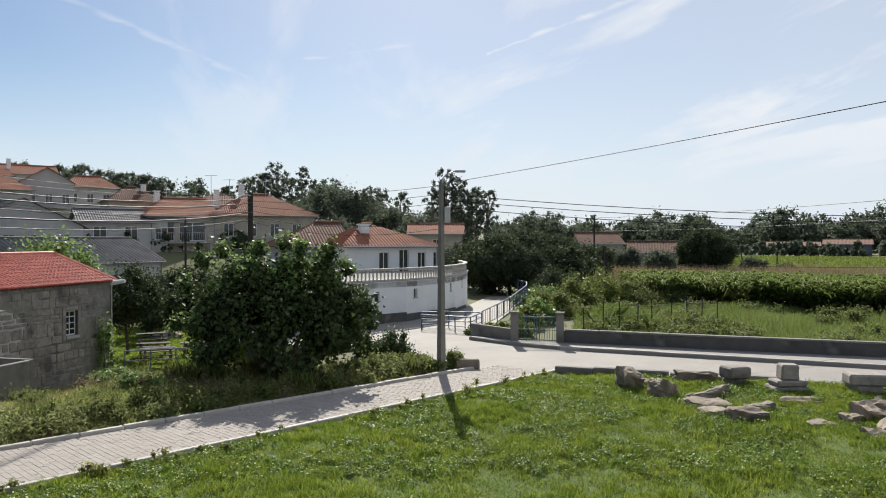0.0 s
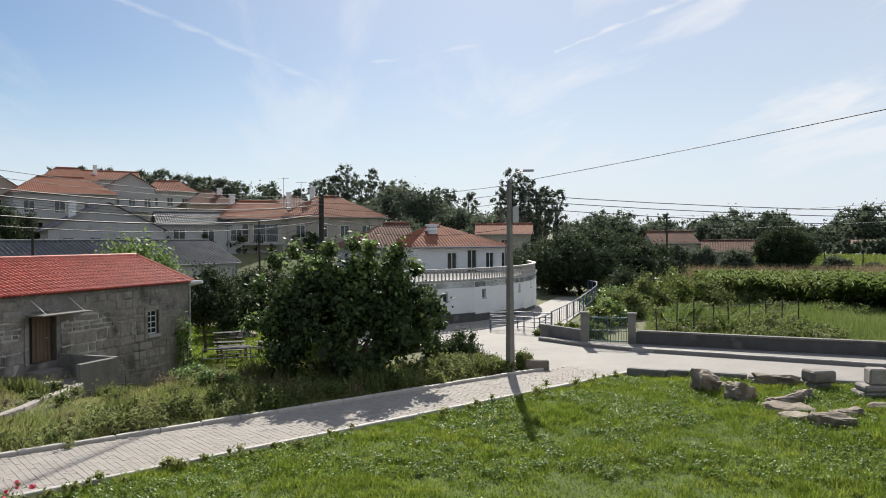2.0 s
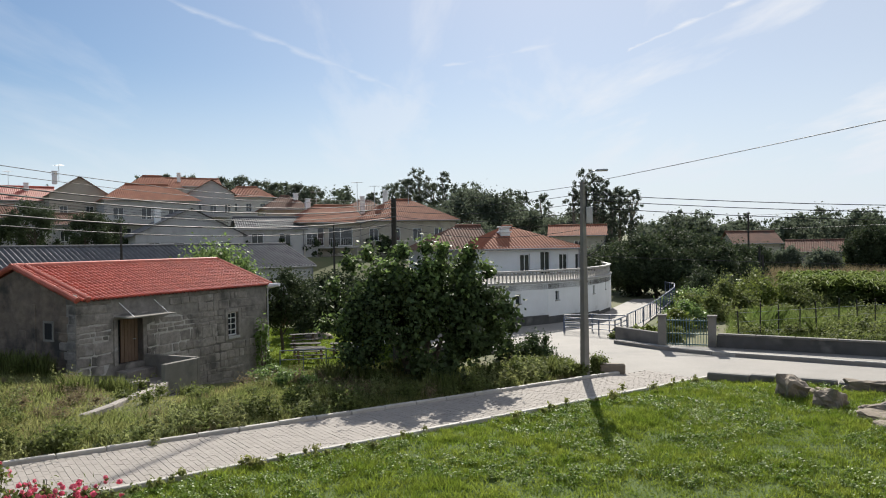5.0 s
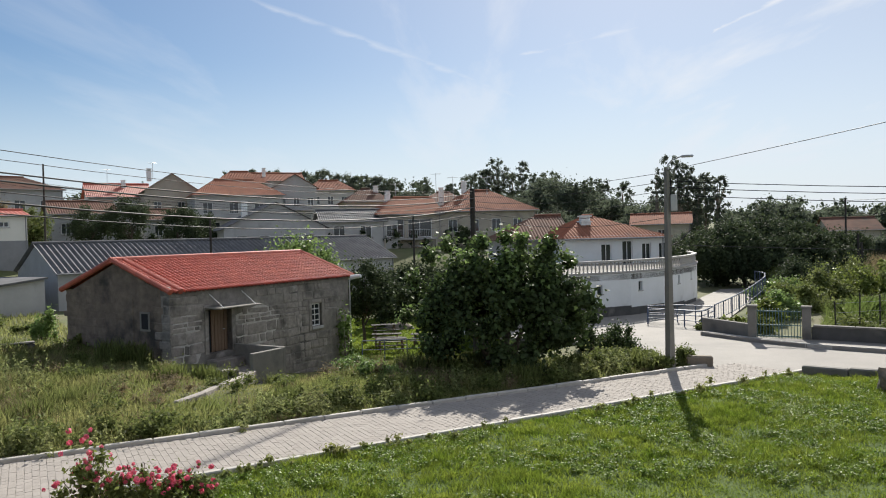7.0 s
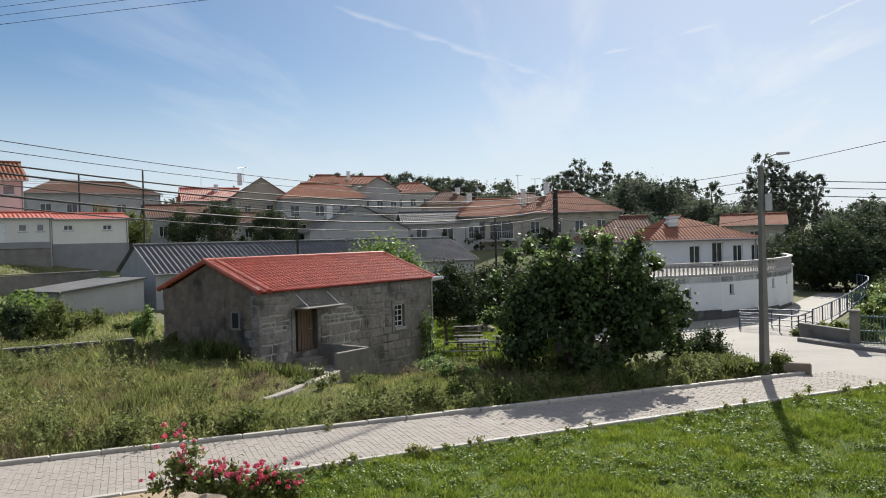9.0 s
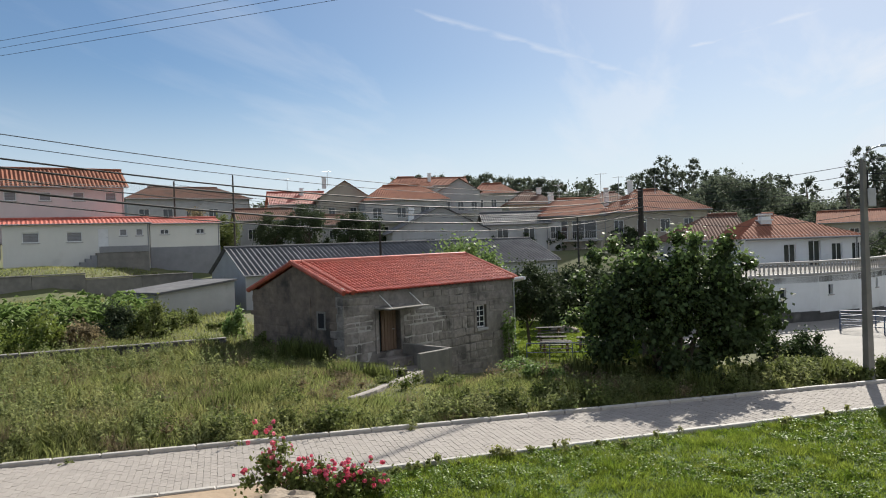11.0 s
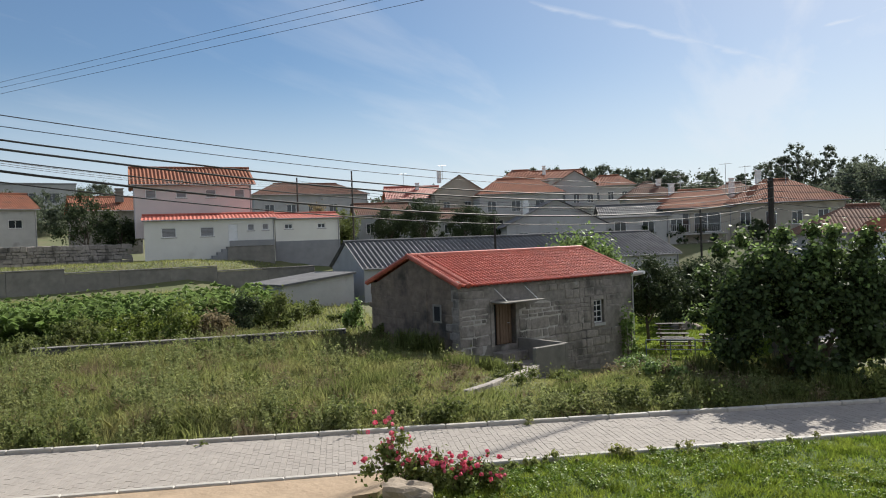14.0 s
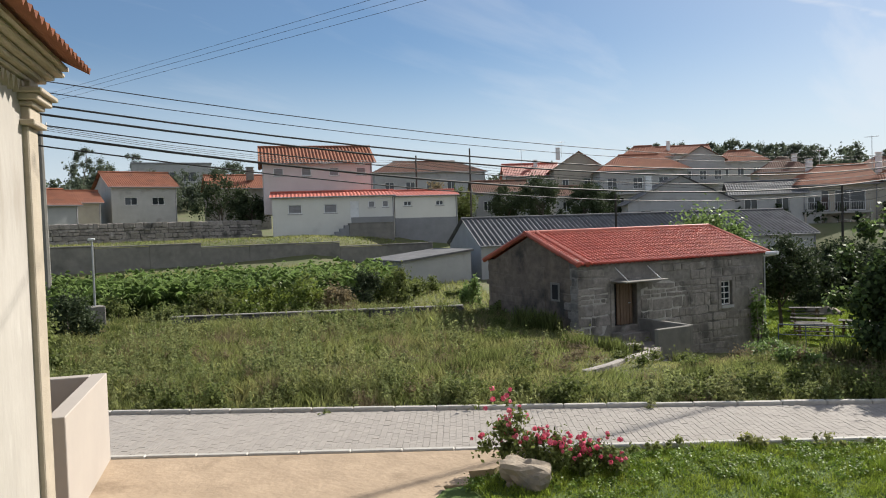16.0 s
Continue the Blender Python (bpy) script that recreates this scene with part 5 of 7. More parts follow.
# ---- the picnic lawn behind the cottage ----
sheet("park_lawn", [(-22, 41), (-14.5, 38.5), (-9, 41), (-10, 52), (-18, 58), (-26, 56)], -2.05, M_PARK, "sunlit mown picnic lawn", "lawn", 0.3)
def picnic(x, y, rz):
    th = thing("picnic_table", pose(x, y, -2.05, 0, 0, rz), "wooden picnic table darkened to a silhouette, with benches, on the lawn", "picnic table", "picnic tables")
    for k in range(4):
        # tops and benches take near-black wood: a backlit silhouette put into the colour
        part("top_board", boxed(-0.9, -0.36 + 0.18 * k, 0.72, 0.9, -0.2 + 0.18 * k, 0.76, 0.006), M_DKWOOD, th)
    for s in (-1, 1):
        part("bench", boxed(-0.9, s * 0.72 - 0.14, 0.42, 0.9, s * 0.72 + 0.14, 0.46, 0.006), M_DKWOOD, th)
        for e in (-0.65, 0.65):
            part("leg", rod(bmesh.new(), (e, s * 0.62, 0), (e, s * 0.22, 0.72), 0.045, n=4), M_WOOD, th)
        part("brace", boxed(s * 0.65 - 0.03, -0.75, 0.36, s * 0.65 + 0.03, 0.75, 0.41), M_WOOD, th)
for x, y, r in ((-16.6, 42.5, 20), (-15.6, 40.6, 25), (-14.2, 42.8, 15), (-18.5, 47.0, 30)):
    picnic(x, y, r)
railing("park_railing", [(-16.3, 38.0, -2.1), (-14.0, 38.9, -2.1), (-11.5, 39.6, -2.0)], 1.0, "pale blue-grey tubular railing at the picnic lawn", M_BLUEM, (0.5,), 1.2)
rock = thing("boulder", Matrix.Translation((-18.6, 50.5, -2.1)), "large pale boulder on the picnic lawn", "boulder")
b = bmesh.new()
bmesh.ops.create_icosphere(b, subdivisions=3, radius=0.9, matrix=Matrix.Diagonal((1.3, 0.8, 0.6, 1)))
for v in b.verts:
    v.co *= 1 + 0.25 * noise.noise(v.co * 1.1)
part("stone", b, M_ROCK, rock)
sl = polar(-24.05, 40.2)
th = thing("street_lamp", Matrix.Translation((sl.x, sl.y, -2.2)), "slim white street lamp beside the cottage", "street lamp")
part("post", rod(bmesh.new(), (0, 0, -0.2), (0, 0, 4.6), 0.06, 0.04), M_GALV, th)
part("lamp_head", rod(rod(bmesh.new(), (0, 0, 4.6), (0.25, -0.1, 4.72), 0.05), (0.15, -0.05, 4.7), (0.75, -0.2, 4.78), 0.13, 0.09), M_WPAINT, th)
gl = polar(-71.9, 38)
th = thing("garden_lamp", Matrix.Translation((gl.x, gl.y, 0.1)), "thin garden lamp post on a concrete block", "lamp post")
part("base_block", boxed(-0.35, -0.35, -0.3, 0.35, 0.35, 1.1, 0.03), M_CONC, th)
part("post", rod(bmesh.new(), (0, 0, 1.1), (0, 0, 4.1), 0.05, 0.04), M_GALV, th)
part("lamp_head", boxed(-0.3, -0.1, 4.1, 0.12, 0.1, 4.2, 0.02), M_WPAINT, th)

# ---- stones on the lawn ----
def stone(x, y, sx, sy, sz, rz, tilt, seed, label, z=0.12, mt=None, smooth=False):
    b = bmesh.new()
    bmesh.ops.create_cube(b, size=1.0)
    bmesh.ops.subdivide_edges(b, edges=b.edges[:], cuts=5, use_grid_fill=True)
    for v in b.verts:
        c = v.co.copy()
        s3 = Vector((seed * 3.1, seed, 0))
        v.co = c.lerp(c.normalized() * 0.62, 0.35) * (0.9 + 0.42 * noise.noise(c * 1.7 + s3) + 0.16 * noise.noise(c * 5.0 + s3))
        v.co = Vector((v.co.x * sx, v.co.y * sy, v.co.z * sz))
    o = part("stone_block", b, mt or M_ROCK)
    o.matrix_world = Matrix.Translation((x, y, z + sz * 0.32)) @ Euler((radians(tilt), radians(tilt * 0.6), radians(rz))).to_matrix().to_4x4()
    return tagged(o, label, "stone", "granite stones on the lawn")


for k, (x, y, sx, sy, sz, rz, tl) in enumerate(((5.6, 22.2, 0.75, 0.7, 0.75, 20, 20), (6.1, 22.6, 0.5, 0.4, 0.3, 70, 5), (6.25, 21.1, 0.8, 0.6, 0.6, 130, 12), (6.6, 22.9, 0.4, 0.4, 0.25, 10, 0),
        (7.2, 20.6, 1.0, 0.6, 0.35, 10, -14), (7.9, 21.2, 0.8, 0.45, 0.35, 40, -20), (7.0, 19.7, 1.1, 0.7, 0.3, -10, 8), (7.5, 18.3, 0.95, 0.5, 0.4, -8, 4), (8.3, 19.3, 0.7, 0.5, 0.3, 20, -8),
        (8.9, 17.5, 0.6, 0.45, 0.25, 12, 4), (9.9, 19.9, 1.5, 0.5, 0.28, -6, 4), (6.9, 18.9, 0.8, 0.6, 0.25, 40, 0), (9.5, 16.2, 0.6, 0.5, 0.35, 0, 15), (10.2, 16.8, 1.0, 0.6, 0.5, 35, -30),
        (10.4, 18.1, 0.7, 0.6, 0.5, 15, 20), (10.9, 17.4, 0.8, 0.7, 0.6, 60, 10), (11.0, 18.6, 0.7, 0.5, 0.5, 100, -15), (11.6, 17.9, 0.9, 0.7, 0.7, 20, 25), (12.2, 18.9, 0.8, 0.6, 0.5, 70, 8), (9.9, 17.9, 0.6, 0.5, 0.35, 20, 0), (7.9, 23.3, 1.3, 0.5, 0.45, -12, 3), (11.3, 16.4, 0.7, 0.6, 0.4, 45, 18))):
    stone(x, y, sx, sy, sz, rz, tl, k, "rough pale granite stone lying in the grass")
def stack(x, y, blocks, label):
    th = thing("stacked_stones", Matrix.Translation((x, y, 0.1)), label, "stone stack")
    z = 0.0
    for sx, sy, sz, rz in blocks:
        b = boxed(-sx / 2, -sy / 2, z, sx / 2, sy / 2, z + sz, 0.05)
        bmesh.ops.subdivide_edges(b, edges=b.edges[:], cuts=1)
        for v in b.verts:
            v.co += Vector((noise.noise(v.co * 3), noise.noise(v.co * 3 + Vector((5, 0, 0))), 0)) * 0.03
        bmesh.ops.rotate(b, verts=b.verts, matrix=Matrix.Rotation(radians(rz), 3, "Z"))
        part("block", b, M_STONE, th)
        z += sz + 0.002
stack(9.95, 21.4, ((1.1, 0.75, 0.30, -5), (0.92, 0.6, 0.18, 4), (0.5, 0.5, 0.44, -8)), "weathered granite pedestal stacked from three blocks")
stack(8.9, 22.6, ((0.6, 0.5, 0.3, 0), (0.72, 0.6, 0.36, 15)), "two rounded granite stones stacked together")
stack(12.1, 21.3, ((0.85, 0.6, 0.35, 5), (1.0, 0.65, 0.32, -8)), "flat granite stones stacked as a block")
stone(-8.35, 9.6, 0.75, 0.6, 0.55, 20, 5, 40, "round granite boulder beside the roses", z=0.1)

# ---- the church corner and the stair parapet ----
CH = Matrix.Translation((-10.70, 3.13, 0)) @ Matrix.Rotation(math.atan2(-0.46, 0.89), 4, "Z")   # x runs back along the wall, +y to the lane
church = thing("church", CH, "white plastered church corner with carved granite pilaster and red eaves", "church")
part("wall", boxed(0.42, -0.6, -0.2, 24, 0, 6.36, 0), M_CHURCH, church)
part("wall", boxed(0.0, -9, -0.2, 0.4, -0.62, 6.36, 0), M_CHURCH, church)
b = boxed(0.0, -0.5, -0.2, 0.44, 0.07, 5.83, 0.015)
pil = part("pilaster", b, M_GRANITE, church, "carved granite corner pilaster")
for za, zb, e in ((5.83, 5.90, 0.09), (5.90, 6.06, 0.03), (6.06, 6.12, 0.08), (6.12, 6.20, 0.15), (6.20, 6.26, 0.21), (6.26, 6.36, 0.06)):
    part("capital_course", boxed(-e, -0.5, za + 0.001, 0.44 + e, 0.07 + e, zb, 0.012), M_GRANITE, pil, "stepped granite capital course")
for za, zb, e in ((6.362, 6.42, 0.06), (6.42, 6.48, 0.14), (6.48, 6.54, 0.22), (6.54, 6.60, 0.32)):
    part("cornice_course", boxed(-e, -9, za + 0.001, 24, 0.03 + e, zb, 0.015), M_GRANITE, church)
for k in range(60):
    part("dentil", prism(bmesh.new(), [(0.5 + k * 0.2, 6.33), (0.64 + k * 0.2, 6.33), (0.57 + k * 0.2, 6.17)], 0.004, 0.07), M_GRANITE, church)
b = roof_slope(bmesh.new(), -0.22, 24, 0.68, 6.62, 6.13, 2.66, pitch=0.22, amp=0.05, rows=14, lap=0.03, back=True)
part("roof", b, M_TILE_O, church)
part("eave_board", boxed(-0.2, -9, 6.602, 24, 0.42, 6.65), M_GRANITE, church)
par = thing("stair_parapet", Matrix(), "smooth beige rendered parapet of an outside stair", "parapet")
m, L = seg_frame((-12.3, 3.78), (-15.42, 5.42))
for nm, bb in (("side_wall", boxed(0, -0.01, -0.2, L, 0.26, 1.8, 0.012)), ("end_wall", boxed(L - 0.26, 0.262, -0.2, L - 0.002, 2.4, 1.798, 0.012)), ("step", boxed(0.02, 0.262, -0.2, L - 0.27, 2.4, 0.35, 0.012))):
    o = part(nm, bb, M_BEIGE, par)
    o.matrix_basis = m


# ---- plants ----
def leaves(name, centres, radii, count, size, material, parent=None, seed=1, label="", flat=0.0, up=0.3, long=1.6):
    """A crown out of many single leaves: count leaves spread through clumps (centre, radius)."""
    rng = np.random.default_rng(seed)
    c = np.asarray(centres, float).reshape(-1, 3)
    r = np.asarray(radii, float)
    if r.ndim == 1:
        r = np.repeat(r[:, None], 3, 1)
    w = r[:, 0] * r[:, 1] + 1e-6
    k = rng.choice(len(c), count, p=w / w.sum())
    d = rng.normal(size=(count, 3))
    d /= np.linalg.norm(d, axis=1)[:, None]
    p = c[k] + d * r[k] * np.minimum(np.abs(rng.normal(0, 0.62, count)), 1.7)[:, None]
    nrm = d * 0.6 + rng.normal(size=(count, 3)) * 0.7 + np.array([0, 0, up])
    nrm /= np.linalg.norm(nrm, axis=1)[:, None]
    t = np.cross(nrm, rng.normal(size=(count, 3)))
    t /= np.linalg.norm(t, axis=1)[:, None] + 1e-9
    b = np.cross(nrm, t)
    s = size * rng.uniform(0.6, 1.3, count)[:, None]
    q = np.stack([p - t * s * long / 2, p + b * s * 0.5 + nrm * s * 0.12, p + t * s * long / 2, p - b * s * 0.5 + nrm * s * 0.12], 1).reshape(-1, 3)
    return mesh_np(name, q, 4, material, parent, label)


def mesh_np(name, verts, k, material, parent=None, label=""):
    """A mesh of loose k-sided faces out of a numpy array."""
    n = len(verts) // k
    me = bpy.data.meshes.new(name)
    me.vertices.add(len(verts))
    me.vertices.foreach_set("co", verts.astype(np.float32).ravel())
    me.loops.add(len(verts))
    me.loops.foreach_set("vertex_index", np.arange(len(verts), dtype=np.int32))
    me.polygons.add(n)
    me.polygons.foreach_set("loop_start", np.arange(0, len(verts), k, dtype=np.int32))
    me.update(calc_edges=True)
    me.materials.append(material)
    ob = new(name, me)
    if parent:
        ob.parent = parent
    if label:
        ob["label"] = label
    return ob


def tree(name, label, x, y, h, w, leafm, size, count, seed, trunk=0.3, z=None, r=0.12, clumps=26, bark=None, shape="round", category="tree", limbs=7, long=1.6, group=""):
    """A trunk with limbs and a crown of clumps. shape: round, dome (to the ground) or euc (tufts on a tall stem)."""
    rng = random.Random(seed)
    z = land(x, y) if z is None else z
    th = thing(name, Matrix.Translation((x, y, z)), label, category, group)
    cs, rs = [], []
    for i in range(clumps):
        a, v = rng.uniform(0, 2 * math.pi), rng.random()
        if shape == "euc":
            f = trunk + (1 - trunk) * v
            rad = w * (0.25 + 0.75 * math.sin(math.pi * min(1, (1 - v) * 0.9 + 0.12))) * rng.random() ** 0.6
            cs.append((rad * math.cos(a), rad * math.sin(a), h * f))
            rs.append(w * rng.uniform(0.10, 0.26))
        elif shape == "dome":
            e = math.asin(v ** 0.8)
            rad = rng.uniform(0.6, 0.88)
            cs.append((w * rad * math.cos(a) * math.cos(e), w * rad * math.sin(a) * math.cos(e), h * (0.12 + 0.78 * math.sin(e) * rad / 0.8)))
            rs.append(w * rng.uniform(0.17, 0.32))
        else:
            e = math.asin(2 * v - 1)
            rad = rng.uniform(0.5, 0.85)
            cz, ch = h * (trunk + 1) / 2, h * (1 - trunk) / 2
            cs.append((w * rad * math.cos(a) * math.cos(e), w * rad * math.sin(a) * math.cos(e), cz + ch * rad * math.sin(e)))
            rs.append(min(w, ch) * rng.uniform(0.25, 0.45))
    bm = bmesh.new()
    top = h * (0.9 if shape == "euc" else (trunk + (1 - trunk) * 0.55))
    pts = [Vector((rng.uniform(-1, 1) * w * 0.05 * k, rng.uniform(-1, 1) * w * 0.05 * k, -0.3 + (top + 0.3) * k / 4)) for k in range(5)]
    for k in range(4):
        rod(bm, pts[k], pts[k + 1], r * (1 - k * 0.2), r * (0.8 - k * 0.2), 8)
    for i in range(min(limbs, len(cs))):
        c = Vector(cs[i * len(cs) // limbs])
        k = min(1.0, max(0.12, c.z / top * 0.6))
        p = pts[0].lerp(pts[4], k)
        mid = (p + c) / 2 + Vector((0, 0, h * 0.04))
        rod(bm, p, mid, r * 0.45, r * 0.3, 6)
        rod(bm, mid, c, r * 0.3, r * 0.1, 6)
    part("trunk", bm, bark or M_BARK, th)
    leaves("crown", cs, rs, count, size, leafm, th, seed, long=long)
    return th


def in_poly(x, y, poly):
    inside = np.zeros(len(x), bool)
    n = len(poly)
    for i in range(n):
        (xa, ya), (xb, yb) = poly[i], poly[(i + 1) % n]
        c = ((ya > y) != (yb > y)) & (x < (xb - xa) * (y - ya) / (yb - ya + 1e-12) + xa)
        inside ^= c
    return inside


def scatter(poly, count, seed):
    """Random places inside an outline."""
    rng = np.random.default_rng(seed)
    px, py = [p[0] for p in poly], [p[1] for p in poly]
    out = np.zeros((0, 2))
    while len(out) < count:
        q = rng.random((count * 2, 2)) * [max(px) - min(px), max(py) - min(py)] + [min(px), min(py)]
        out = np.concatenate([out, q[in_poly(q[:, 0], q[:, 1], poly)]])
    return out[:count]


def patchy(p, scale, seed):
    """A smooth random field between 0 and 1."""
    return np.array([noise.noise((x * scale, y * scale, seed)) for x, y in p]) * 0.9 + 0.5


def blades(name, p, z, h, w, material, seed, lean=0.35, label="", category="grass", bend=True, parent=None):
    """Grass: each blade a bent strip that ends in a point."""
    rng = np.random.default_rng(seed)
    n = len(p)
    a = rng.random(n) * 2 * np.pi
    la = rng.random(n) * 2 * np.pi
    ln = h * lean * rng.random(n) * 1.6
    base = np.stack([p[:, 0], p[:, 1], z - 0.02], 1)
    side = np.stack([np.cos(a), np.sin(a), np.zeros(n)], 1) * (w * rng.uniform(0.6, 1.3, n) / 2)[:, None]
    dirn = np.stack([np.cos(la), np.sin(la), np.zeros(n)], 1)
    up = np.array([0, 0, 1.0])
    mid = base + up * (h * 0.6)[:, None] + dirn * (ln * 0.3)[:, None]
    tip = base + up * h[:, None] + dirn * ln[:, None]
    if bend:
        v = np.stack([base - side, base + side, mid + side * 0.7, tip, mid - side * 0.7], 1).reshape(-1, 3)
        ob = mesh_np(name, v, 5, material, parent)
    else:
        v = np.stack([base - side, base + side, tip], 1).reshape(-1, 3)
        ob = mesh_np(name, v, 3, material, parent)
    return tagged(ob, label, category, kind="stuff")


def lawn_z(x, y):
    d1 = (KN1 - KN0).normalized()
    k = (x - KN0.x) * d1.y - (y - KN0.y) * d1.x
    return 0.07 + 0.10 * smooth01(k / 3) + 0.07 * noise.noise((x * 0.5, y * 0.5, 0)) * smooth01(k / 1.5) + 0.25 * smooth01((x - 3) / 6) * smooth01((26 - y) / 6) * max(0, noise.noise((x * 0.35, y * 0.35, 7)) + 0.3)


# the lawn
LP = [(-9.2, 11.8), (-9.0, 8.8), (-6.5, 8.2), (0, 10.5), (8, 11.5), (13.2, 13.5), (16.5, 20.6), (4.0, 25.4), (3.5, 25.1)]
p = scatter(LP, 360000, 11)
f = patchy(p, 0.55, 4)
g2 = patchy(p, 1.7, 9)
g3 = patchy(p, 3.2, 15)
keep = np.random.default_rng(1).random(len(p)) < np.clip(0.15 + 1.1 * g2 * (0.4 + g3), 0.25, 1)
p, f, g3 = p[keep], f[keep], g3[keep]
z = np.array([lawn_z(x, y) for x, y in p])
blades("lawn_grass", p, z, 0.03 + 0.20 * np.clip(f, 0, 1) * np.clip(g3, 0.08, 1) * np.random.default_rng(2).uniform(0.5, 1.3, len(p)), 0.022, L_GRASS, 12, 0.8, "short bright green lawn grass", bend=False)
p = scatter(LP, 5200, 21)
f = patchy(p, 0.5, 17)
p = p[f > 0.42]
zz = [lawn_z(x, y) + 0.05 for x, y in p]
o = leaves("clover_patches", [(x, y, c) for (x, y), c in zip(p, zz)], [(0.17, 0.17, 0.075)] * len(p), 150000, 0.036, L_CLOVER, seed=5, up=1.2, long=1.1)
tagged(o, "low broad-leaved clover in the lawn", "clover", kind="stuff")
p = scatter([(-22, 41), (-14.5, 38.5), (-9, 41), (-10, 52), (-18, 58), (-26, 56)], 70000, 24)
blades("park_grass", p, np.full(len(p), -2.05), np.random.default_rng(2).uniform(0.04, 0.14, len(p)), 0.06, L_GRASS, 25, 0.8, "short sunlit picnic lawn grass", bend=False)
p = scatter([(4.2, 24.9), (3.5, 21), (6, 15.5), (13, 14.5), (16, 20)], 26000, 26)
g2 = patchy(p, 0.8, 27)
p, g2 = p[g2 > 0.45], g2[g2 > 0.45]
blades("lawn_tufts", p, np.array([lawn_z(x, y) for x, y in p]), 0.06 + 0.3 * np.clip(g2 - 0.4, 0, 1) * np.random.default_rng(3).uniform(0.4, 1.2, len(p)), 0.02, L_GRASS, 28, 0.5, "unmown grass tufts round the stones", bend=False)
# stray weeds along the lawn edge
rng = random.Random(8)
d1 = (KN1 - KN0).normalized()
cs, rs = [], []
for k in range(60):
    q = KN0 + d1 * (11 + 26.5 * rng.random()) + Vector((d1.y, -d1.x)) * rng.uniform(0.15, 0.7)
    if q.x > -9.3:
        hh = 0.05 + 0.22 * rng.random() ** 3
        cs.append((q.x, q.y, 0.15 + hh / 2)); rs.append((0.04 + 0.12 * rng.random(), 0.08, hh / 2 + 0.03))
o = leaves("edge_weeds", cs, rs, 2600, 0.045, L_WEED, seed=6, long=2.0)
tagged(o, "leafy weeds along the lawn kerb", "weeds", kind="stuff")

# the rough meadow between lane and cottage
nf = Vector((-(KF1 - KF0).normalized().y, (KF1 - KF0).normalized().x))
df = (KF1 - KF0).normalized()
def fpt(u, v):
    q = KF0 + df * u + nf * v
    return (q.x, q.y)
MEADOW = [fpt(3, 0.35), fpt(39.0, 0.35), fpt(38.5, 2.6), fpt(33, 6.5), (-9.5, 30), (-14.0, 33.5), (-15.8, 27.0), (-18.9, 25.0), (-25, 27.0), (-33, 24.5), (-38, 14), (-34, 8)]
p = scatter(MEADOW, 190000, 31)
f, g2 = patchy(p, 0.22, 41), patchy(p, 0.9, 43)
z = np.array([land(x, y) for x, y in p])
dist = (p - np.array(KF0.xy)) @ np.array(nf.xy)
left = np.clip((-12 - p[:, 0]) / 8, 0, 1)
h = (0.16 + 0.42 * np.clip(f, 0, 1) * (0.5 + 0.5 * left) + 0.28 * np.clip(g2 - 0.4, 0, 1)) * np.random.default_rng(3).uniform(0.5, 1.25, len(p)) * np.clip(0.4 + dist / 3, 0.4, 1)
h = h * np.clip(np.hypot(p[:, 0] + 16.6, p[:, 1] - 25.2) / 5.5, 0.3, 1)
h = h * np.clip(np.hypot(p[:, 0] + 13.6, p[:, 1] - 21.5) / 4.0, 0.35, 1)
dry = g2 + 0.25 * np.random.default_rng(4).random(len(p)) > 0.92
blades("meadow_grass", p[~dry], z[~dry], h[~dry], 0.02, L_WEED, 33, 0.5, "tall uneven green meadow grass", bend=True)
blades("dry_grass", p[dry], z[dry], h[dry] * 1.1, 0.018, L_DRY, 34, 0.4, "dry straw-coloured stalks in the meadow", bend=False)
# tall bushy weeds: spires of small leaves in loose stands
rng = random.Random(55)
cs, rs = [], []
stands = [(x, y, 1.0) for x, y in scatter([(-31, 21), (-25.5, 24.5), (-18.5, 18.5), (-15.5, 13.0), (-24, 5), (-34, 13)], 240, 36)]
stands += [(*fpt(rng.uniform(7, 37), rng.uniform(0.7, 2.6)), 0.55) for k in range(130)]
stands += [(x, y, 0.5) for x, y in scatter(MEADOW, 170, 58)]
for x, y, k in stands:
    if noise.noise((x * 0.28, y * 0.28, 11)) < -0.12 or (x + 14.4) ** 2 + (y - 22.5) ** 2 < 13 or (x + 13.2) ** 2 + (y - 19) ** 2 < 4:
        continue
    hh = k * rng.uniform(0.7, 1.55)
    for j in range(rng.randint(3, 6)):
        px, py = x + rng.gauss(0, 0.28), y + rng.gauss(0, 0.28)
        hj = hh * rng.uniform(0.6, 1.1)
        for f in (0.2, 0.45, 0.7, 0.92):
            cs.append((px + 0.08 * f * rng.uniform(-1, 1), py, land(px, py) + hj * f)); rs.append((0.19 * (1.15 - f), 0.19 * (1.15 - f), hj * 0.16))
tagged(leaves("tall_weeds", cs, rs, 150000, 0.042, L_MUG, seed=37, up=0.6, long=2.4), "tall grey-green bushy weeds in the meadow", "weeds", kind="stuff")
p = np.concatenate([scatter([(x - 0.5, y - 0.4), (x + 0.5, y - 0.4), (x + 0.5, y + 0.4), (x - 0.5, y + 0.4)], 420, 900 + int(10 * abs(x))) for x, y in scatter(MEADOW, 62, 57)])
g2 = patchy(p, 0.3, 71)
blades("spiky_weeds", p, np.array([land(x, y) for x, y in p]), (0.25 + 0.65 * np.clip(g2, 0, 1)) * np.random.default_rng(16).uniform(0.5, 1.15, len(p)), 0.03, L_BUSH, 38, 0.25, "upright dark green weed clumps in the meadow")
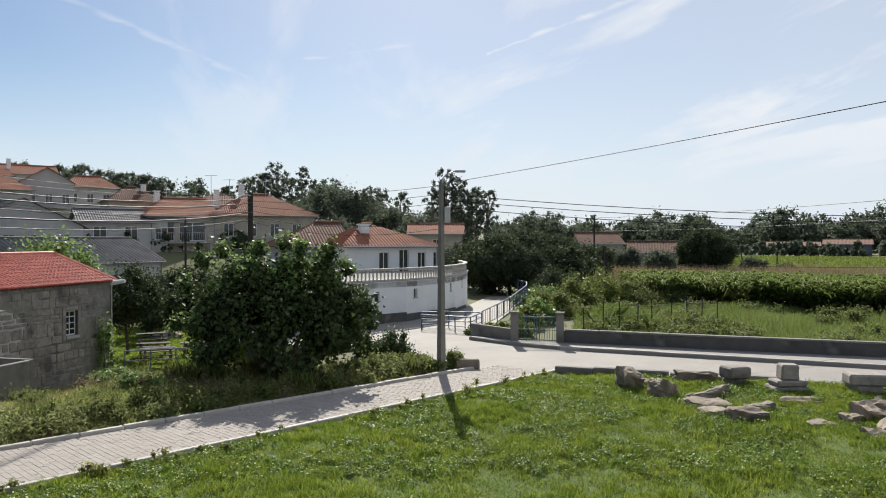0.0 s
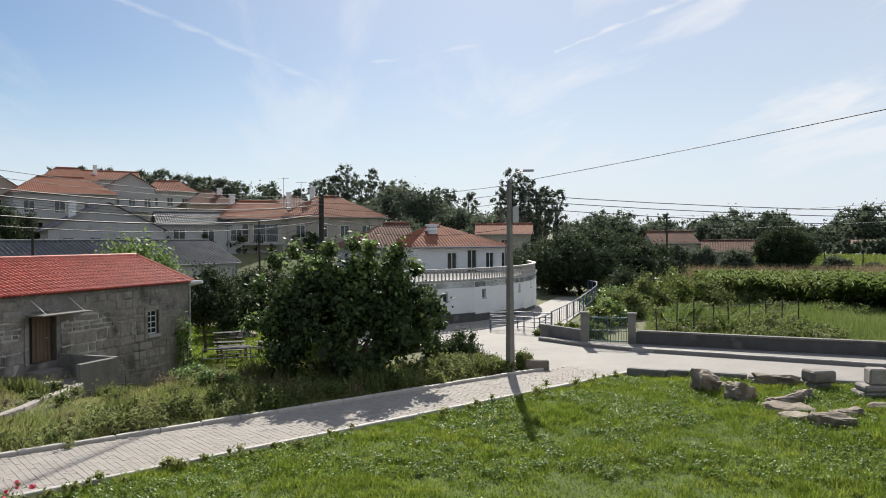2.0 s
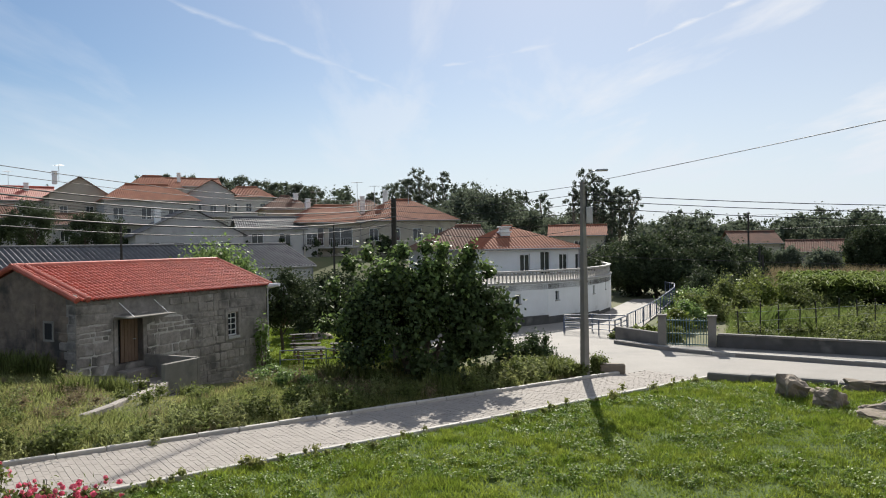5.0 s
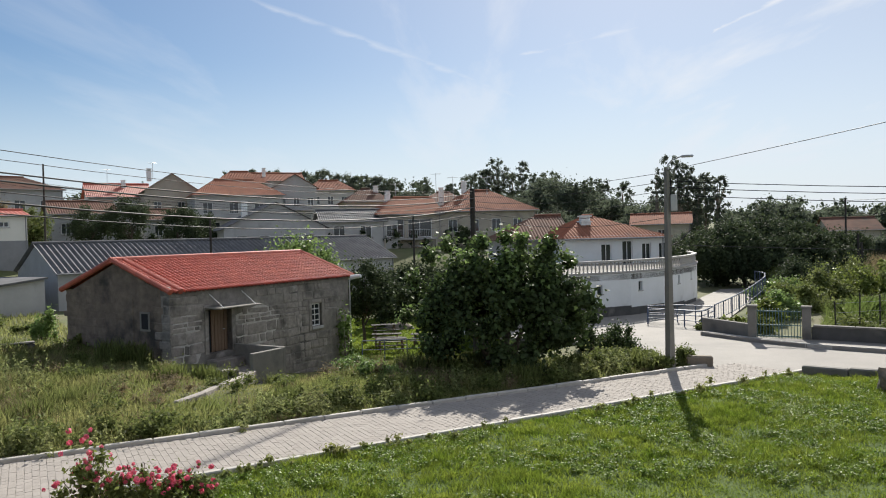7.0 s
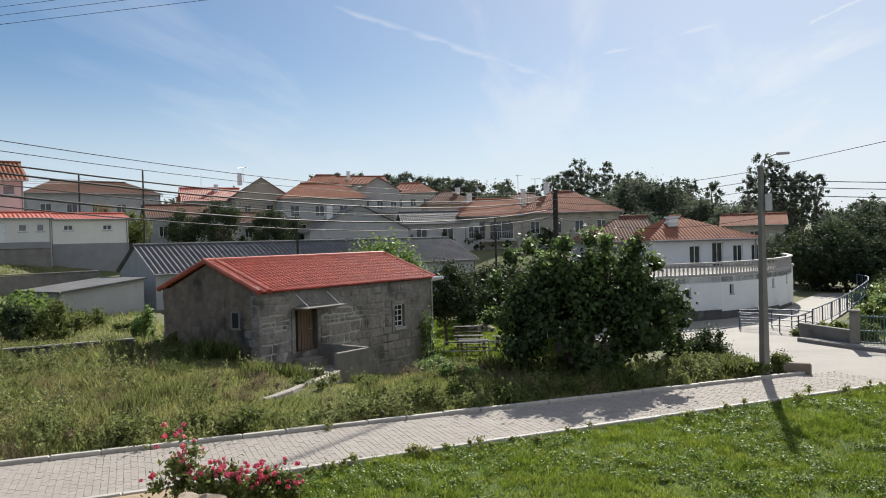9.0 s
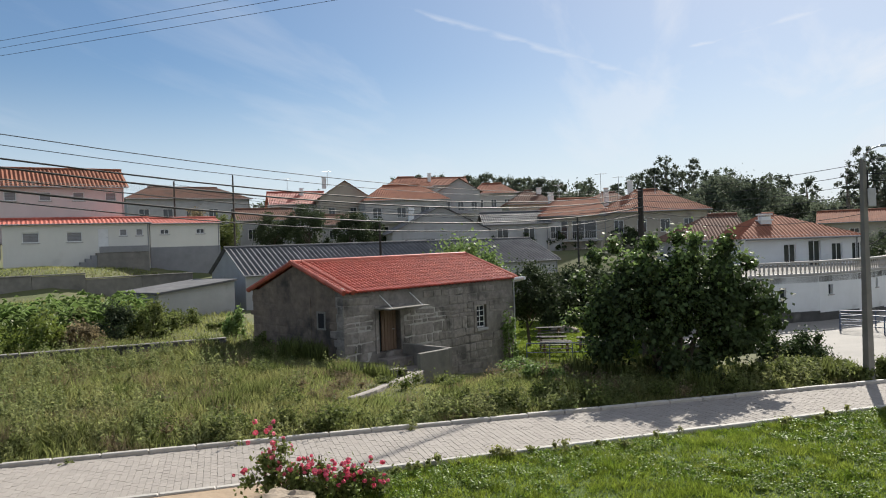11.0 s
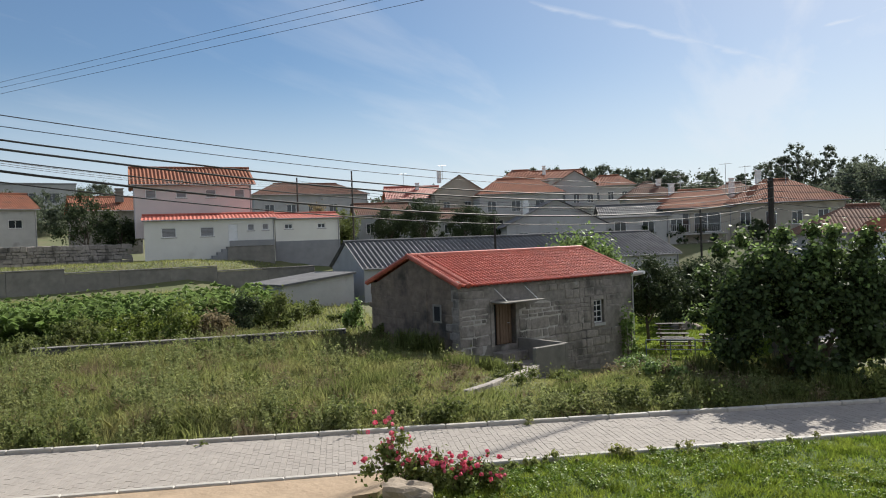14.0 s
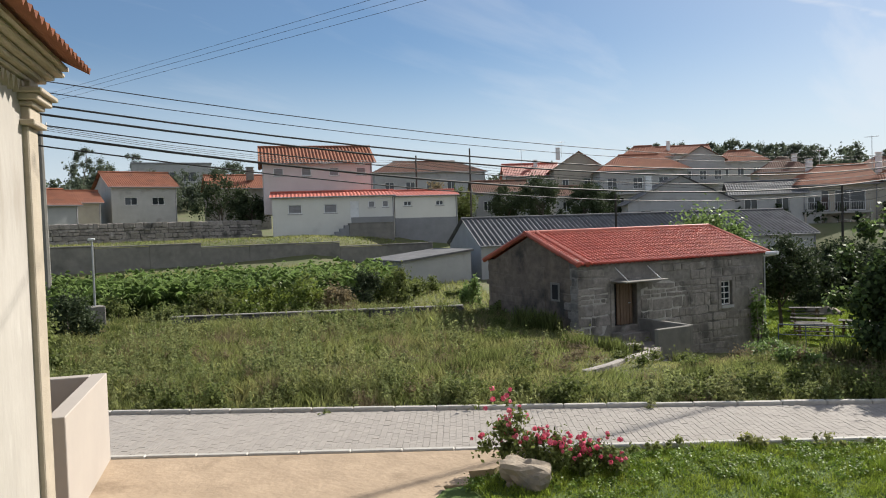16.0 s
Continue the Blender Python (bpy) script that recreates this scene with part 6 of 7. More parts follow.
# broad-leaved weeds in clumps
rng = random.Random(12)
cs, rs, c2, r2, c3, r3 = [], [], [], [], [], []
pts = scatter(MEADOW, 330, 52)
for x, y in pts:
    v = noise.noise((x * 0.3, y * 0.3, 60))
    hh = rng.uniform(0.12, 0.38)
    dd = (Vector((x, y)) - KF0).dot(nf)
    if v > 0.05:
        cs.append((x, y, land(x, y) + hh * 0.7)); rs.append((rng.uniform(0.2, 0.5), rng.uniform(0.2, 0.5), hh))
    elif v < -0.10:
        c3.append((x, y, land(x, y) + hh)); r3.append((0.35, 0.35, hh * 1.2))
for k in range(60):
    x, y = fpt(rng.uniform(8, 38), rng.uniform(0.6, 2.2))
    hh = rng.uniform(0.12, 0.5)
    c2.append((x, y, land(x, y) + hh * 0.7)); r2.append((rng.uniform(0.25, 0.6), rng.uniform(0.25, 0.5), hh))
for nm, c, r, k, mt, lb, s in (("meadow_weeds", cs, rs, 52000, L_BUSH, "leafy green weeds standing in the meadow", 0.05), ("verge_weeds", c2, r2, 40000, L_BUSH, "bushy weeds overhanging the lane kerb", 0.05), ("brown_weeds", c3, r3, 34000, L_DRY, "brown seed-heavy dock and thistle", 0.035)):
    tagged(leaves(nm, c, r, k, s, mt, seed=len(c), long=2.0), lb, "weeds", kind="stuff")

# the fig tree: several stems, a wide flat crown down to the ground
rng = random.Random(3)
fig = thing("fig_tree", Matrix.Translation((-5.72, 25.75, -0.15)) @ Matrix.Scale(0.953, 4), "broad dark green fig tree spreading to the ground", "tree")
cs, rs = [], []
for i in range(150):
    a, v = rng.uniform(0, 2 * math.pi), rng.random()
    e = math.asin(v ** 0.75)
    rad = rng.uniform(0.72, 1.0)
    sx = 3.35 * (1 + 0.10 * math.sin(3 * a + 1))
    zz = 0.45 + 3.75 * (math.sin(e) ** 0.75) * rad
    cs.append((sx * rad * math.cos(a) * math.cos(e) ** 0.6, 2.5 * rad * math.sin(a) * math.cos(e) ** 0.6, zz))
    rs.append(rng.uniform(0.26, 0.62))
for x, zz in ((-2.6, 4.2), (-1.7, 4.55), (-0.5, 4.6), (1.0, 4.65), (1.9, 4.5), (2.5, 3.9), (-3.2, 3.3), (3.3, 2.6), (-3.45, 1.9), (0.3, 4.75)):
    cs.append((x, rng.uniform(-1, 0.6), zz)); rs.append(rng.uniform(0.3, 0.55))
for k in range(9):
    c = Vector(cs[k * 15])
    s0 = Vector((rng.uniform(-0.3, 0.3), rng.uniform(-0.3, 0.3), -0.3))
    mid = s0.lerp(c, 0.55) + Vector((0, 0, 0.4))
    part("stem", rod(rod(bmesh.new(), s0, mid, 0.11, 0.07), mid, c, 0.07, 0.02, 6), M_BARK, fig)
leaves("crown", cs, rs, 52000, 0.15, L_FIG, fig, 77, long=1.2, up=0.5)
# L_LIGHT leaves on the top and left paint sunlight onto the crown
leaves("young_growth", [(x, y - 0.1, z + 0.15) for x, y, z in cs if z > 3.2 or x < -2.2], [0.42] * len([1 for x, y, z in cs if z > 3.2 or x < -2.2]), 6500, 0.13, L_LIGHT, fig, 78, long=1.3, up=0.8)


def bush(label, x, y, w, h, mt, size, count, seed, z=None, name="bush", stretch=1.0, clumps=14):
    rng = random.Random(seed)
    z = land(x, y) if z is None else z
    th = thing(name, Matrix.Translation((x, y, z)), label, "bush")
    cs, rs = [], []
    for i in range(clumps):
        a, v = rng.uniform(0, 2 * math.pi), rng.random()
        e = math.asin(v)
        rd = rng.uniform(0.5, 0.85)
        cs.append((w * stretch * rd * math.cos(a) * math.cos(e), w * rd * math.sin(a) * math.cos(e), h * (0.1 + 0.8 * rd * math.sin(e))))
        rs.append((w * rng.uniform(0.25, 0.42), w * rng.uniform(0.25, 0.42), h * rng.uniform(0.18, 0.3)))
    b = bmesh.new()
    for k in range(5):
        c = Vector(cs[k])
        rod(b, (c.x * 0.15, c.y * 0.15, -0.1), c, 0.03 + 0.012 * w, 0.01, 5)
    part("stems", b, M_BARK, th)
    leaves("foliage", cs, rs, count, size, mt, th, seed, up=0.4)
    return th


# shrubs round the verge corner and the fig
for k, (x, y, w, h, mt) in enumerate(((-2.0, 26.3, 1.0, 0.75, L_BUSH), (-0.9, 26.9, 0.8, 0.65, L_BUSH), (0.45, 26.7, 0.5, 0.85, L_BUSH), (-3.1, 25.2, 0.9, 0.6, L_BUSH), (-1.9, 29.2, 0.85, 1.35, L_FIG), (-2.9, 29.8, 0.8, 1.2, L_FIG), (-4.4, 24.1, 0.7, 0.5, L_DARK),
        (-9.4, 23.2, 0.8, 0.7, L_LIGHT), (-11.2, 25.2, 0.9, 0.8, L_LIGHT), (-11.8, 27.5, 0.8, 0.75, L_BUSH), (-13.4, 29.0, 0.9, 0.7, L_LIGHT), (-0.35, 25.9, 0.5, 0.55, L_BUSH), (-8.4, 21.4, 0.6, 0.4, L_BUSH))):
    bush("leafy green shrub at the lane verge", x, y, w, h, mt, 0.06, int(3500 + 3500 * w), 200 + k)
# tree behind the cottage roof, and the round dark one by the picnic lawn
tree("leafy_tree", "light green broadleaf tree behind the cottage", *polar(-27.6, 45).xy, 7.0, 2.7, L_LIGHT, 0.14, 16000, 61, trunk=0.25, r=0.14, clumps=40)
tree("round_tree", "dense dark round tree at the picnic lawn", *polar(-23.0, 47).xy, 5.2, 1.9, L_DARK, 0.12, 14000, 62, trunk=0.35, r=0.13, clumps=40)
tree("leafy_tree", "dark shrubby tree before the white shed", *polar(-21.4, 55).xy, 3.8, 2.2, L_DARK, 0.16, 5000, 63, trunk=0.1, r=0.1, clumps=26)
bush("light vine leaves by the street lamp", *polar(-24.4, 39.3).xy, 0.5, 4.0, L_LIGHT, 0.12, 900, 64)

# ---- the garden left of the cottage ----
rng = random.Random(14)
for k, (az, d, w, h, mt) in enumerate(((-51.0, 43, 1.4, 2.7, L_DARK), (-53.0, 42, 1.4, 2.2, L_DARK), (-49.7, 44, 1.3, 2.3, L_DARK), (-45.0, 41, 0.7, 1.9, L_LIGHT), (-46.0, 46, 1.0, 0.9, L_BUSH), (-58.0, 40, 1.8, 2.2, L_YELL), (-61.0, 40, 1.8, 2.0, L_YELL), (-64.0, 41, 1.8, 1.7, L_BUSH), (-55.5, 40, 1.6, 1.6, L_DRY), (-67.0, 40, 1.5, 1.4, L_BUSH),
        (-56.5, 46, 2.0, 2.8, L_BUSH), (-60.5, 47, 2.0, 2.7, L_LIGHT), (-52.5, 47, 1.7, 2.6, L_YELL), (-48.8, 49, 1.4, 2.0, L_BUSH), (-77, 33, 2.0, 3.6, L_DARK), (-73.5, 36, 1.6, 2.8, L_DARK), (-76, 28, 1.6, 2.2, L_DARK), (-70.5, 43, 1.8, 1.6, L_BUSH), (-43, 37, 0.6, 0.8, L_BUSH), (-41.5, 36.5, 0.6, 0.9, L_LIGHT))):
    q = polar(az, d)
    bush("overgrown garden shrub with mixed green leaves", q.x, q.y, w * 0.9, h * (0.72 if az > -72 and d > 43 else 1), mt if mt is not L_DARK or k % 2 else L_BUSH, 0.095, int(1700 + 1400 * w * h * 0.5), 300 + k, stretch=1.3)


def maize(name, poly, count, h0, h1, seed, mt, label, leafn=8):
    """Standing maize: stalks with long arching leaves."""
    rng = np.random.default_rng(seed)
    p = scatter(poly, count, seed)
    z0 = np.array([land(x, y) for x, y in p])
    h = rng.uniform(h0, h1, count)
    v = []
    base = np.repeat(np.column_stack([p, z0]), leafn, 0)
    hh = np.repeat(h, leafn)
    n = len(base)
    f = np.tile(np.linspace(0.18, 0.95, leafn), count)
    a = rng.random(n) * 2 * np.pi
    d = np.column_stack([np.cos(a), np.sin(a), np.zeros(n)])
    s = np.column_stack([-np.sin(a), np.cos(a), np.zeros(n)]) * 0.045
    ln = (0.75 * (1 - 0.5 * np.abs(f - 0.5)) * rng.uniform(0.6, 1.1, n))[:, None]
    b0 = base + np.column_stack([np.zeros(n), np.zeros(n), hh * f])
    up = np.array([0, 0, 1.0])
    m1 = b0 + d * ln * 0.45 + up * ln * 0.35
    t1 = b0 + d * ln + up * ln * rng.uniform(-0.3, 0.35, (n, 1))
    v = np.stack([b0 - s * 0.5, b0 + s * 0.5, m1 + s, t1, m1 - s], 1).reshape(-1, 3)
    ob = mesh_np(name, v, 5, mt)
    return tagged(ob, label, "maize", kind="stuff")


maize("garden_maize", [polar(-75, 43).xy, polar(-75, 52).xy, polar(-51, 54).xy, polar(-51, 46).xy], 1400, 0.9, 1.9, 71, L_LIGHT, "rows of young maize in the vegetable garden", 7)
p = scatter([polar(-84, 33).xy, polar(-84, 60).xy, polar(-46, 64).xy, polar(-42, 40).xy, polar(-60, 36).xy], 34000, 73)
blades("garden_grass", p, np.array([land(x, y) for x, y in p]), np.random.default_rng(7).uniform(0.1, 0.45, len(p)), 0.05, L_WEED, 74, 0.6, "ragged green vegetable garden growth", bend=False)
p = scatter([polar(-75, 62.5).xy, polar(-75, 69).xy, polar(-60, 74).xy, polar(-43, 74).xy, polar(-42, 66).xy, polar(-52, 64).xy, polar(-60, 64).xy], 15000, 75)
blades("yard_grass", p, np.array([land(x, y) for x, y in p]), np.random.default_rng(8).uniform(0.05, 0.25, len(p)), 0.07, L_WEED, 76, 0.6, "mown grass of the sloping yard", bend=False)

# ---- field, maize and hedges right of the junction ----
p = scatter([(5.5, 33.0), (17, 28.9), (38, 21.6), (45, 30), (30, 46), (13, 52), (8, 44)], 100000, 81)
f, g2 = patchy(p, 0.2, 83), patchy(p, 0.7, 84)
h = 0.15 + 0.6 * np.clip(f, 0, 1) * np.random.default_rng(9).uniform(0.5, 1.2, len(p))
blades("field_grass", p, np.array([land(x, y) for x, y in p]), h, 0.03, L_CORN, 82, 0.45, "high green grass in the field behind the wall", bend=False)
rng = random.Random(83)
cs, rs = [], []
for x, y in scatter([(5.5, 33.0), (17, 28.9), (38, 21.6), (42, 30), (30, 44), (13, 50), (8, 44)], 420, 95):
    if noise.noise((x * 0.2, y * 0.2, 21)) < -0.05:
        continue
    hh = rng.uniform(0.3, 0.8)
    cs.append((x, y, land(x, y) + hh * 0.75)); rs.append((rng.uniform(0.3, 0.8), rng.uniform(0.3, 0.8), hh * 0.6))
tagged(leaves("field_weeds", cs, rs, 60000, 0.075, L_BUSH, seed=96, long=1.9, up=0.6), "leafy weeds standing in the field grass", "weeds", kind="stuff")
maize("maize_field", [polar(14.5, 56).xy, polar(20, 53.5).xy, polar(33, 52).xy, polar(45, 53).xy, polar(45, 68).xy, polar(20, 68).xy, polar(13.5, 66).xy], 7200, 1.6, 2.1, 85, L_CORN, "dense green maize field", 9)
p = scatter([polar(11, 66).xy, polar(45, 66).xy, polar(45, 112).xy, polar(13, 112).xy], 30000, 86)
blades("stubble", p, np.array([land(x, y) for x, y in p]), np.random.default_rng(10).uniform(1.0, 1.9, len(p)), 0.10, L_DRY, 87, 0.5, "ripening brown maize tops behind the green rows", bend=False)
p = scatter([polar(14, 112).xy, polar(45, 112).xy, polar(45, 235).xy, polar(16, 235).xy], 30000, 88)
blades("far_meadow", p, np.array([land(x, y) for x, y in p]), np.random.default_rng(11).uniform(0.2, 0.6, len(p)), 0.35, L_YELL, 89, 0.6, "far yellow-green meadow", bend=False)
p = scatter([(7.6, 37.5), (11.5, 35.8), (13.0, 39.5), (10, 43), (8.2, 42)], 9000, 90)
g2 = patchy(p, 0.9, 93)
blades("rank_grass", p, np.array([land(x, y) for x, y in p]), (0.4 + 0.9 * np.clip(g2, 0, 1)) * np.random.default_rng(17).uniform(0.4, 1.1, len(p)), 0.04, L_CORN, 94, 0.5, "rank yellow-green grass in the field corner")
rng = random.Random(19)
for k, (az, d, w, h, mt) in enumerate(((6.4, 39, 0.9, 1.3, L_YELL), (7.3, 42, 1.1, 1.6, L_LIGHT), (8.6, 46, 1.6, 2.0, L_BUSH), (6.0, 36, 0.6, 0.8, L_BUSH), (10.3, 50, 1.8, 2.4, L_BUSH), (12.0, 53, 1.9, 2.3, L_YELL), (13.5, 54, 2.0, 2.2, L_BUSH), (15.5, 55, 1.9, 1.9, L_BUSH), (17.5, 55, 1.7, 1.7, L_BUSH), (9.0, 56, 2.2, 3.0, L_DARK), (7.2, 52, 1.5, 2.0, L_LIGHT), (11.5, 60, 2.2, 3.6, L_BUSH), (8.3, 61, 2.4, 3.2, L_BUSH), (4.6, 37.2, 0.5, 0.6, L_YELL), (3.3, 37.5, 0.7, 0.6, L_BUSH), (2.5, 36.2, 0.5, 0.5, L_BUSH), (13.0, 46, 1.1, 1.1, L_BUSH), (11.3, 43, 0.9, 1.0, L_BUSH))):
    q = polar(az, d)
    bush("wild hedge shrub at the field edge", q.x, q.y, w, h, mt, 0.10, int(3500 + 3000 * w), 400 + k, stretch=1.2)
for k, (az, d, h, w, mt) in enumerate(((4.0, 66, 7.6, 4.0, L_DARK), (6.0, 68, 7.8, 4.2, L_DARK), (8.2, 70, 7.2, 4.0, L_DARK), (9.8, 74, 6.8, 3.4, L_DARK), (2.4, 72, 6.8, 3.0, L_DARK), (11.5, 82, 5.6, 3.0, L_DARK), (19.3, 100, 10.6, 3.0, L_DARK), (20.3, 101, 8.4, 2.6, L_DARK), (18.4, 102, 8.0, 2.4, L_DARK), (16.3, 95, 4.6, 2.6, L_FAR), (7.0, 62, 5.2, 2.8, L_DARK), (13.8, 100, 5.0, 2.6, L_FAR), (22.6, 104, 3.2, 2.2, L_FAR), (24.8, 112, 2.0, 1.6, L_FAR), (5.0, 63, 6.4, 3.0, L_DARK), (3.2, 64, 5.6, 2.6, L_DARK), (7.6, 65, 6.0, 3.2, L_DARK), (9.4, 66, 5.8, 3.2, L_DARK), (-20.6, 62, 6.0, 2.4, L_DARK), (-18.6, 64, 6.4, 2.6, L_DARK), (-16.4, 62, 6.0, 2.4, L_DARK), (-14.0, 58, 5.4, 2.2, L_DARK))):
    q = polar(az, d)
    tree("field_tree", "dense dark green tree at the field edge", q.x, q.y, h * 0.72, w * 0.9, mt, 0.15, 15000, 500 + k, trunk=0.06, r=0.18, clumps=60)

# village trees
for k, (az, d, h, w, mt, s) in enumerate(((-45.7, 88, 5.4, 2.0, L_BUSH, "round"), (-42.0, 86, 5.6, 2.4, L_DARK, "round"), (-39.6, 84, 6.4, 2.9, L_DARK, "round"), (-36.3, 84, 5.2, 2.4, L_DARK, "round"), (-34.8, 88, 4.6, 2.0, L_DARK, "round"), (-63.6, 88, 7.6, 3.6, L_DARK, "round"), (-61.5, 86, 5.0, 2.2, L_DARK, "round"), (-47.5, 92, 6.0, 3.2, L_DRY, "round"),
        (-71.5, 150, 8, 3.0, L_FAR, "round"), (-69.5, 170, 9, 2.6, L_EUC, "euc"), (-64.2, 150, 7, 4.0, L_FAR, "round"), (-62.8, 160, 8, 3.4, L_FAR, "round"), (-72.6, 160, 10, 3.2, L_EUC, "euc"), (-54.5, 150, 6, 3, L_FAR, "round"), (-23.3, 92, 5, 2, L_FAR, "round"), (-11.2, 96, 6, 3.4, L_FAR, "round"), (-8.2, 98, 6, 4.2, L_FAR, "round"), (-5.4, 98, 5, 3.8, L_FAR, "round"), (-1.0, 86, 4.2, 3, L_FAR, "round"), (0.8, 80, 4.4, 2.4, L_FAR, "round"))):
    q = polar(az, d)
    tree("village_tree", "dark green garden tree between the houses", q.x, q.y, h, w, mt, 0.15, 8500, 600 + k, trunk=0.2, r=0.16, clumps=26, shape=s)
# palm near the pink house
q = polar(-61.6, 110)
palm = thing("palm_tree", Matrix.Translation((q.x, q.y, land(q.x, q.y))), "small dark palm tree on the hillside", "palm")
part("trunk", rod(bmesh.new(), (0, 0, -0.5), (0.1, 0, 5.6), 0.25, 0.16), M_BARK, palm)
v = []
rng = random.Random(4)
for k in range(22):
    a, e = k * 0.9, rng.uniform(-0.3, 1.1)
    for j in range(26):
        f = j / 26
        c = Vector((math.cos(a) * 1.9 * f, math.sin(a) * 1.9 * f, 5.6 + 1.4 * e * f - 1.5 * f * f))
        for s in (-1, 1):
            t = Vector((-math.sin(a) * s * 0.35 * (1 - 0.5 * f), math.cos(a) * s * 0.35 * (1 - 0.5 * f), -0.12))
            v += [c, c + t, c + t * 0.6 + Vector((math.cos(a) * 0.12, math.sin(a) * 0.12, 0))]
mesh_np("fronds", np.array([tuple(q) for q in v]), 3, L_DARK, palm)

# hilltop eucalyptus and pines
k = 0
rng = random.Random(23)
def hill_tree(az, d, el, w, mt=None, s="euc", n=1500, size=0.55):
    """A tree whose top rises el degrees above the eye."""
    global k
    k += 1
    q = polar(az, d)
    zb = land(q.x, q.y)
    h = EYE + d * math.tan(radians(el)) - zb
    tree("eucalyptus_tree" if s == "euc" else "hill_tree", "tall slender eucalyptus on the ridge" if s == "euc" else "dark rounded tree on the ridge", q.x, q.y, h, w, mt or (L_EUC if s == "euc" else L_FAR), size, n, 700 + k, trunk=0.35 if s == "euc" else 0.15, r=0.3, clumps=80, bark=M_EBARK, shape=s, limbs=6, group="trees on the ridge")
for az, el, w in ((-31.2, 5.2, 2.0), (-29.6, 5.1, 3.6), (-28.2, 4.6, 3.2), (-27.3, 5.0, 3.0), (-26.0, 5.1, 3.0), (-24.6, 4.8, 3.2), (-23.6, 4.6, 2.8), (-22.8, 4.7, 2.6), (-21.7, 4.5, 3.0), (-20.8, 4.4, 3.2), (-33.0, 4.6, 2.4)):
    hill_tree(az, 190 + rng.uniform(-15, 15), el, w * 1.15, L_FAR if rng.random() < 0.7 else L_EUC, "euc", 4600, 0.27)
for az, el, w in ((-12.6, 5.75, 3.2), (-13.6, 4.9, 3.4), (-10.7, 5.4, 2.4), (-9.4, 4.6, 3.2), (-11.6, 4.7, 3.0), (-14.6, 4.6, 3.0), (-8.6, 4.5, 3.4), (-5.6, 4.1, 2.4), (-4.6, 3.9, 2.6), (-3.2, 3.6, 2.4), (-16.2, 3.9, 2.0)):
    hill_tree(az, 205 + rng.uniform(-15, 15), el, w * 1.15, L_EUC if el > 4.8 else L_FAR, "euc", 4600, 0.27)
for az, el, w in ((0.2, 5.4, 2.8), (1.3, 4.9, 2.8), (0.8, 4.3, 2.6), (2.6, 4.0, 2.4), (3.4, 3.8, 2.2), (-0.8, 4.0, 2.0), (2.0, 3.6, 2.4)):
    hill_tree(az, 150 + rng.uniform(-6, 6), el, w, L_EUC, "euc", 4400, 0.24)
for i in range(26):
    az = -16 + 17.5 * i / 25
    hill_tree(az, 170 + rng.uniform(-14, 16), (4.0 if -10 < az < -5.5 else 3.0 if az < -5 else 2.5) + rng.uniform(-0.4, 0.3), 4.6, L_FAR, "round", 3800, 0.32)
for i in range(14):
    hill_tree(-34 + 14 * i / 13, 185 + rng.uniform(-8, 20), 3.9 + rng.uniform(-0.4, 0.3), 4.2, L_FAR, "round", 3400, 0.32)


def woods(name, az0, az1, d0, d1, h0, h1, n, seed, label, mt):
    """A far wood: many crowns in one mesh."""
    rng = random.Random(seed)
    cs, rs = [], []
    for i in range(n):
        az = rng.uniform(az0, az1)
        d = rng.uniform(d0, d1)
        q = polar(az, d)
        zb = land(q.x, q.y)
        h = rng.uniform(h0, h1) * (0.72 + 0.4 * noise.noise((az * 0.35, 0, seed)) + 0.2 * (rng.random() < 0.12))
        w = h * rng.uniform(0.24, 0.45)
        for j in range(9):
            f = 0.12 + 0.8 * rng.random() if j else 0.92
            spread = w * (1.05 - 0.75 * f)
            rad = w * (0.3 + 0.35 * math.sin(math.pi * f)) * rng.uniform(0.7, 1.2)
            cs.append((q.x + rng.uniform(-1, 1) * spread, q.y + rng.uniform(-1, 1) * spread, zb + h * f)); rs.append((rad, rad, min(rad, h * 0.16)))
    tagged(leaves(name, cs, rs, n * 360, d0 * 0.0027, mt, seed=seed, long=1.3), label, "woods", kind="stuff")
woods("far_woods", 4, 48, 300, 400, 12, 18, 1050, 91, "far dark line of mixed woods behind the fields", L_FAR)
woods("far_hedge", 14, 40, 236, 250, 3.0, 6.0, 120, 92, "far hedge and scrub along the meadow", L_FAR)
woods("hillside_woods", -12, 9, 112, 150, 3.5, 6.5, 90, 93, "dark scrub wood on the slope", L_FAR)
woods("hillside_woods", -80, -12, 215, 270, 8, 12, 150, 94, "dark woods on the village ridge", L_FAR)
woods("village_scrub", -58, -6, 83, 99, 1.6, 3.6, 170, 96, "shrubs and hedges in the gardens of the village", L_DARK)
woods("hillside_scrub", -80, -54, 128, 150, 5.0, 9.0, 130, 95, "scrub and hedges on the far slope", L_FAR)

# ---- roses ----
rose = thing("rose_bush", Matrix.Translation((-8.55, 10.55, 0.1)), "straggling rose bush in full pink bloom", "rose bush")
rng = random.Random(31)
cs, rs, bl = [], [], []
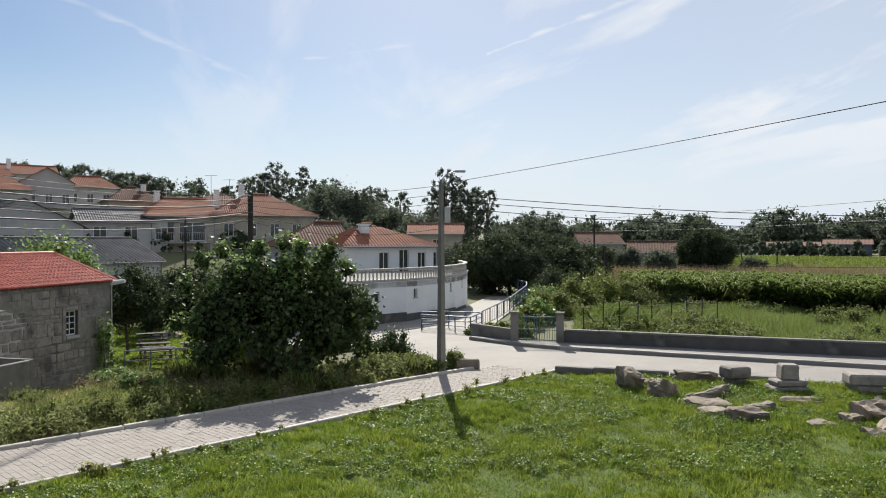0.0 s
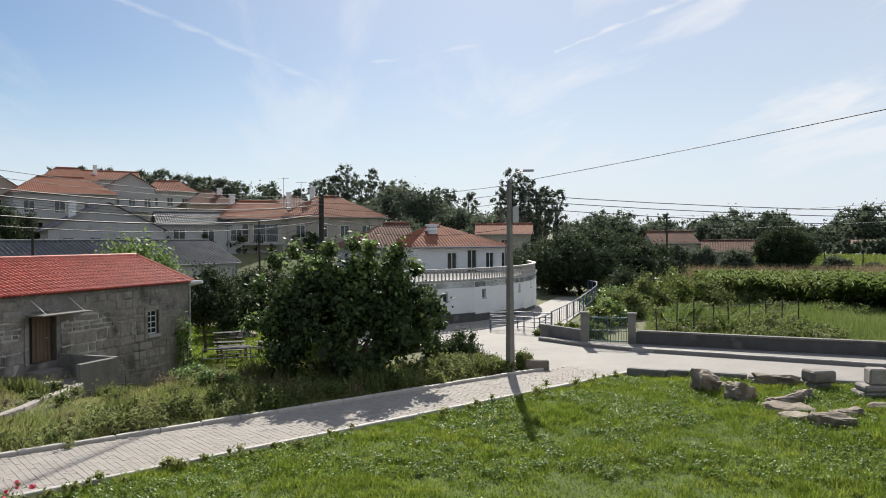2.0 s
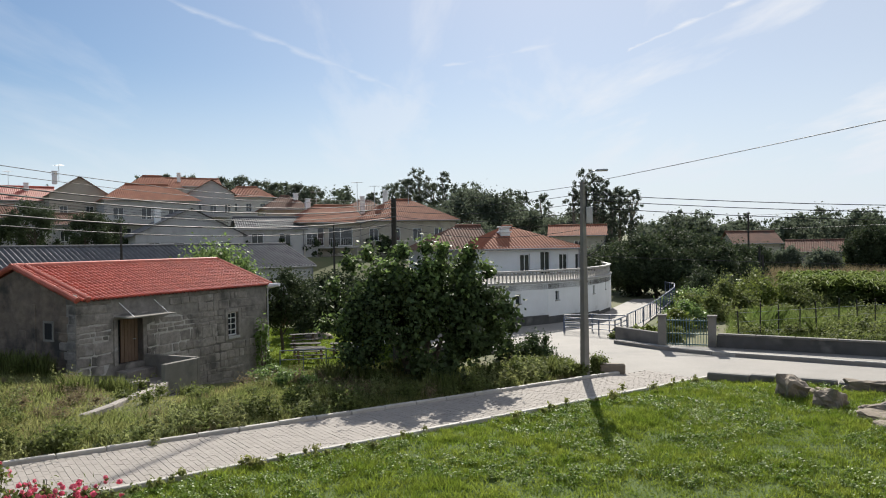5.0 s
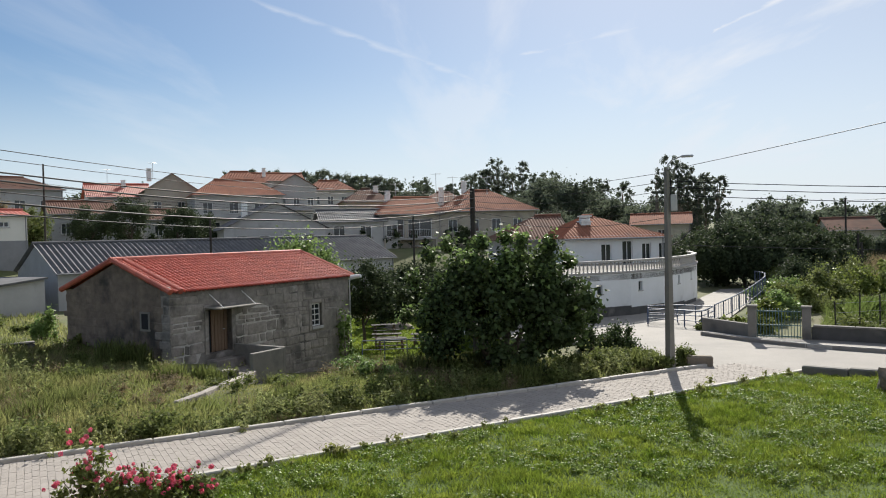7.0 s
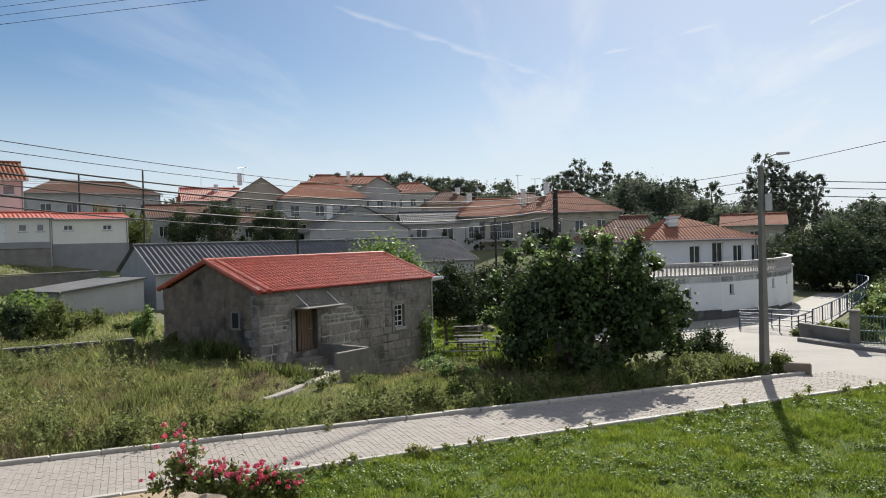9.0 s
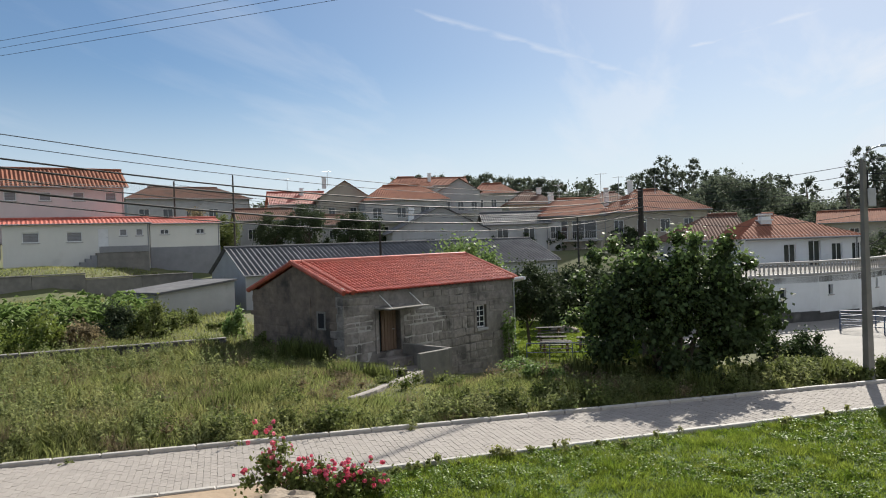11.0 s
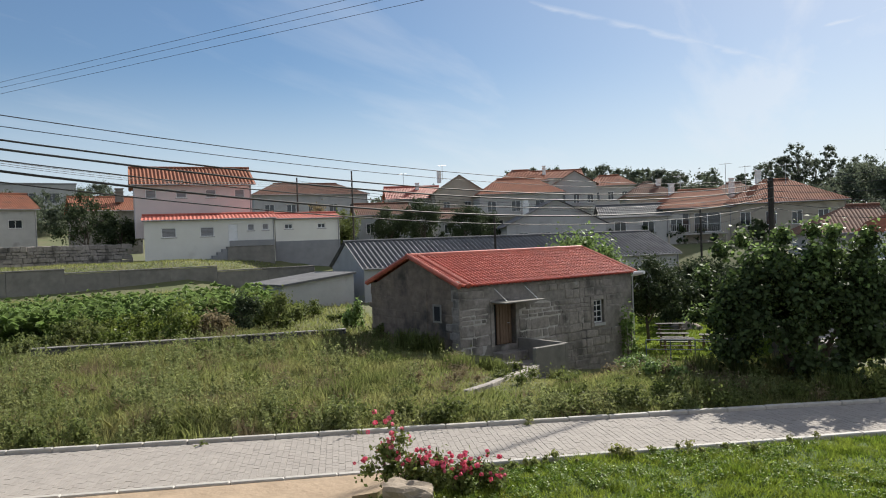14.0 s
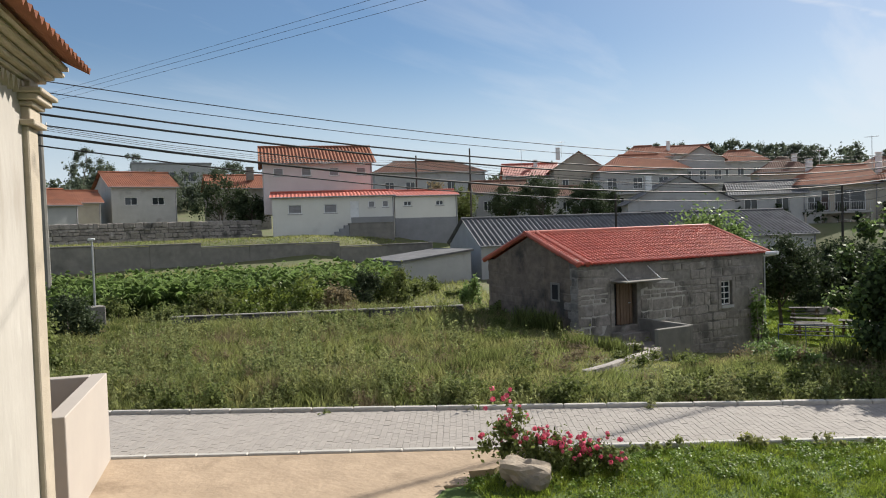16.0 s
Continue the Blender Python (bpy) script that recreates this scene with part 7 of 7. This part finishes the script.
for k in range(34):
    f = k / 33
    x = -1.1 + 2.2 * f
    hh = 0.85 - 0.45 * f + rng.uniform(-0.12, 0.2)
    if 0.08 < f < 0.22:
        hh += 0.45
    cs.append((x * 0.72 + rng.uniform(-0.15, 0.15), x * 0.62 + rng.uniform(-0.25, 0.25), hh * rng.uniform(0.25, 0.8))); rs.append((0.22, 0.22, 0.2))
    for j in range(3):
        bl.append((cs[-1][0] + rng.uniform(-0.2, 0.2), cs[-1][1] + rng.uniform(-0.25, 0.15), hh * rng.uniform(0.75, 1.08)))
b = bmesh.new()
for c in cs[::2]:
    rod(b, (c[0] * 0.5, c[1] * 0.5, -0.15), (c[0], c[1], c[2] + 0.25), 0.012, 0.005, 5)
part("stems", b, M_BARK, rose)
leaves("foliage", cs, rs, 5200, 0.055, L_BUSH, rose, 32)
rng2 = np.random.default_rng(5)
for c in bl:
    n = 14
    rad = rng.uniform(0.035, 0.06)
    d = rng2.normal(size=(n, 3)); d /= np.linalg.norm(d, axis=1)[:, None]
    q = np.array(c) + d * rad * 0.55
    t = np.cross(d, rng2.normal(size=(n, 3))); t /= np.linalg.norm(t, axis=1)[:, None]
    bb = np.cross(d, t)
    v = np.stack([q - t * rad * 0.6, q + bb * rad * 0.6, q + t * rad * 0.6 + d * rad * 0.3, q - bb * rad * 0.6], 1).reshape(-1, 3)
    mesh_np("bloom", v, 4, L_ROSE, rose)


# ---- many small pieces: setts of the lane, tiles of the cottage roof ----
def build_setts():
    lane = bpy.data.objects["lane"]
    rng = random.Random(41)
    d = (KN1 - KN0).normalized()
    nrm = Vector((-d.y, d.x))
    L = (KN1 - KN0).length
    e = (KF1 - KF0).normalized()
    one = boxed(-0.5, -0.5, -0.5, 0.5, 0.5, 0.5)
    bmesh.ops.bevel(one, geom=[x for x in one.edges if all(v.co.z > 0 for v in x.verts)], offset=0.05, segments=1, affect="EDGES")
    bmesh.ops.delete(one, geom=[f for f in one.faces if f.normal.z < -0.9], context="FACES_ONLY")
    me = bpy.data.meshes.new("sett")
    one.to_mesh(me)
    one.free()
    me.materials.append(M_SETT)
    base = np.array([v.co[:] for v in me.vertices])
    polys = [tuple(p.vertices) for p in me.polygons]
    verts, faces, made = [], [], 0
    ang = math.atan2(d.y, d.x)
    rows = int(L / 0.135)
    for i in range(25, rows):
        u = i * 0.135
        q = KN0 + d * u
        # width of the lane at this row
        t = (q - KF0).cross(e) / nrm.cross(e) if abs(nrm.cross(e)) > 1e-6 else 3
        w = abs(t) - 0.02
        v = 0.03 + (0.11 if i % 2 else 0.0)
        while v < w - 0.1:
            c = q + nrm * (v + 0.1)
            m = Matrix.Translation((c.x, c.y, 0.014 + rng.uniform(-0.003, 0.003))) @ Matrix.Rotation(ang + rng.uniform(-0.03, 0.03), 4, "Z") @ Matrix.Diagonal((0.127 + rng.uniform(-0.006, 0.006), 0.213 + rng.uniform(-0.008, 0.008), 0.03, 1))
            if -13.2 < c.x < -12.15 and made < 300:
                o = new("sett", me)
                o.parent = lane
                o.matrix_basis = m
                made += 1
            else:
                k = len(verts)
                A = np.array(m)
                verts += [tuple(x) for x in base @ A[:3, :3].T + A[:3, 3]]
                faces += [tuple(j + k for j in f) for f in polys]
            v += 0.22
    tagged(raw("sett_paving", verts, faces, M_SETT, lane), "small pale granite setts", kind="stuff")


build_setts()


def build_tiles():
    roof = next(o for o in cottage.children if o.name.startswith("roof"))
    rng = random.Random(43)
    bm = bmesh.new()
    n = 5
    ring = []
    for yy, r in ((0.0, 0.064), (1.0, 0.054)):
        ring.append([bm.verts.new((r * math.cos(math.pi * k / n), yy, r * 1.55 * math.sin(math.pi * k / n) + 0.016 * (1 - yy))) for k in range(n + 1)])
    for k in range(n):
        bm.faces.new((ring[0][k], ring[1][k], ring[1][k + 1], ring[0][k + 1]))
    cap = [bm.verts.new((v.co.x * 0.78, 0.0, v.co.z * 0.78)) for v in ring[0]]
    for k in range(n):
        bm.faces.new((ring[0][k], ring[0][k + 1], cap[k + 1], cap[k]))
    bmesh.ops.recalc_face_normals(bm, faces=bm.faces)
    me = bpy.data.meshes.new("roof_tile")
    bm.to_mesh(me)
    bm.free()
    me.materials.append(M_TILE_R)
    base = np.array([v.co[:] for v in me.vertices])
    polys = [tuple(p.vertices) for p in me.polygons]
    slope = math.atan2(rise, half)
    length = math.hypot(rise, half)
    verts, faces, made = [], [], 0
    rows = 10
    for i in range(int((CL + 0.3) / 0.23)):
        for j in range(rows):
            x = -0.02 + i * 0.23
            f = j / rows
            m = Matrix.Translation((x + rng.uniform(-0.008, 0.008), -over + half * f, CR - rise + rise * f + 0.0)) @ Matrix.Rotation(slope, 4, "X") @ Matrix.Diagonal((1, length / rows * 1.06, 1, 1))
            if made < 300:
                o = new("roof_tile", me)
                o.parent = roof
                o.matrix_basis = m
                made += 1
            else:
                k = len(verts)
                A = np.array(m)
                verts += [tuple(x) for x in base @ A[:3, :3].T + A[:3, 3]]
                faces += [tuple(t + k for t in p) for p in polys]
    tagged(raw("tile_cover", verts, faces, M_TILE_R, roof), "new red clay roof tiles", kind="stuff")


build_tiles()
